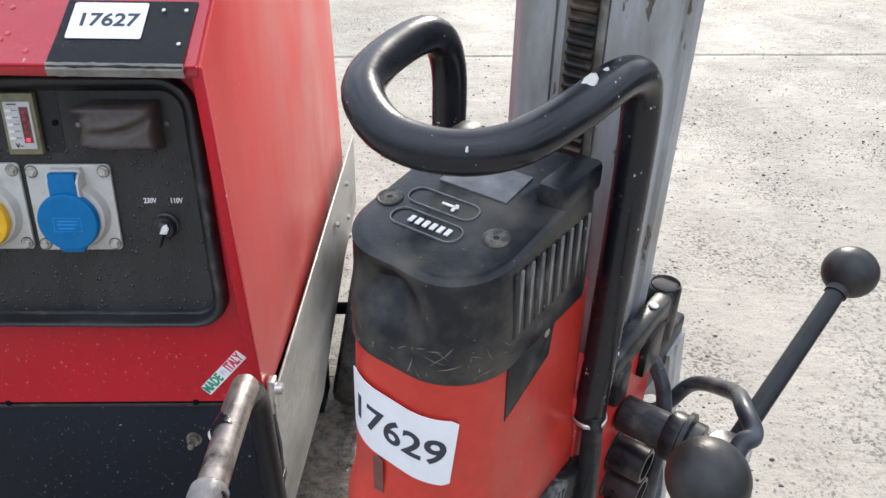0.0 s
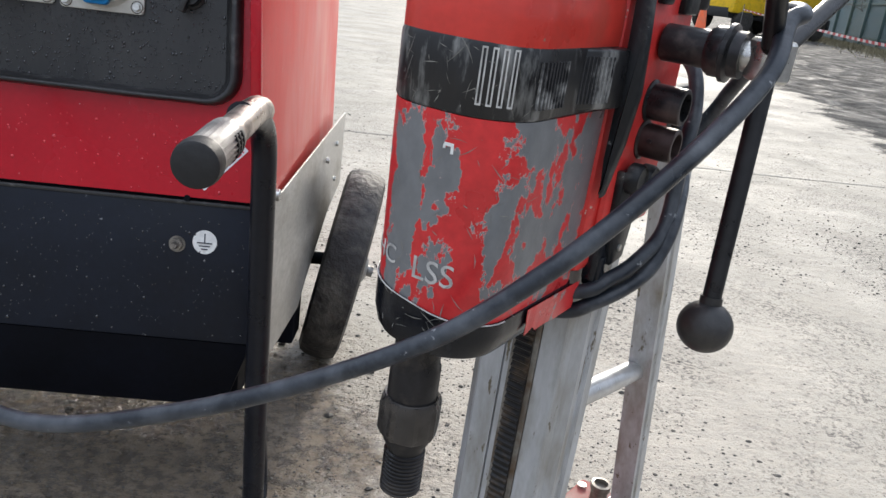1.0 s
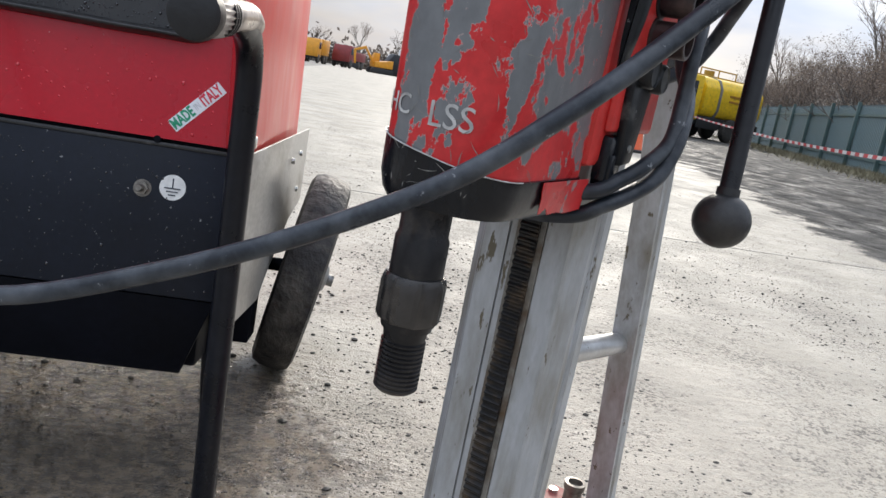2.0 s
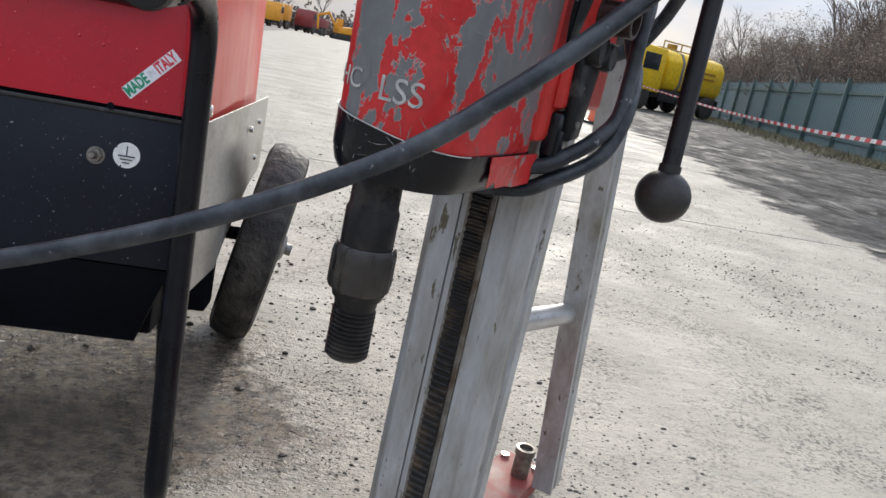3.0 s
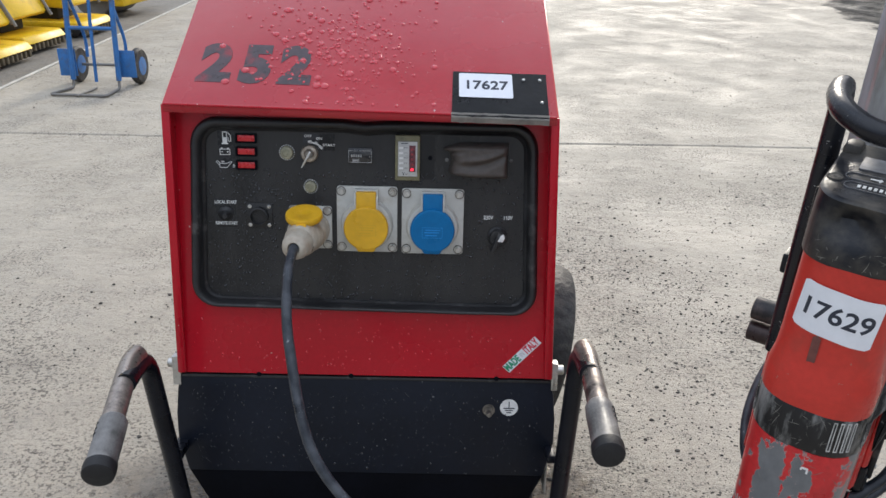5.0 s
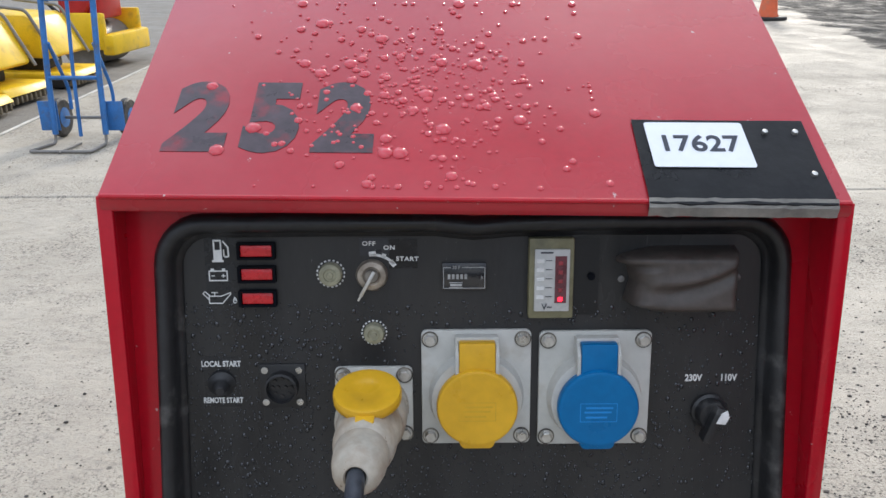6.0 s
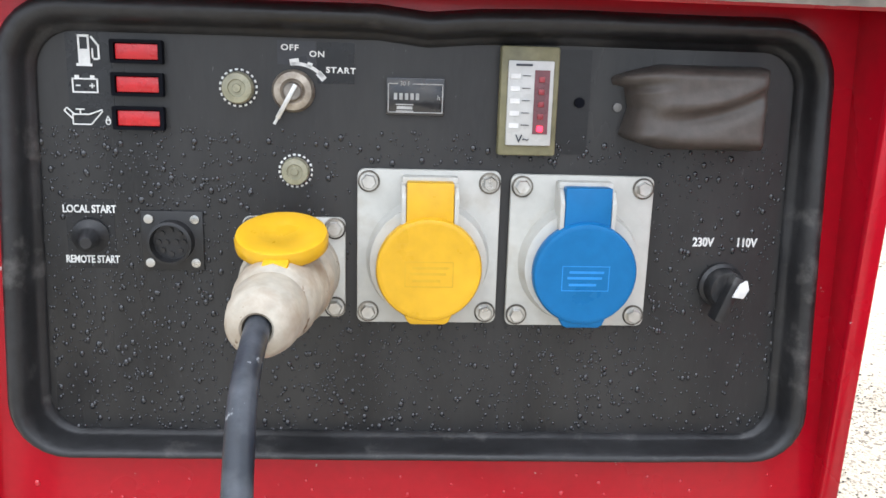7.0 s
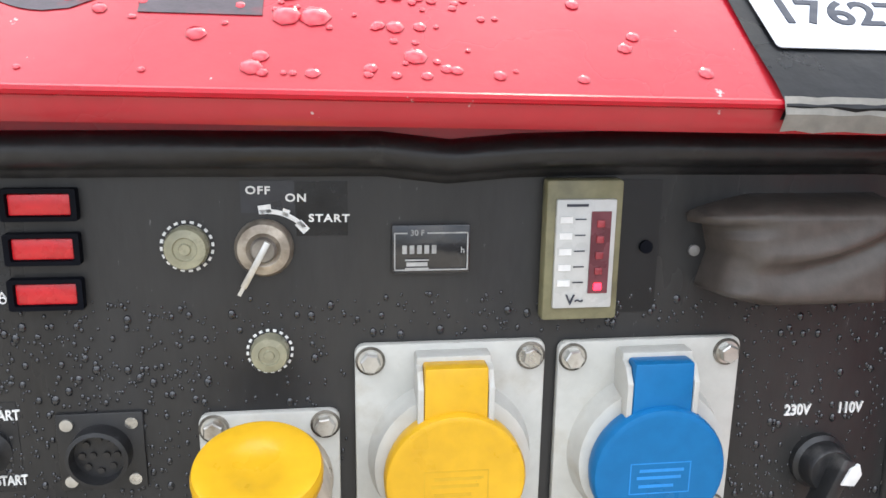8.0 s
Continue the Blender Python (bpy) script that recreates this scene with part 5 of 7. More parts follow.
# ---- core drill on its stand ----
D = pose(0.4074, -0.3650, 0.0302, 0.86, 1.81, -36.75) @ Matrix.Diagonal((1, 1, 0.9705, 1))          # x to its right, y back to the column; leans a little
stand = thing("drill_stand", "aluminium drill stand with red carriage and ball-ended feed lever", "drill stand", D, (0.0, 0.25, 0.0), group="core drill rig")
drill = thing("core_drill", "battered red and black electric core drill motor with white lot label", "core drill", D, (-0.007, 0.0, 0.303), group="core drill rig")


BODY_X = 0.0015          # the motor sits a little to the right of the spindle


def section(hw, f, b, rf, rb, z, side=6, corner=9, tilt=0.0):
    """A ring of a housing: flat back, well rounded front."""
    pts = []
    def arc(cx, cy, r, a0, a1, n):
        for i in range(n + 1):
            a = radians(a0 + (a1 - a0) * i / n)
            pts.append((cx + r * math.cos(a), cy + r * math.sin(a)))
    arc(hw - rf, f + rf, rf, 0, -90, corner)
    arc(-hw + rf, f + rf, rf, -90, -180, corner)
    arc(-hw + rb, b - rb, rb, 180, 90, 3)
    arc(hw - rb, b - rb, rb, 90, 0, 3)
    return [(x + BODY_X, y, z + tilt * x) for x, y in pts]


def loft(rings, cap=True):
    g = skin(rings)
    if cap:
        vs = list(g.verts)
        n = len(rings[0])
        g.faces.new(vs[:n][::-1])
        g.faces.new(vs[-n:])
    return g


gear = part("gear_housing", loft([section(0.0425, -0.0203, 0.1110, 0.0348, 0.0120, 0.4320), section(0.0430, -0.0207, 0.1110, 0.0348, 0.0120, 0.4360), section(0.0448, -0.0218, 0.1110, 0.0357, 0.0120, 0.5720)]), CHIPPED, drill, "red gear housing chipped down to grey metal")
skirt = loft([section(0.0384, -0.0167, 0.1090, 0.0311, 0.0120, 0.4230), section(0.0416, -0.0196, 0.1100, 0.0339, 0.0120, 0.4280), section(0.0439, -0.0214, 0.1115, 0.0352, 0.0120, 0.4380), section(0.0443, -0.0218, 0.1115, 0.0357, 0.0120, 0.4545, tilt=-0.16), section(0.0425, -0.0200, 0.1100, 0.0339, 0.0120, 0.4550, tilt=-0.16)])
part("skirt", skirt, SKIRT, drill, "scuffed black lower rim")
lip = section(0.0447, -0.0222, 0.1115, 0.0360, 0.0120, 0.4548, tilt=-0.16)
back = max(range(len(lip)), key=lambda i: lip[i][1])
lip = [p for p in lip[back:] + lip[:back] if p[1] < 0.036]
part("paint_edge", pipe([Vector(p) for p in lip], 0.0004, 6), SCRATCH, drill, "pale broken paint edge")
part("band", loft([section(0.0447, -0.0218, 0.1113, 0.0357, 0.0120, 0.5725), section(0.0456, -0.0225, 0.1115, 0.0366, 0.0120, 0.5740), section(0.0458, -0.0226, 0.1115, 0.0366, 0.0120, 0.6100), section(0.0448, -0.0218, 0.1113, 0.0357, 0.0120, 0.6125)]), BAND_BLACK, drill, "black slotted band rubbed grey")


def skin_point(hw, f, rf, s):
    """A point and outward angle on a section's front, s metres round from the middle (plus: to the right)."""
    straight = hw - rf
    if abs(s) <= straight:
        return s, f, 0.0
    a = (abs(s) - straight) / rf
    sg = 1 if s > 0 else -1
    if a <= math.pi / 2:
        return sg * (straight + rf * math.sin(a)), f + rf - rf * math.cos(a), sg * a
    return sg * hw, f + rf + (a - math.pi / 2) * rf, sg * math.pi / 2


def wrapped(bm, hw, f, rf, s0, z0, lift=0.0):
    """Lays a flat xy drawing round the housing's front; its z becomes height over the surface."""
    x = -0.04
    while x < 0.04 and len(bm.faces) > 60:
        bmesh.ops.bisect_plane(bm, geom=bm.verts[:] + bm.edges[:] + bm.faces[:], plane_co=(x, 0, 0), plane_no=(1, 0, 0))
        x += 0.0025
    for v in bm.verts:
        x, y, a = skin_point(hw, f, rf, s0 + v.co.x)
        d = lift + v.co.z
        v.co = Vector((x + BODY_X + math.sin(a) * d, y - math.cos(a) * d, z0 + v.co.y))
    return bm


def plate(x0, x1, y0, y1, z0, z1, r=0.001, nx=14):
    """A flat drawing plate cut into strips so that it can be wrapped."""
    g = bmesh.new()
    xs = [x0 + (x1 - x0) * i / nx for i in range(nx + 1)]
    cols = []
    for i, x in enumerate(xs):
        c = r if i in (0, nx) else 0
        cols.append([g.verts.new(p) for p in ((x, y0 + c, z0), (x, y1 - c, z0), (x, y1 - c, z1), (x, y0 + c, z1))])
    for a, b in zip(cols, cols[1:]):
        for j in range(4):
            g.faces.new((a[j], a[(j + 1) % 4], b[(j + 1) % 4], b[j]))
    g.faces.new(cols[0])
    g.faces.new(cols[-1][::-1])
    return g


def slot_frame(w, h):
    return joined(plate(-w, -w + 0.0008, -h, h, 0, 0.0006, 0, 1), plate(w - 0.0008, w, -h, h, 0, 0.0006, 0, 1), plate(-w, w, h - 0.001, h, 0, 0.0006, 0, 2), plate(-w, w, -h, -h + 0.001, 0, 0.0006, 0, 2))


for i in range(4):
    part("slot", wrapped(slot_frame(0.0015, 0.0155), 0.0458, -0.0226, 0.0366, 0.0245 + 0.0056 * i, 0.5950), SCRATCH, drill)
for i in range(9):
    for s in (1, -1):
        part("fin", wrapped(plate(-0.0006, 0.0006, -0.013, 0.013, 0, 0.0012, 0, 1), 0.0458, -0.0226, 0.0366, s * (0.056 + 0.0035 * i) + 0.002, 0.592), BAND_RIB, drill)
up = [section(0.0452, -0.0216, 0.1112, 0.0357, 0.0120, 0.6120), section(0.0456, -0.0209, 0.1112, 0.0355, 0.0120, 0.6240), section(0.0450, -0.0195, 0.1110, 0.0348, 0.0120, 0.6360), section(0.0426, -0.0171, 0.1110, 0.0340, 0.0120, 0.6470), section(0.0419, -0.0153, 0.1110, 0.0335, 0.0120, 0.6580), section(0.0414, -0.0140, 0.1110, 0.0329, 0.0120, 0.6700), section(0.0403, -0.0117, 0.1110, 0.0320, 0.0120, 0.7440)]
part("upper_housing", loft(up), ORANGE_RED, drill, "orange-red upper motor housing")
cap = [section(0.0423, -0.0115, 0.1000, 0.0332, 0.0120, 0.7435), section(0.0430, -0.0121, 0.1010, 0.0338, 0.0120, 0.7450), section(0.0427, -0.0118, 0.1010, 0.0335, 0.0120, 0.7600), section(0.0424, -0.0114, 0.1010, 0.0331, 0.0120, 0.7750), section(0.0420, -0.0106, 0.1010, 0.0327, 0.0120, 0.7870), section(0.0416, -0.0098, 0.1008, 0.0323, 0.0120, 0.7935)]
cap.insert(3, section(0.0426, -0.0116, 0.1010, 0.0333, 0.0120, 0.7675))
cap.insert(5, section(0.0422, -0.0110, 0.1010, 0.0329, 0.0120, 0.7812))
for hw, f, d in ((0.0412, -0.0088, 0.7983), (0.0398, -0.0064, 0.7998), (0.0384, -0.0046, 0.8005)):
    cap.append([(x, y, d + 0.15 * y) for x, y, z in section(hw, f, 0.1000, 0.0300, 0.0110, 0.0)])


def finer(ring_, n=3):
    """The same ring with every side cut into n."""
    return [tuple(a + (b - a) * i / n for a, b in zip(p, q)) for p, q in zip(ring_, ring_[1:] + ring_[:1]) for i in range(n)]


def scooped(x, y, z):
    """The cap's front is hollowed where a thumb would go."""
    if y < 0.014 and z > 0.749:
        y += 0.0165 * math.exp(-((x + 0.007) / 0.0175) ** 2) * math.exp(-((z - 0.780) / 0.0125) ** 2)
    return x, y, z


cap = [[scooped(*p) for p in finer(ring_)] for ring_ in cap]
TOP = Matrix.Translation((0, 0, 0.8005)) @ Matrix.Rotation(math.atan(0.15), 4, "X")          # the cap's gently sloping top
capo = part("cap", loft(cap), DRILL_DUSTY, drill, "dusty scuffed black end cap")
for x in (-0.0320, 0.0275):
    part("screw_hole", lathe([(0.0066, 0.0002), (0.0060, 0.0009), (0.0053, 0.0007), (0.0048, 0.0002), (0.0014, 0.0003)], 24, TOP @ Matrix.Translation((x, 0.0290, 0.0)), closed=False), DARK_RING, capo, "dusty sunken screw hole")
for x, y, w in ((-0.0045, 0.0208, 0.0190), (-0.0070, 0.0375, 0.0192)):
    o, q = round_rect(x - w, x + w, y - 0.0062, y + 0.0062, 0.0060, 6), round_rect(x - w + 0.0006, x + w - 0.0006, y - 0.0056, y + 0.0056, 0.0054, 6)
    bd = skin([[(a, b, -0.0004) for a, b in o], [(a, b, 0.0008) for a, b in o], [(a, b, 0.0008) for a, b in q], [(a, b, -0.0004) for a, b in q]])
    bd.transform(TOP)
    part("badge_outline", bd, BADGE, capo)
for i in range(6):
    bd = box(-0.0135 + 0.0040 * i, -0.0112 + 0.0040 * i, 0.0186, 0.0230, 0.0002, 0.0009)
    bd.transform(TOP)
    part("badge_mark", bd, INK_WHITE, capo)
bd = joined(box(-0.0075, 0.0015, 0.0368, 0.0382, 0.0002, 0.0009), box(-0.0010, 0.0006, 0.0345, 0.0395, 0.0002, 0.0009))
bd.transform(TOP)
part("badge_mark", bd, INK_WHITE, capo)
for x0, x1, y0 in ((0.027, 0.0425, 0.060), (-0.0395, -0.025, 0.078)):
    part("cap_ridge", box(x0, x1, y0, 0.101, 0.803, 0.8200, 0.004), DRILL_DUSTY, capo)
bd = box(-0.020, 0.018, 0.052, 0.076, -0.0002, 0.0010, 0.0003)
bd.transform(TOP)
part("rating_plate", bd, BADGE, capo, "scratched rating plate")
for i in range(8):
    part("vent_slot", box(0.0426, 0.0446, 0.020 + 0.0088 * i, 0.0232 + 0.0088 * i, 0.7600, 0.7960, 0.0012), DRILL_BLACK if i % 9 else HOLE, capo)
    part("vent_gap", box(0.0424, 0.0442, 0.0246 + 0.0088 * i, 0.0274 + 0.0088 * i, 0.7600, 0.7960, 0.001), GRIP, capo)
    part("vent_slot", box(-0.0420, -0.0390, 0.020 + 0.0088 * i, 0.0232 + 0.0088 * i, 0.7600, 0.7960, 0.0012), DRILL_BLACK, capo)
part("side_plate", prism([(0.022, 0.706), (0.062, 0.722), (0.066, 0.752), (0.022, 0.752)], "x", 0.0408, 0.0428, 0.0004), DRILL_BLACK, drill, "black plate on the motor's flank")
part("rivet", rod((0.042, 0.056, 0.741), (0.0436, 0.056, 0.741), 0.0026, 10), ZINC, drill)
def turned(b):
    b.transform(Matrix.Rotation(radians(-5), 4, "Z"))
    return b


lab = part("label", wrapped(turned(plate(-0.0320, 0.0320, -0.0221, 0.0221, 0.0002, 0.0006, 0.002, 18)), 0.0409, -0.0130, 0.0326, 0.0006, 0.7031, 0.0006), PAPER, drill, "white label printed 17629")
b = lettering("17629", 0.0158, 0.0001, bold=0.0004)
bmesh.ops.triangulate(b, faces=b.faces[:])
part("lettering", wrapped(turned(b), 0.0409, -0.0130, 0.0326, 0.0006, 0.7026, 0.0013), INK_DARK, lab, smooth=0)
part("groove", wrapped(joined(plate(-0.0032, 0.0032, -0.026, 0.022, 0, 0.0005, 0.002, 2), plate(-0.0044, 0.0044, -0.029, -0.024, 0, 0.0009, 0.001, 2)), 0.0416, -0.0147, 0.0332, -0.008, 0.6600, 0.0004), shader("dirty_groove", (0.16, 0.055, 0.045), 0.6, vary=0.3, scale=60, second=(0.07, 0.06, 0.05), amount=0.4, second_scale=60), drill, "dirty moulded groove")
for words, s, z, h in (("N H C", -0.0330, 0.4790, 0.0115), ("L S S", 0.0110, 0.4770, 0.0140)):
    b = lettering(words, h, 0.0001, tight=0.72)
    bmesh.ops.triangulate(b, faces=b.faces[:])
    part("scratched_writing", wrapped(b, 0.0435, -0.0210, 0.0351, s, z, 0.0006), SCRATCH, drill, "letters scratched through the paint", smooth=0)
part("chip_mark", wrapped(joined(plate(-0.0030, 0.0026, 0.0012, 0.0030, 0, 0.0006, 0, 2), plate(0.0012, 0.0028, -0.0028, 0.0014, 0, 0.0006, 0, 1), plate(-0.0036, -0.0022, -0.0004, 0.0018, 0, 0.0006, 0, 1)), 0.0445, -0.0215, 0.0355, 0.012, 0.553, 0.0004), INK_WHITE, drill)


tip = plate(0.0, 0.074, -0.0285, -0.0070, 0.0, 0.0004, 0.0, 60)
ragged = [(0.0, -0.0130), (0.004, -0.0270), (0.007, -0.0278), (0.013, -0.0236), (0.020, -0.0290), (0.034, -0.0282), (0.048, -0.0300), (0.0745, -0.0290)]
for v in tip.verts:
    if v.co.y < -0.01:
        v.co.y = next(a[1] + (b[1] - a[1]) * (v.co.x - a[0]) / (b[0] - a[0]) for a, b in zip(ragged, ragged[1:]) if v.co.x <= b[0]) + 0.0006 * math.sin(v.co.x * 2100)
tip = wrapped(tip, 0.0443, -0.0218, 0.0357, 0.0915, 0.454, 0.0012)
for v in tip.verts:          # follows the rim as it draws in below
    d = max(0.0, 0.438 - v.co.z) / 0.015
    v.co.x -= 0.0030 * d ** 1.6
    v.co.y += 0.0030 * d ** 1.6 if v.co.y < 0.03 else 0.0
part("red_tip", tip, CHIPPED, gear, "ragged red paint tip running down over the rim", smooth=30)


def scuffs(name, count, seed, hw, f, rf, z0, z1, spread, length, parent):
    """Fine pale scratches joined in one mesh, lying on a housing."""
    rnd = random.Random(seed)
    vs, fs = [], []
    for _ in range(count):
        s, z = rnd.uniform(-spread, spread), rnd.uniform(z0, z1)
        a, ln, w = rnd.uniform(0, math.pi), length * rnd.uniform(0.3, 1.0) ** 2, rnd.uniform(0.00012, 0.00035)
        o = len(vs)
        bow = rnd.uniform(-0.25, 0.25)
        for i in range(5):
            t = (i / 4 - 0.5) * ln
            b = bow * (0.25 - (i / 4 - 0.5) ** 2) * ln
            for e in (-w, w):
                e *= 1 - abs(i - 2) / 2.4
                x, y, g = skin_point(hw, f, rf, s + t * math.cos(a) - (b + e) * math.sin(a))
                vs.append((x + BODY_X + math.sin(g) * 0.0004, y - math.cos(g) * 0.0004, z + t * math.sin(a) + (b + e) * math.cos(a)))
        for i in range(4):
            fs.append((o + 2 * i, o + 2 * i + 1, o + 2 * i + 3, o + 2 * i + 2))
    g = bmesh.new()
    data = bpy.data.meshes.new("tmp")
    data.from_pydata(vs, [], fs)
    g.from_mesh(data)
    bpy.data.meshes.remove(data)
    part(name, g, SCUFF, parent, "fine pale scratches", smooth=0, kind="stuff")


scuffs("scratching", 50, 21, 0.0430, -0.0121, 0.0338, 0.747, 0.764, 0.060, 0.012, capo)
scuffs("scratching", 60, 22, 0.0458, -0.0226, 0.0366, 0.576, 0.609, 0.075, 0.016, drill)
scuffs("scratching", 90, 23, 0.0440, -0.0214, 0.0353, 0.450, 0.568, 0.075, 0.018, drill)
scuffs("scratching", 24, 24, 0.0445, -0.0220, 0.0358, 0.434, 0.452, 0.040, 0.012, drill)

# spindle
sx_ = -0.003
part("spindle", lathe([(0.0155, 0.345), (0.0163, 0.349), (0.0163, 0.402), (0.0150, 0.405), (0.0150, 0.426)], 28, Matrix.Translation((sx_, 0, 0))), SPINDLE, drill, "oily black drill spindle")
part("spindle_nut", joined(lathe([(0.0185, 0.350), (0.0203, 0.354), (0.0203, 0.374), (0.0190, 0.379)], 8, Matrix.Translation((sx_, 0, 0))), lathe([(0.0188, 0.3515), (0.0193, 0.356), (0.0193, 0.376), (0.0178, 0.380)], 32, Matrix.Translation((sx_, 0, 0)))), NUT, drill, "worn steel spindle nut")
prof = [(0.0112, 0.3030), (0.0128, 0.3045)]
z = 0.3055
while z < 0.338:
    prof += [(0.0138, z), (0.0138, z + 0.0009), (0.0126, z + 0.0017), (0.0126, z + 0.0023)]
    z += 0.0030
prof += [(0.0132, 0.340), (0.0145, 0.352)]
part("thread", lathe(prof, 28, Matrix.Translation((sx_, 0, 0))), SPINDLE, drill, "threaded spindle end", smooth=30)

# bent tube guard that hoops over the motor
hoop = smooth_line([(-0.055, 0.106, 0.585), (-0.055, 0.106, 0.70), (-0.0545, 0.107, 0.80), (-0.054, 0.104, 0.846), (-0.0525, 0.086, 0.866), (-0.0475, 0.046, 0.866), (-0.035, 0.016, 0.862), (-0.010, 0.002, 0.855), (0.018, 0.004, 0.854), (0.038, 0.020, 0.857), (0.048, 0.050, 0.864), (0.0510, 0.085, 0.868), (0.0515, 0.106, 0.859), (0.0515, 0.112, 0.834), (0.0515, 0.113, 0.79), (0.0515, 0.111, 0.70), (0.0515, 0.108, 0.642)], 7)
part("guard_hoop", pipe(hoop, 0.0094, 18), shader("chipped_black_tube", (0.008, 0.009, 0.013), 0.26, vary=0.25, scale=30, bump=0.08, speck=(0.60, 0.58, 0.56), speck_amount=0.10, speck_scale=120), drill, "thick bent black tube guard with chipped paint")
for x, y, z, w in ((0.0490, 0.056, 0.8742, 0.0046), (0.0500, 0.068, 0.8756, 0.0022), (0.0420, 0.026, 0.8660, 0.0026), (-0.0300, 0.0035, 0.8640, 0.0024)):
    part("chip", lathe([(w, -0.0006), (w * 0.92, 0.0003), (w * 0.4, 0.0007), (0.0005, 0.0008)], 9, Matrix.Translation((x, y, z)) @ Matrix.Rotation(radians(32), 4, "X") @ Matrix.Diagonal((0.7, 1.3, 1, 1))), TAPE_EDGE, drill)
part("tie", lathe([(0.0100, 0), (0.0108, 0.0006), (0.0108, 0.0028), (0.0100, 0.0034)], 24, Matrix.Translation((0.0515, 0.1083, 0.644)), closed=False), ZINC, drill)
part("tube_tail", pipe(smooth_line([(-0.0515, 0.108, 0.646), (-0.0510, 0.104, 0.56), (-0.0495, 0.101, 0.50), (-0.0475, 0.098, 0.475)], 6), 0.0056, 12), DRILL_BLACK, drill)
tail = prism([(0.0510, 0.652), (0.0610, 0.652), (0.0635, 0.620), (0.0655, 0.585), (0.0620, 0.552), (0.0555, 0.516), (0.0535, 0.512), (0.0515, 0.540), (0.0520, 0.600)], "y", 0.0990, 0.1090, 0.0022)
part("tube_tail", tail, DRILL_BLACK, drill, "flat tapering black tail of the guard")
flank = part("band_flank", prism([(0.036, 0.046), (0.0462, 0.050), (0.0555, 0.090), (0.0560, 0.106), (0.036, 0.110)], "z", 0.5745, 0.6115, 0.002), BAND_BLACK, drill, "ribbed black flank of the band")
for i in range(9):
    k = 0.10 + 0.085 * i
    x, y = 0.0462 + 0.0093 * k, 0.050 + 0.040 * k
    part("fin", box(x - 0.0010, x + 0.0008, y - 0.0006, y + 0.0006, 0.579, 0.607), BAND_RIB, flank)

# column with rack
half = [(0.0, 0.1500), (0.0145, 0.1500), (0.0145, 0.1540), (0.0165, 0.1540), (0.0165, 0.1500), (0.0370, 0.1500), (0.0385, 0.1512), (0.0420, 0.1600), (0.0435, 0.1612), (0.0470, 0.1660), (0.0500, 0.1690), (0.0505, 0.1780), (0.0475, 0.1800), (0.0475, 0.1990), (0.0505, 0.2010), (0.0505, 0.2230), (0.0440, 0.2360), (0.0, 0.2400)]
outline = [(0.93 * x - 0.003, 0.15 + (y - 0.15) * 0.62) for x, y in half + [(-x, y) for x, y in half[-2:0:-1]]]
part("column", prism(outline, "z", 0.03, 1.16), ALU, stand, "tall dull aluminium column", smooth=25)
part("rack_channel", box(-0.0115, 0.0118, 0.1488, 0.1505, 0.05, 1.15), RUSTY, stand, "rust-stained rack channel")
saw = [(0.1500, 0.06)]
z = 0.06
while z < 1.14:
    saw += [(0.1470, z + 0.0006), (0.1450, z + 0.0022), (0.1450, z + 0.0034), (0.1470, z + 0.0050)]
    z += 0.0062
saw.append((0.1500, z))
g = bmesh.new()
lo, hi = [g.verts.new((-0.0080, y, z)) for y, z in saw], [g.verts.new((0.0072, y, z)) for y, z in saw]
for i in range(len(saw) - 1):
    g.faces.new((lo[i], lo[i + 1], hi[i + 1], hi[i]))
for rowv in (lo, hi):
    base = [g.verts.new((rowv[0].co.x, 0.150, v.co.z)) for v in rowv]
    for i in range(len(saw) - 1):
        g.faces.new((rowv[i], rowv[i + 1], base[i + 1], base[i]))
bmesh.ops.remove_doubles(g, verts=g.verts[:], dist=0.00001)
part("rack", g, RACK, stand, "greasy toothed steel rack", smooth=15)
part("column_cap", prism([(x * 1.04, (y - 0.195) * 1.05 + 0.195) for x, y in outline], "z", 1.16, 1.175, 0.002), DRILL_BLACK, stand)

# carriage
carriage = part("carriage", joined(box(-0.049, 0.049, 0.101, 0.143, 0.455, 0.662, 0.006), box(-0.0560, 0.0500, 0.116, 0.140, 0.50, 0.655, 0.006)), CARRIAGE_RED, stand, "chipped red cast carriage")
part("cheek", box(0.0465, 0.0545, 0.114, 0.204, 0.480, 0.668, 0.004), CARRIAGE_RED, carriage)
part("cheek", box(-0.0625, -0.0550, 0.112, 0.200, 0.448, 0.668, 0.004), CARRIAGE_RED, carriage)
part("carriage_top", joined(box(0.0465, 0.0585, 0.118, 0.205, 0.664, 0.682, 0.003), box(-0.072, -0.0535, 0.118, 0.205, 0.664, 0.686, 0.003), box(-0.070, 0.058, 0.203, 0.222, 0.655, 0.682, 0.003), box(0.049, 0.0600, 0.128, 0.145, 0.640, 0.668, 0.002), box(0.049, 0.0600, 0.170, 0.196, 0.634, 0.668, 0.002)), DRILL_BLACK, stand, "black clamp plate round the column")
for x, y in ((0.0525, 0.128), (0.0525, 0.186), (-0.0605, 0.186)):
    part("screw", lathe([(0.0034, 0.0), (0.0034, 0.0014), (0.002, 0.002)], 12, Matrix.Translation((x, y, 0.6815 if x > 0 else 0.6855))), ZINC, stand)
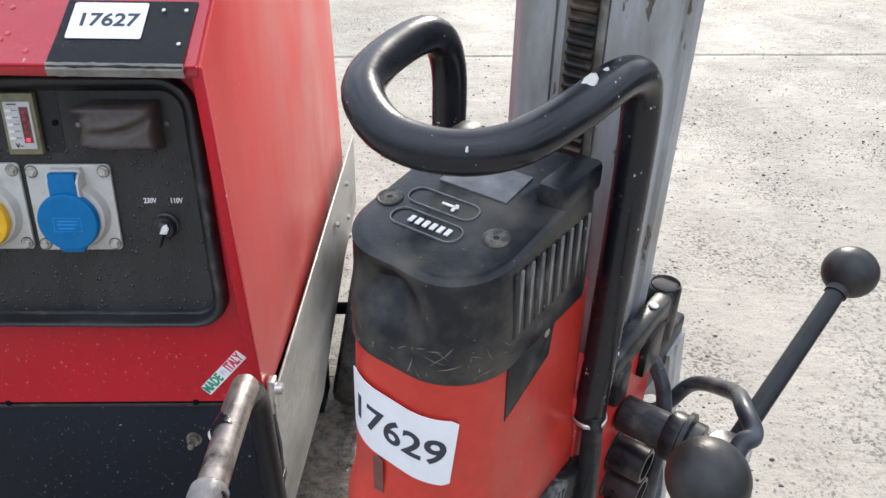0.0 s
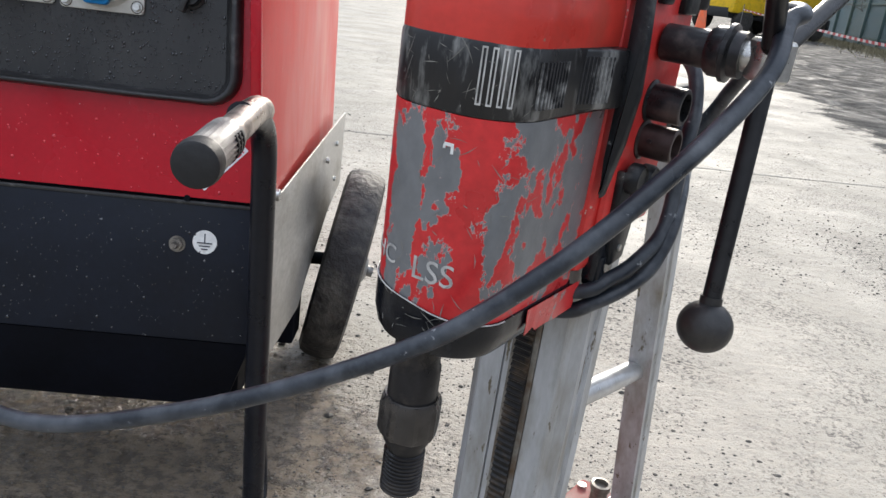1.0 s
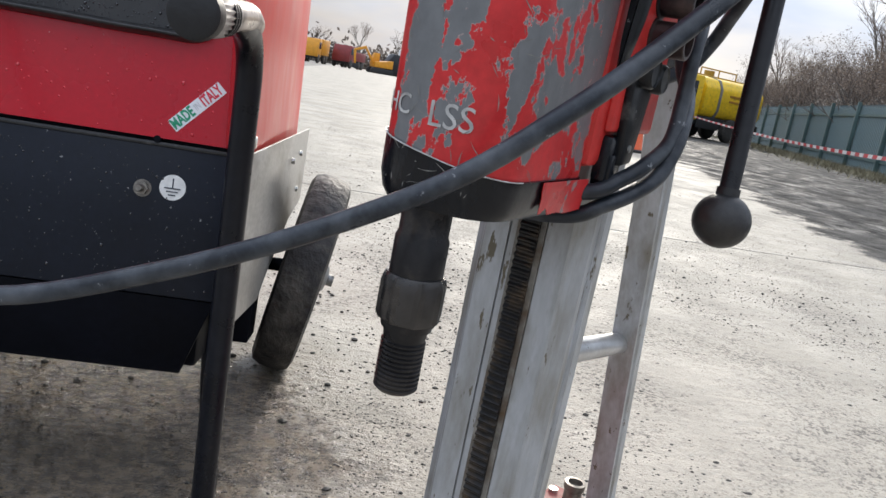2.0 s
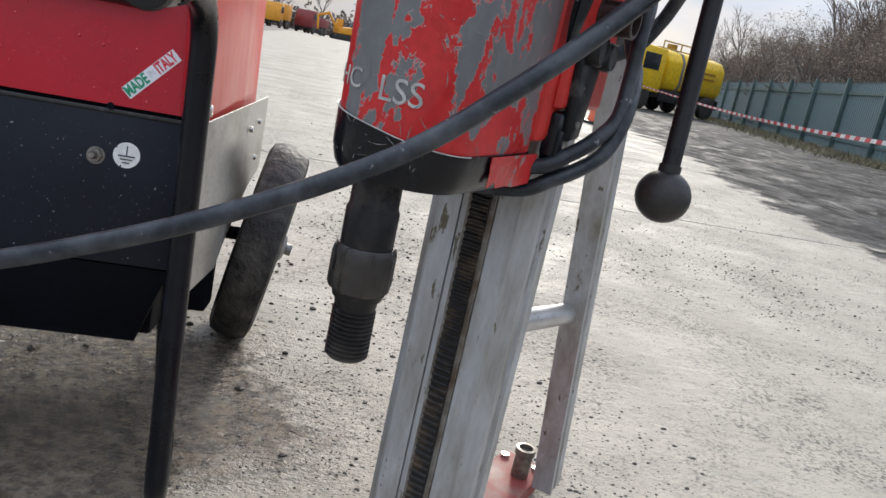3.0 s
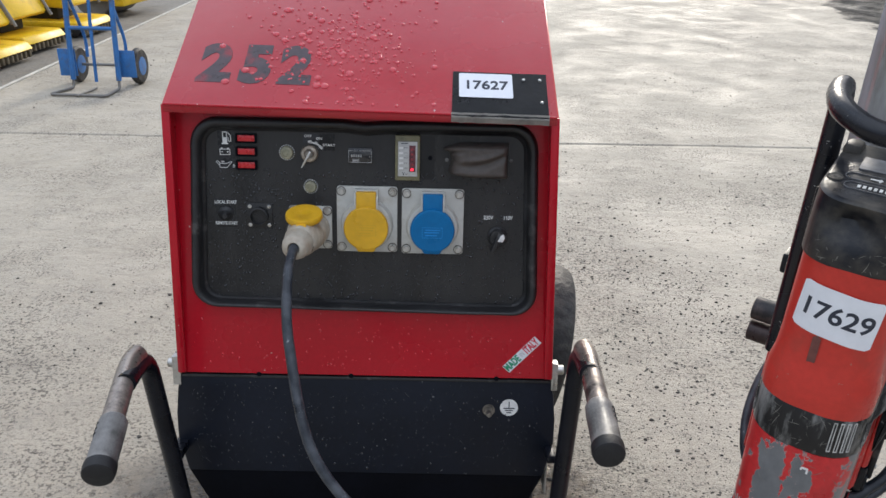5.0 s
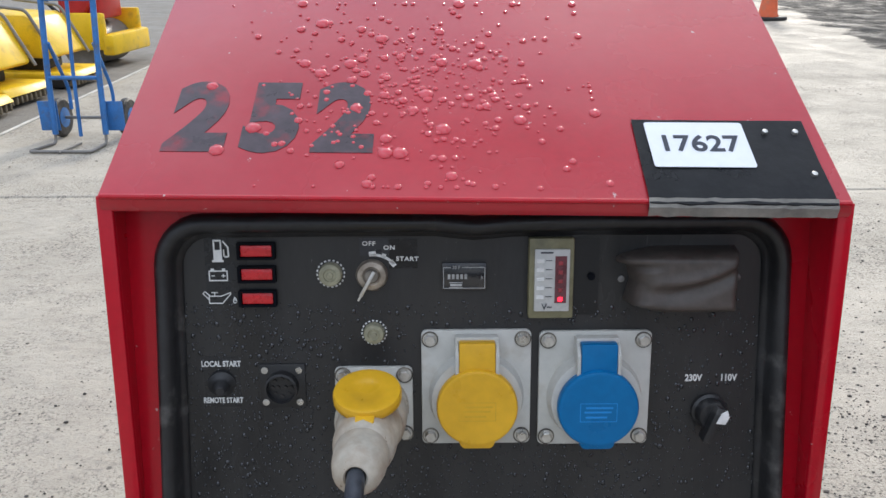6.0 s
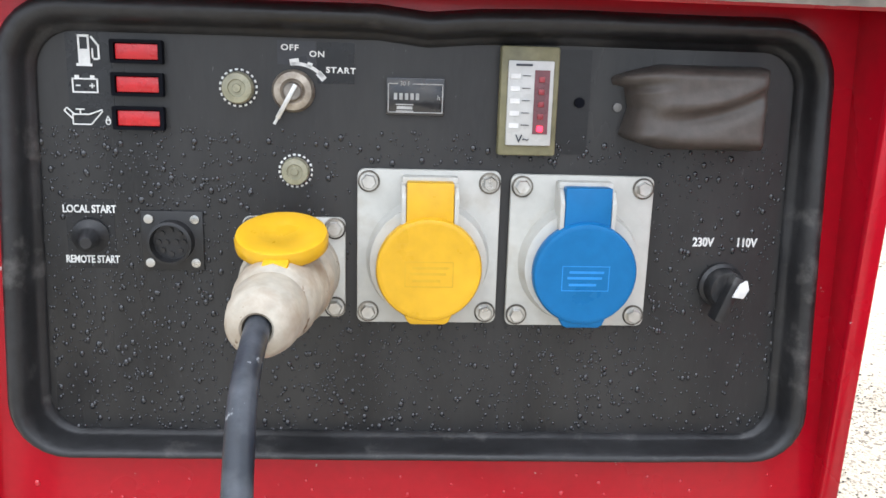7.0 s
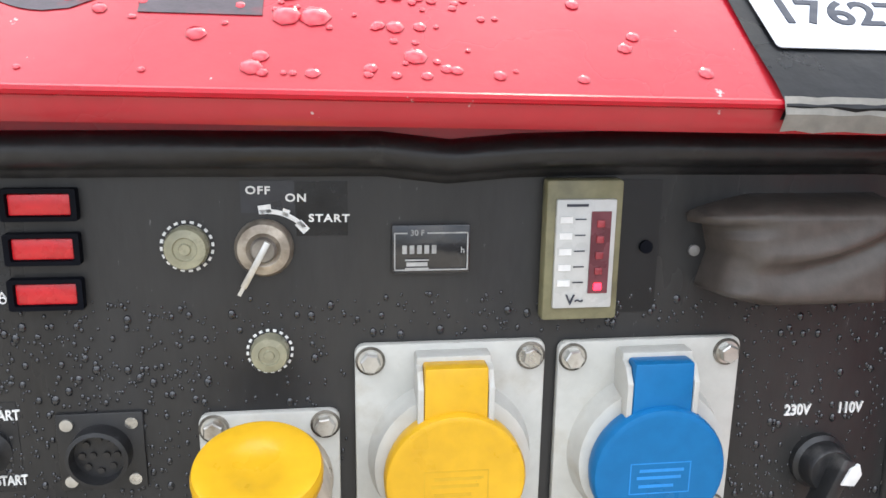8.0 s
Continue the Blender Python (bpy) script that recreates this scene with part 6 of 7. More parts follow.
part("clamp_barrel", lathe([(0.0098, 0.638), (0.0108, 0.640), (0.0108, 0.680), (0.0095, 0.683), (0.0085, 0.681), (0.001, 0.681)], 24, Matrix.Translation((0.0490, 0.214, 0))), STUB, stand, "bright-topped clamp barrel")
for sx in (1, -1):
    for z, r, mt in ((0.5754, 0.0128, STUB), (0.5480, 0.0122, shader("brown_black_tube_socket", (0.05, 0.034, 0.032), 0.34, metal=0.3, vary=0.3, scale=40))):
        z += 0.022 if sx < 0 else 0.0
        m = along((0.0515 if sx > 0 else -0.066, 0.156, z), (sx * 0.10, 0.156, z))
        t = part("tube_socket", lathe([(r + 0.002, 0.0), (r + 0.002, 0.004), (r, 0.005), (r, 0.0265), (r - 0.0008, 0.0272), (r - 0.0030, 0.0272), (r - 0.0034, 0.010), (0.001, 0.010)], 28, m), mt, stand, "open tube socket on the carriage's flank")
        px = 0.0635 if sx > 0 else -0.070
        part("pin", rod((px, 0.156 - r - 0.0008, z + 0.002), (px, 0.156 - r + 0.002, z + 0.002), 0.0018, 8), STUB, t)
# locking lever low on the flank
lever = prism([(0.122, 0.530), (0.164, 0.526), (0.162, 0.508), (0.152, 0.460), (0.131, 0.458), (0.124, 0.500)], "x", 0.0535, 0.0605, 0.002)
lever = part("lock_lever", lever, DRILL_BLACK, stand, "black locking lever with two round knobs")
for y, z, r in ((0.134, 0.524, 0.0112), (0.157, 0.521, 0.0105)):
    part("knob", lathe([(r * 0.8, 0.0), (r, 0.002), (r, 0.009), (r * 0.86, 0.011), (r * 0.80, 0.0098), (r * 0.3, 0.0094)], 24, along((0.058, y, z), (0.08, y, z))), DRILL_BLACK, lever)
part("lever_bracket", joined(box(0.045, 0.0560, 0.118, 0.146, 0.446, 0.478, 0.003), box(0.045, 0.0580, 0.121, 0.131, 0.442, 0.466, 0.002)), SKIRT, stand, "scratched black bracket")
part("screw", rod((0.0605, 0.140, 0.4708), (0.0617, 0.140, 0.4708), 0.0026, 10), ZINC, stand)
# feed shaft and three ball-ended arms
hub = Vector((0.1235, 0.153, 0.616))
part("shaft_sleeve", joined(rod((0.056, 0.153, 0.616), (0.090, 0.153, 0.616), 0.0125, 24, bevel=0.001), lathe([(0.0145, 0), (0.0165, 0.003), (0.0165, 0.010), (0.0190, 0.011), (0.0190, 0.014), (0.0150, 0.0155), (0.0150, 0.022)], 28, along((0.086, 0.153, 0.616), (0.12, 0.153, 0.616)))), STUB, stand, "black feed shaft sleeve")
part("shaft_end", rod((0.106, 0.153, 0.616), (0.122, 0.153, 0.616), 0.0098, 22, bevel=0.001), ZINC, stand, "bright shaft end")
hubp = part("lever_hub", joined(lathe([(0.0120, -0.013), (0.0138, -0.011), (0.0138, 0.011), (0.0120, 0.013)], 26, Matrix.Translation(hub))), ZINC, stand, "worn steel lever hub")
arms = [((0.1332, 0.1300, 0.4400), ROD), ((0.1360, 0.0370, 0.7180), ROD), ((0.1442, 0.3000, 0.6850), ROD)]
for tip, mt in arms:
    tip = Vector(tip)
    a = part("lever_arm", rod(hub, tip, 0.0062, 18), mt, stand, "lever rod with black ball knob")
    prof = [(0.0180 * math.sin(math.pi * i / 16) + 0.0002, -0.0180 * math.cos(math.pi * i / 16)) for i in range(17)]
    prof = [(max(r, 0.0012), z) for r, z in prof]
    part("ball_knob", lathe(prof, 32, along(tip, tip + (tip - hub))), BALL, a, "dusty black ball knob")
    d = (tip - hub).normalized()
    part("collar", rod(tip - d * 0.0215, tip - d * 0.015, 0.0074, 16), BALL, a)

# base, brace and crossbar
base_shape = [(-0.062, 0.09), (0.052, 0.09), (0.062, 0.14), (0.060, 0.26), (0.034, 0.34), (0.0125, 0.40), (0.0125, 0.52), (-0.050, 0.52), (-0.060, 0.36), (-0.070, 0.26), (-0.070, 0.14)]
part("base", joined(prism(base_shape, "z", -0.028, -0.006, 0.005), box(-0.062, 0.052, 0.128, 0.285, -0.012, 0.050, 0.008)), BASE_RED, stand, "pink-red painted cast base")
for x, y in ((0.045, 0.125), (-0.055, 0.125), (0.002, 0.500), (-0.042, 0.500)):
    part("levelling_foot", rod((x, y, (0.0015 - 0.0302 + 0.0316 * x - 0.015 * y) / 0.97), (x, y, -0.002), 0.006, 12), ZINC, stand)
part("levelling_bolt", lathe([(0.0100, -0.008), (0.0110, -0.004), (0.0110, 0.024), (0.0128, 0.026), (0.0128, 0.034), (0.0090, 0.0345), (0.0085, 0.028)], 16, Matrix.Translation((-0.009, 0.4716, 0.0))), BRASS, stand, "old brass socket bolt")
ba, bb = Vector((0.027, 0.470, 0.000)), Vector((0.027, 0.315, 0.555))
L = (bb - ba).length
prof = [(-0.0125, -0.015), (0.0125, -0.015), (0.0125, -0.010), (0.0105, -0.008), (0.0105, -0.002), (0.0125, 0.0), (0.0125, 0.015), (-0.0125, 0.015), (-0.0125, 0.0), (-0.0105, -0.002), (-0.0105, -0.008), (-0.0125, -0.010)]
b = prism(prof, "z", 0, L)
b.transform(Matrix.Translation(ba) @ Matrix.Rotation(math.atan2(0.155, 0.555), 4, "X"))
part("brace", b, ALU, stand, "slanting aluminium brace bar", smooth=25)
part("crossbar", rod((0.006, 0.195, 0.278), (0.022, 0.400, 0.250), 0.0115, 24), shader("bright_tube", (0.55, 0.55, 0.55), 0.34, metal=0.8, vary=0.12, scale=30), stand, "bright aluminium cross tube")
part("brace_head", box(0.004, 0.036, 0.20, 0.335, 0.535, 0.575, 0.004), DRILL_BLACK, stand)

# ---- power cable from plug to drill ----
plug_a, plug_b = G @ Vector((-0.0715, -0.030, -0.0325)), G @ Vector((-0.0735, -0.109, -0.0300))
cable = thing("power_cable", "grey-black rubber power cable with dirty white plug, looped over the lever", "cable", Matrix(), (0.145, -0.356, 0.339))
L = (plug_b - plug_a).length
part("plug", lathe([(0.0222, 0.0), (0.0224, 0.012), (0.0212, 0.016), (0.0206, 0.036), (0.0192, 0.044), (0.0172, 0.048), (0.0178, 0.050), (0.0168, L - 0.014), (0.0150, L - 0.005), (0.0126, L - 0.001), (0.0092, L + 0.0014), (0.0074, L + 0.0022), (0.0064, L + 0.0012), (0.0060, L - 0.004)], 32, along(plug_a, plug_b)), PLUG, cable, "dirty white industrial plug")
run = [plug_b.lerp(plug_a, 0.2), plug_b, (-0.072, -0.165, 0.618), (-0.062, -0.226, 0.570), (-0.029, -0.290, 0.473), (0.050, -0.322, 0.392), (0.145, -0.358, 0.346), (0.272, -0.398, 0.386), (0.400, -0.424, 0.452), (0.470, -0.432, 0.508), (0.531, -0.418, 0.565), (0.585, -0.385, 0.618), (0.606, -0.350, 0.648)]
def dloc(x, y, z):
    return D @ Vector((x, y, z))
run += [dloc(0.1350, 0.152, 0.6460), dloc(0.1240, 0.170, 0.6460), dloc(0.1140, 0.196, 0.6320), dloc(0.0965, 0.226, 0.606), dloc(0.079, 0.252, 0.580), dloc(0.066, 0.266, 0.558), dloc(0.052, 0.258, 0.534), dloc(0.024, 0.242, 0.518), dloc(-0.024, 0.232, 0.512), dloc(-0.062, 0.210, 0.505), dloc(-0.072, 0.180, 0.480), dloc(-0.068, 0.145, 0.440), dloc(-0.046, 0.118, 0.418), dloc(0.0, 0.112, 0.413),
        dloc(0.040, 0.118, 0.419), dloc(0.057, 0.126, 0.430), dloc(0.069, 0.142, 0.440), dloc(0.078, 0.157, 0.452), dloc(0.081, 0.168, 0.465), dloc(0.082, 0.180, 0.485), dloc(0.074, 0.206, 0.512), dloc(0.060, 0.222, 0.536), dloc(0.052, 0.224, 0.570)]
part("lead", pipe(smooth_line(run, 8), 0.0057, 12), CABLE, cable, "scuffed rubber lead")
wrap = [dloc(0.030, 0.236, 0.612), dloc(0.058, 0.220, 0.596), dloc(0.071, 0.204, 0.568), dloc(0.075, 0.188, 0.540), dloc(0.076, 0.186, 0.510), dloc(0.078, 0.173, 0.480), dloc(0.072, 0.146, 0.461), dloc(0.062, 0.131, 0.449), dloc(0.048, 0.117, 0.438), dloc(0.0, 0.110, 0.430), dloc(-0.044, 0.114, 0.434), dloc(-0.068, 0.136, 0.455), dloc(-0.072, 0.170, 0.500), dloc(-0.060, 0.208, 0.522), dloc(0.0, 0.228, 0.524)]
part("lead_wrap", pipe(smooth_line(wrap, 8), 0.0055, 12), CABLE, cable, "second turn of the lead round the carriage")

# ---- the yard beyond ----
YELLOW_PAINT = shader("yellow_machine_paint", (0.78, 0.50, 0.016), 0.4, vary=0.12, scale=6, bump=0.05, second=(0.30, 0.19, 0.05), amount=0.16, second_scale=9, edge=0.14)
BLACK_IRON = shader("black_iron", (0.02, 0.02, 0.021), 0.6, vary=0.3, scale=8)
TRUCK_BLUE = shader("blue_trolley_paint", (0.035, 0.16, 0.42), 0.42, vary=0.2, scale=12, second=(0.10, 0.10, 0.11), amount=0.2, second_scale=18, edge=0.12)
DIRT = shader("dried_mud_crust", (0.16, 0.13, 0.085), 0.9, vary=0.4, scale=20, bump=0.5)
GREY_STEEL = shader("grey_dirty_steel", (0.20, 0.19, 0.175), 0.5, metal=0.3, vary=0.2, scale=10)


def compactor(m, group="parked plate compactors"):
    c = thing("plate_compactor", "yellow plate compactor with dirty sole plate, parked in a row", "compactor", m, group=group)
    part("sole_plate", prism([(-0.40, 0.075), (-0.33, 0.012), (0.30, 0.012), (0.36, 0.075)], "x", -0.215, 0.215, 0.006), BLACK_IRON, c, "black iron sole plate caked with dirt")
    part("deck", prism([(-0.42, 0.070), (-0.38, 0.115), (0.30, 0.125), (0.36, 0.070)], "x", -0.225, 0.225, 0.012), YELLOW_PAINT, c, "yellow rounded deck")
    for i in range(9):
        part("rib", box(-0.205 + 0.048 * i, -0.185 + 0.048 * i, -0.412, -0.37, 0.022, 0.066, 0.004), DIRT, c)
    part("motor", joined(box(-0.13, 0.13, -0.18, 0.16, 0.115, 0.26, 0.02), rod((-0.16, 0.0, 0.20), (0.16, 0.0, 0.20), 0.06, 16, bevel=0.01)), BLACK_IRON, c)
    part("hood", prism([(-0.31, 0.225), (-0.28, 0.205), (0.20, 0.225), (0.24, 0.26), (0.20, 0.50), (-0.15, 0.485), (-0.185, 0.465)], "x", -0.215, 0.215, 0.016), YELLOW_PAINT, c, "large yellow hood with a sloping front panel")
    for sx in (-1, 1):
        part("edge_guard", pipe(bent([(sx * 0.222, -0.33, 0.20), (sx * 0.222, -0.17, 0.52), (sx * 0.222, 0.16, 0.56)], 0.012, 0.04), 0.011, 8), GREY_STEEL, c)
    part("push_handle", pipe(bent([(-0.17, 0.22, 0.24), (-0.17, 0.50, 0.95), (0.17, 0.50, 0.95), (0.17, 0.22, 0.24)], 0.016, 0.06), 0.014, 10), BLACK_IRON, c)
    return c


first = compactor(pose(-2.90, 3.885, 0, 0, 0, 86))
for x, y, a in ((-2.93, 4.43, 84), (-2.86, 5.09, 87), (-2.95, 3.32, 86)):
    copy_thing(first, pose(x, y, 0, 0, 0, a))


def roller(m):
    c = thing("pedestrian_roller", "yellow and red pedestrian roller with steel drum", "roller", m)
    part("drum", lathe([(0.16, -0.26), (0.17, -0.25), (0.17, 0.25), (0.16, 0.26)], 28, Matrix.Translation((0, 0, 0.17)) @ Matrix.Rotation(radians(90), 4, "Y")), GREY_STEEL, c)
    part("frame", joined(box(-0.32, -0.27, -0.24, 0.24, 0.14, 0.42, 0.015), box(0.27, 0.32, -0.24, 0.24, 0.14, 0.42, 0.015), box(-0.32, 0.32, -0.30, -0.20, 0.10, 0.26, 0.02)), YELLOW_PAINT, c)
    part("engine", joined(box(-0.20, 0.18, -0.16, 0.18, 0.36, 0.62, 0.03), rod((-0.22, 0.0, 0.5), (-0.26, 0.0, 0.5), 0.11, 18, bevel=0.01)), shader("red_engine_paint", (0.42, 0.02, 0.02), 0.4), c)
    part("tank", box(-0.26, 0.26, -0.22, 0.05, 0.60, 0.78, 0.03), YELLOW_PAINT, c)
    part("steering_handle", pipe(bent([(-0.16, 0.2, 0.4), (-0.16, 0.75, 0.98), (0.16, 0.75, 0.98), (0.16, 0.2, 0.4)], 0.016, 0.06), 0.016, 10), BLACK_IRON, c)


roller(pose(-2.80, 6.15, 0, 0, 0, 84))


def hand_truck(m):
    t = thing("hand_truck", "blue tubular sack truck with small wheels and a steel toe plate", "hand truck", m)
    for x in (-0.125, 0.125):
        part("side_rail", pipe(bent([(x, 0.03, 0.05), (x, 0.06, 0.35), (x, 0.19, 1.10), (x, 0.30, 1.20)], 0.014, 0.06), 0.014, 12), TRUCK_BLUE, t)
        part("brace_rail", pipe(bent([(x * 0.88, 0.085, 0.48), (x * 0.88, 0.21, 0.24), (x * 0.88, 0.20, 0.14)], 0.01, 0.05), 0.009, 10), TRUCK_BLUE, t)
        w = part("wheel", lathe([(0.03, -0.022), (0.088, -0.020), (0.098, -0.010), (0.098, 0.010), (0.088, 0.020), (0.03, 0.022)], 28, along((x * 1.38, 0.20, 0.098), (x * 1.38 + 1, 0.20, 0.098))), TYRE, t)
        part("rim", lathe([(0.012, -0.026), (0.05, -0.023), (0.055, 0.0), (0.05, 0.023), (0.012, 0.026)], 20, along((x * 1.38, 0.20, 0.098), (x * 1.38 + 1, 0.20, 0.098))), TRUCK_BLUE, w)
        part("wheel_guard", box(x * 1.30 - 0.048, x * 1.30 + 0.048, 0.068, 0.074, 0.06, 0.205, 0.002), TRUCK_BLUE, t)
    part("centre_rail", pipe([(0, 0.03, 0.04), (0, 0.06, 0.35), (0, 0.19, 1.10)], 0.009, 10), TRUCK_BLUE, t)
    for y, z in ((0.055, 0.32), (0.115, 0.68), (0.178, 1.04)):
        part("cross_rail", rod((-0.125, y, z), (0.125, y, z), 0.010, 10), TRUCK_BLUE, t)
    part("axle", rod((-0.18, 0.20, 0.098), (0.18, 0.20, 0.098), 0.008, 10), GREY_STEEL, t)
    part("toe_plate", joined(pipe(bent([(-0.125, 0.03, 0.05), (-0.125, 0.02, 0.008), (-0.172, -0.15, 0.008), (0.125, -0.15, 0.008), (0.125, 0.02, 0.008), (0.125, 0.03, 0.05)], 0.01, 0.02), 0.0075, 8), rod((0, 0.02, 0.008), (-0.02, -0.17, 0.008), 0.006, 8)), GREY_STEEL, t, "bare steel toe loop")


hand_truck(pose(-1.775, 3.29, 0, 0, 0, -2))


def lorry(m):
    t = thing("tanker_lorry", "yellow tanker lorry with dark chassis parked by the fence", "lorry", m)
    part("chassis", box(-3.2, 3.0, -0.95, 0.95, 0.55, 0.95, 0.05), BLACK_IRON, t)
    tank = [(-0.95, 0.95), (0.95, 0.95), (1.10, 1.25), (1.10, 2.15), (0.90, 2.50), (0.4, 2.62), (-0.4, 2.62), (-0.90, 2.50), (-1.10, 2.15), (-1.10, 1.25)]
    part("tank", prism(tank, "x", -1.1, 2.9, 0.10), YELLOW_PAINT, t, "yellow tank body")
    part("tank_band", prism([(y * 1.02, (z - 1.7) * 1.02 + 1.7) for y, z in tank], "x", -0.2, -0.05), GREY_STEEL, t)
    for z in (1.95, 1.72):
        part("lettering_bar", box(0.5, 2.2, -1.125, -1.105, z - 0.045, z + 0.045), shader("dark_sign_paint", (0.36, 0.17, 0.02), 0.5), t)
    part("walkway", joined(box(-1.0, 2.6, -0.35, 0.35, 2.62, 2.68, 0.02), *[rod((x, -0.35, 2.65), (x, -0.35, 2.95), 0.03, 8) for x in (-0.8, 0.4, 1.6)], rod((-0.8, -0.35, 2.95), (1.6, -0.35, 2.95), 0.03, 8), rod((0.2, 0, 2.6), (0.2, 0, 2.9), 0.22, 14)), shader("ochre_paint", (0.40, 0.24, 0.03), 0.5), t)
    cab = part("cab", prism([(-3.2, 0.75), (-1.35, 0.75), (-1.35, 2.55), (-2.75, 2.60), (-3.15, 1.75)], "y", -1.15, 1.15, 0.08), YELLOW_PAINT, t, "yellow cab with dark windows")
    part("side_window", box(-2.75, -1.75, -1.17, -1.14, 1.65, 2.3, 0.01), shader("dark_glass", (0.02, 0.025, 0.03), 0.08), cab)
    part("windscreen", box(-3.08, -2.98, -1.0, 1.0, 1.75, 2.4, 0.01, m=Matrix.Translation((-2.95, 0, 2.05)) @ Matrix.Rotation(radians(22), 4, "Y") @ Matrix.Translation((2.95, 0, -2.05))), shader("dark_windscreen", (0.02, 0.025, 0.03), 0.08), cab)
    for x in (-2.4, 1.0, 2.15):
        for y in (-1.0, 1.0):
            w = part("wheel", lathe([(0.25, -0.14), (0.44, -0.15), (0.5, -0.11), (0.5, 0.11), (0.44, 0.15), (0.25, 0.14)], 28, along((x, y, 0.5), (x, y + 1, 0.5))), TYRE, t)
            part("rim", lathe([(0.08, -0.13), (0.26, -0.10), (0.27, 0.0), (0.26, 0.10), (0.08, 0.13)], 20, along((x, y, 0.5), (x, y + 1, 0.5))), GREY_STEEL, w)
    part("side_guard", box(-1.2, 0.3, -1.02, -0.98, 0.45, 0.95, 0.01), BLACK_IRON, t)
    part("tail_bar", box(2.9, 3.05, -1.0, 1.0, 0.5, 0.9, 0.02), BLACK_IRON, t)


lorry(pose(12.9, 28.3, 0, 0, 0, 28) @ Matrix.Scale(0.87, 4))

# palisade fence: a run of pales with posts, seen along its length
FENCE = shader("green_fence_paint", (0.075, 0.125, 0.120), 0.5, vary=0.15, scale=3)
PALE = shader("grey_green_pale", (0.135, 0.195, 0.205), 0.55, vary=0.12, scale=3, islands=0.12)
fa, fb = Vector((11.6, 12.4, 0)), Vector((20.6, 40.5, 0))
fdir = (fb - fa).normalized()
fence = thing("palisade_fence", "grey-green steel palisade fence along the yard's edge", "fence", Matrix.Translation(fa) @ Matrix.Rotation(math.atan2(fdir.y, fdir.x), 4, "Z"))
flen = (fb - fa).length
pale = [(-0.048, 0.05), (0.048, 0.05), (0.048, 1.68), (0.022, 1.77), (0.012, 1.73), (0.0, 1.80), (-0.012, 1.73), (-0.022, 1.77), (-0.048, 1.68)]
proto = prism(pale, "y", -0.008, 0.008)
pale_mesh = bpy.data.meshes.new("pale")
proto.to_mesh(pale_mesh)
proto.free()
pale_mesh.materials.append(PALE)
k = 0
x = 0.0
while x < flen and k < 230:
    ob = new("pale", pale_mesh)
    ob.parent = fence
    ob.location = (x, 0.0, 0.0)
    x += 0.135
    k += 1
x = 0.0
while x < flen:
    part("post", box(x - 0.045, x + 0.045, 0.02, 0.12, 0.0, 1.86, 0.006), FENCE, fence)
    x += 2.75
for z in (0.35, 1.5):
    part("rail", box(0, flen, 0.010, 0.045, z - 0.03, z + 0.03), FENCE, fence)

# warning tape
tape = bmesh.new()
tape_line = smooth_line([(4.9, 4.4, 0.515), (6.2, 8.6, 0.48), (8.0, 14.5, 0.54), (10.2, 23.5, 0.78)], 120)
rows_ = []
for i, p in enumerate(tape_line):
    tw = 0.25 * math.sin(i * 0.033)
    rows_.append([tape.verts.new(p + Vector((math.sin(tw) * dz, 0, math.cos(tw) * dz))) for dz in (-0.021, 0.021)])
for i, (a, b) in enumerate(zip(rows_, rows_[1:])):
    f = tape.faces.new((a[0], b[0], b[1], a[1]))
    f.material_index = (i // 4) % 2
bmesh.ops.solidify(tape, geom=tape.faces[:], thickness=0.001)
tp = thing("barrier_tape", "red and white striped barrier tape strung on thin posts", "barrier tape", Matrix(), (4.9, 4.4, 0.0))
part("strip", tape, [shader("tape_red", (0.58, 0.05, 0.06), 0.4), shader("tape_white", (0.72, 0.70, 0.68), 0.4)], tp)
for p in (tape_line[0], tape_line[-1]):
    part("stake", rod((p.x, p.y, 0), (p.x, p.y, p.z + 0.15), 0.012, 10), GREY_STEEL, tp)

# bare winter trees and scrub behind the fence
BARK = shader("bare_winter_bark", (0.13, 0.115, 0.10), 0.8, vary=0.3, scale=5, bump=0.3)
TWIG = shader("fine_brown_twigs", (0.165, 0.125, 0.098), 0.8, vary=0.3, scale=3, islands=0.4)
LEAF = shader("dull_scrub_leaves", (0.135, 0.092, 0.060), 0.7, vary=0.3, scale=2, islands=0.6)


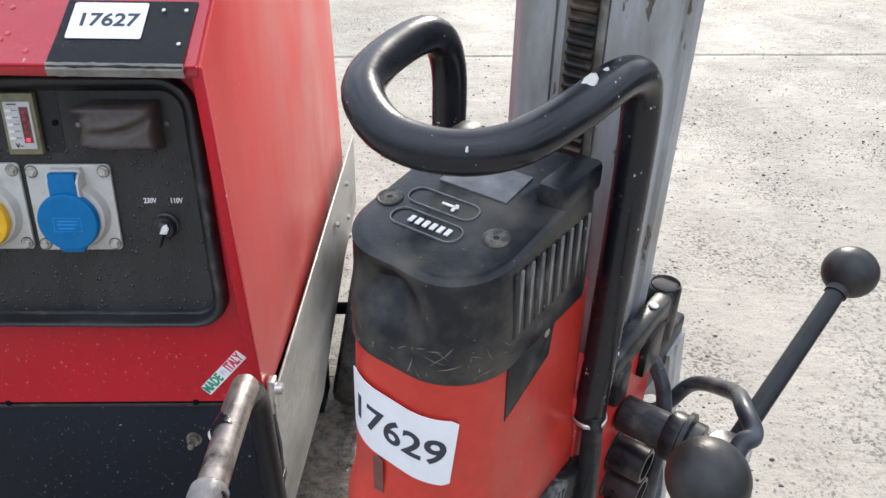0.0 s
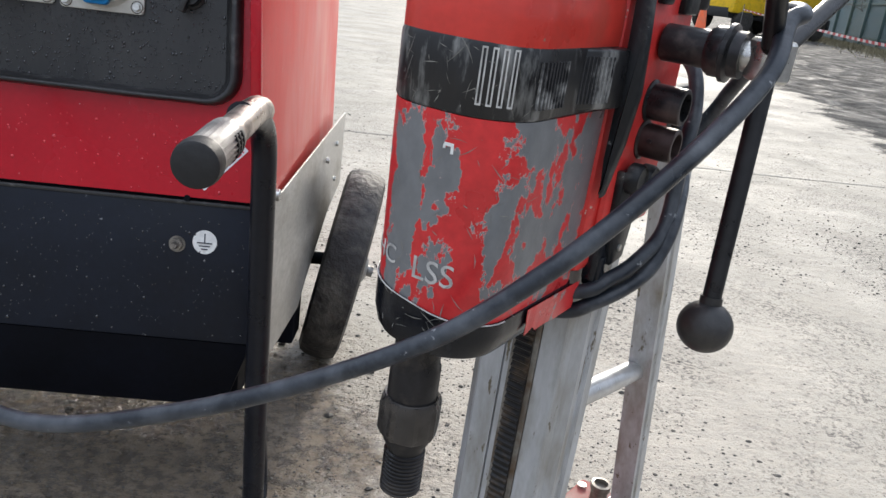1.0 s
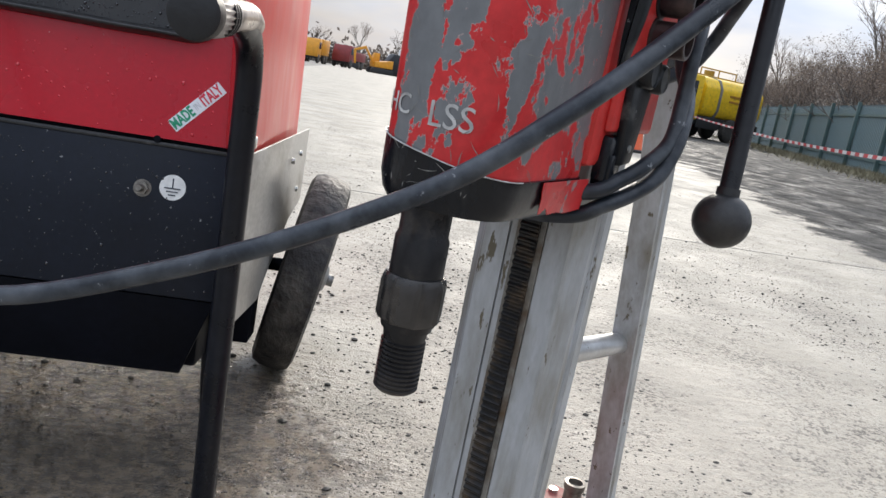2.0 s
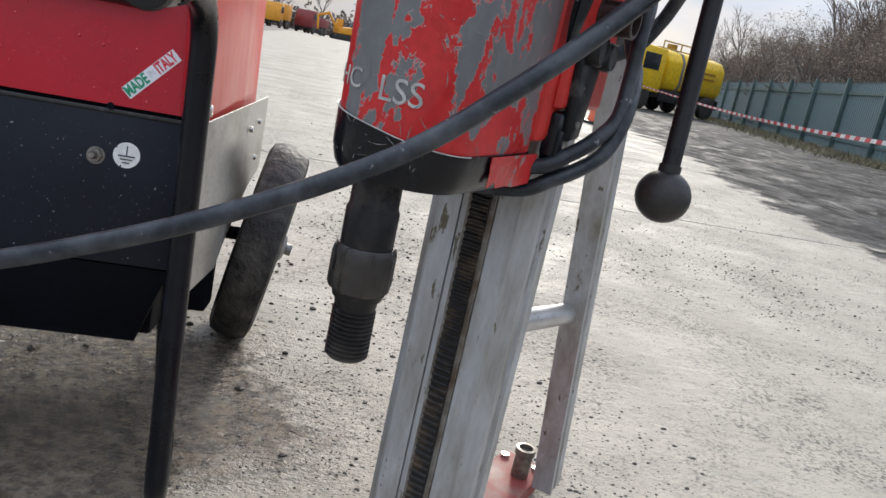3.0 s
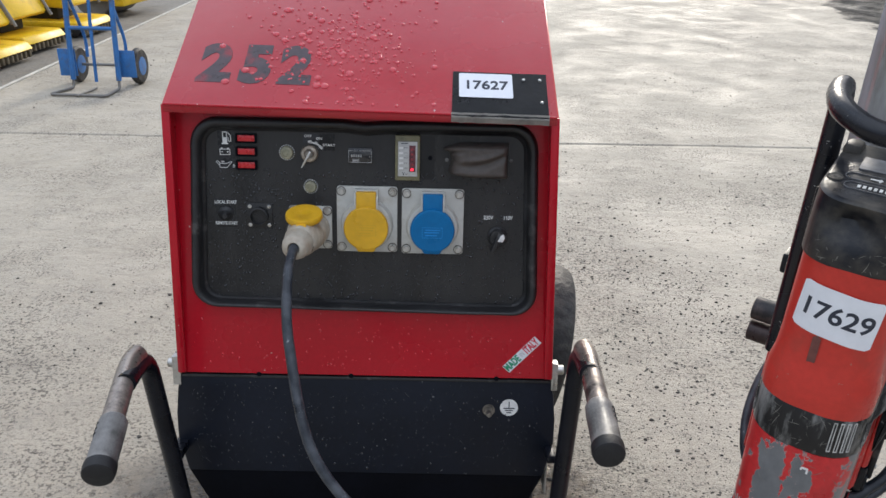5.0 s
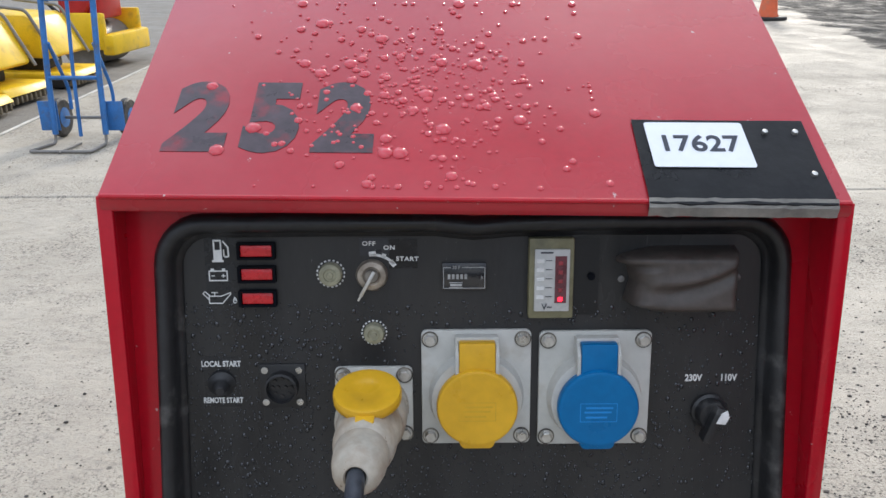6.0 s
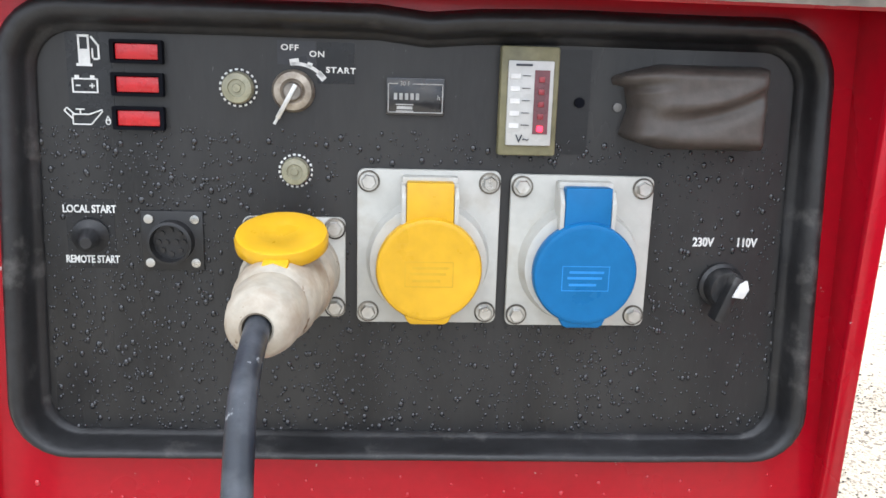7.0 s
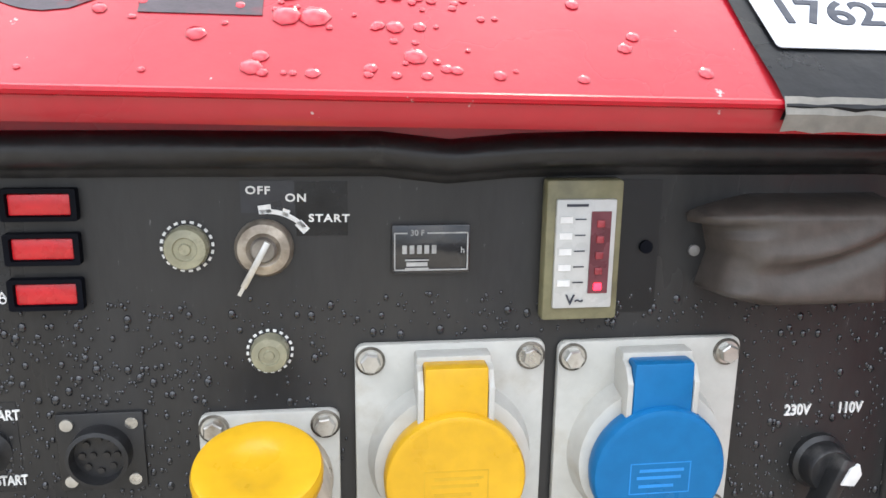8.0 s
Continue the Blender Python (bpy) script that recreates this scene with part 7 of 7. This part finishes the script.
def tree(name, x, y, height, seed, scrub=False):
    rnd = random.Random(seed)
    t = thing(name, "leafless winter tree with fine branching" if not scrub else "tangled brown hedge bush with few leaves", "tree" if not scrub else "bush", pose(x, y, 0), group="trees behind the fence")
    wood, twigs, leaves = bmesh.new(), ([], []), ([], [])

    def stick(store, a, b, r0, r1, n=4):
        vs, fs = store
        o = len(vs)
        d = (b - a).normalized()
        u = d.orthogonal().normalized()
        w = d.cross(u)
        for p, r in ((a, r0), (b, r1)):
            for j in range(n):
                q = 2 * math.pi * j / n
                vs.append(p + (u * math.cos(q) + w * math.sin(q)) * r)
        for j in range(n):
            k2 = (j + 1) % n
            fs.append((o + j, o + k2, o + n + k2, o + n + j))

    big = ([], [])

    def grow(p, d, length, r, depth):
        q = p + d * length
        stick(big if depth > 2 else twigs, p, q, r, r * 0.72, 6 if depth > 2 else 3)
        if depth == 0:
            if rnd.random() < (0.8 if scrub else 0.06):
                vs, fs = leaves
                for _ in range(4):
                    c = q + Vector((rnd.uniform(-1, 1), rnd.uniform(-1, 1), rnd.uniform(-1, 1))) * 0.12
                    a = Vector((rnd.uniform(-1, 1), rnd.uniform(-1, 1), rnd.uniform(-1, 1))).normalized() * 0.032
                    b = a.orthogonal().normalized() * 0.017
                    o = len(vs)
                    vs += [c - a, c + b, c + a, c - b]
                    fs.append((o, o + 1, o + 2, o + 3))
            return
        for _ in range(rnd.choice((2, 3, 3)) if depth > 1 else 3):
            e = (d + Vector((rnd.uniform(-1, 1), rnd.uniform(-1, 1), rnd.uniform(-0.35, 0.75))) * (0.62 if not scrub else 0.9)).normalized()
            grow(q, e, length * rnd.uniform(0.62, 0.85), r * (0.55 if scrub else 0.62), depth - 1)

    if scrub:
        for _ in range(6):
            grow(Vector((rnd.uniform(-1.2, 1.2), rnd.uniform(-0.8, 0.8), 0)), Vector((rnd.uniform(-0.5, 0.5), rnd.uniform(-0.5, 0.5), 1)).normalized(), height * 0.30, 0.035, 5)
    else:
        grow(Vector((0, 0, 0)), Vector((rnd.uniform(-0.08, 0.08), rnd.uniform(-0.08, 0.08), 1)).normalized(), height * 0.27, height * 0.016, 6)
    for nm, (vs, fs), mt in (("trunk", big, BARK), ("crown", twigs, TWIG), ("foliage", leaves, LEAF)):
        if vs:
            data = bpy.data.meshes.new(nm)
            data.from_pydata([tuple(v) for v in vs], [], fs)
            data.materials.append(mt)
            o = new("stem" if scrub and nm == "trunk" else nm, data)
            o.parent = t
            if scrub or nm != "trunk":
                tagged(o, kind="stuff")
    return t


rnd = random.Random(11)
for i in range(30):
    s = 0.02 + i / 30
    p = fa + fdir * (flen * s * 1.25) + Vector((fdir.y, -fdir.x, 0)) * rnd.uniform(2.0, 9.0)
    tree("tree", p.x, p.y, rnd.uniform(5.0, 8.5), 30 + i)
for i in range(26):
    p = fa + fdir * (flen * (i + 0.5) / 20) + Vector((fdir.y, -fdir.x, 0)) * rnd.uniform(1.2, 3.0)
    tree("bush", p.x, p.y, rnd.uniform(3.0, 4.4), 70 + i, True)
rr = random.Random(3)
vs, fs = [], []
for i in range(16000):
    s = rr.random() * flen
    p = fa + fdir * s + Vector((-fdir.y, fdir.x, 0)) * abs(rr.gauss(0, 0.7)) 
    hgt = rr.uniform(0.03, 0.16) * (1.6 if rr.random() < 0.1 else 1.0)
    a = rr.random() * 6.28
    o = len(vs)
    w = 0.010
    lean = Vector((rr.uniform(-1.1, 1.1), rr.uniform(-1.1, 1.1), 1)) * hgt
    vs += [p + Vector((math.cos(a) * w, math.sin(a) * w, -0.01)), p - Vector((math.cos(a) * w, math.sin(a) * w, 0.01)), p + lean]
    fs.append((o, o + 1, o + 2))
data = bpy.data.meshes.new("verge_grass")
data.from_pydata([tuple(v) for v in vs], [], fs)
data.materials.append(shader("dry_verge_grass", (0.19, 0.165, 0.10), 0.8, vary=0.3, scale=1, islands=0.5))
tagged(new("verge_grass", data), "dry olive grass at the foot of the fence", "grass", kind="stuff")


# far machines across the yard
def far_truck(m, colour, label, load):
    t = thing("parked_truck", label, "truck", m, group="machines across the yard")
    part("cab", prism([(-2.6, 0.7), (-0.9, 0.7), (-0.9, 2.6), (-2.2, 2.6), (-2.6, 1.7)], "y", -1.1, 1.1, 0.06), colour, t)
    part("window", box(-2.2, -1.2, -1.13, -1.09, 1.6, 2.3, 0.01), shader("far_dark_glass", (0.03, 0.04, 0.05), 0.1), t)
    part("body", box(-0.8, 2.8, -1.15, 1.15, 0.95, load, 0.05), colour, t)
    part("chassis", box(-2.5, 2.7, -0.9, 0.9, 0.5, 0.95, 0.03), BLACK_IRON, t)
    for x in (-1.9, 0.8, 1.9):
        for y in (-1.0, 1.0):
            part("wheel", lathe([(0.2, -0.13), (0.45, -0.13), (0.5, -0.09), (0.5, 0.09), (0.45, 0.13), (0.2, 0.13)], 20, along((x, y, 0.5), (x, y + 1, 0.5))), TYRE, t)


def excavator(m, colour, label, scale=1.0):
    t = thing("excavator", label, "excavator", m @ Matrix.Scale(scale, 4), group="machines across the yard")
    for y in (-0.9, 0.9):
        part("track", prism(round_rect(-1.7, 1.7, 0.0, 0.75, 0.36, 6), "y", y - 0.25, y + 0.25, 0.03), BLACK_IRON, t)
    part("house", prism([(-1.5, 0.85), (1.2, 0.85), (1.2, 1.6), (0.2, 1.7), (-1.5, 2.0)], "y", -1.1, 1.1, 0.08), colour, t)
    cab = part("cab", prism([(0.2, 1.2), (1.3, 1.2), (1.2, 2.0), (0.95, 2.8), (0.2, 2.8)], "y", -1.05, -0.1, 0.05), colour, t)
    part("window", box(0.35, 1.05, -1.08, -1.04, 1.75, 2.65, 0.02), shader("far_cab_glass", (0.03, 0.04, 0.05), 0.1), cab)
    part("boom", prism([(1.0, 1.3), (1.3, 1.2), (2.6, 3.1), (4.2, 2.6), (4.2, 2.9), (2.6, 3.5)], "y", 0.05, 0.4, 0.03), colour, t)
    part("dipper", prism([(4.0, 2.9), (4.3, 2.8), (4.0, 0.9), (3.8, 0.9)], "y", 0.08, 0.37, 0.03), colour, t)
    part("bucket", prism([(3.6, 0.9), (4.2, 0.9), (4.3, 0.35), (3.6, 0.15), (3.4, 0.5)], "y", -0.1, 0.6, 0.03), BLACK_IRON, t)


ORANGE = shader("far_orange_paint", (0.62, 0.27, 0.02), 0.5, vary=0.15, scale=2)
MAROON_PAINT = shader("far_maroon_paint", (0.20, 0.03, 0.03), 0.5, vary=0.2, scale=2)
BLACK_TARP = shader("far_black_sheeting", (0.015, 0.016, 0.02), 0.6, vary=0.3, scale=2)
WHITE_PAINT = shader("far_white_paint", (0.6, 0.6, 0.6), 0.5, vary=0.1, scale=2)
far_truck(pose(-5.8, 92.8, 0, 0, 0, 80), ORANGE, "orange truck with a pale box body across the yard", 2.7)
far_truck(pose(-1.9, 97.6, 0, 0, 0, 70), MAROON_PAINT, "maroon tipper truck across the yard", 2.0)
far_truck(pose(5.4, 105.6, 0, 0, 0, 20), WHITE_PAINT, "white box truck across the yard", 3.4)
excavator(pose(1.9, 91.2, 0, 0, 0, 200), ORANGE, "orange tracked excavator across the yard", 0.8)
excavator(pose(6.2, 88.0, 0, 0, 0, 170), YELLOW_PAINT, "yellow mini excavator across the yard", 0.55)
far_truck(pose(16.8, 96.0, 0, 0, 0, 10), YELLOW_PAINT, "yellow truck across the yard", 2.4)
solo("sheeted_stack", prism([(-1.3, 0.0), (1.4, 0.0), (1.6, 1.3), (0.9, 2.3), (-0.6, 2.5), (-1.4, 1.4)], "y", -1.0, 1.0, 0.15), BLACK_TARP, "black sheeted stack beside the machines", "stack", pose(3.7, 92.8, 0, 0, 0, 15))
for i in range(11):
    tree("tree", -22 + i * 6.7 + rnd.uniform(-1, 1), 146 + rnd.uniform(-6, 6), rnd.uniform(6.5, 10), 120 + i)
hv, hf = [], []
hr = random.Random(8)
for i in range(9000):
    c = Vector((hr.uniform(-42, 64), 152 + hr.uniform(-2, 2), abs(hr.gauss(0, 1.9))))
    a = Vector((hr.uniform(-1, 1), hr.uniform(-1, 1), hr.uniform(-1, 1))).normalized() * 0.5
    b = a.orthogonal().normalized() * 0.3
    o = len(hv)
    hv += [tuple(c - a), tuple(c + b), tuple(c + a), tuple(c - b)]
    hf.append((o, o + 1, o + 2, o + 3))
data = bpy.data.meshes.new("far_hedge")
data.from_pydata(hv, [], hf)
data.materials.append(shader("far_brown_hedge", (0.17, 0.135, 0.108), 0.8, vary=0.3, scale=0.5, islands=0.5))
tagged(new("far_hedge", data), "brown winter hedge on the far side of the yard", "hedge", kind="stuff")


# traffic cone standing on the open yard
CONE = shader("orange_cone_plastic", (0.62, 0.10, 0.025), 0.5, vary=0.15, scale=6, second=(0.30, 0.14, 0.08), amount=0.2, second_scale=9, edge=0.14)
cone = thing("traffic_cone", "orange plastic traffic cone on a dirty black base", "traffic cone", pose(4.08, 9.6, 0.004, 0, 0, 20))
part("base", prism(round_rect(-0.17, 0.17, -0.17, 0.17, 0.03), "z", 0.0, 0.04, 0.008), RUBBER, cone, "square black rubber base")
part("body", lathe([(0.130, 0.038), (0.126, 0.056), (0.114, 0.068), (0.034, 0.700), (0.028, 0.712), (0.020, 0.708)], 32), CONE, cone)
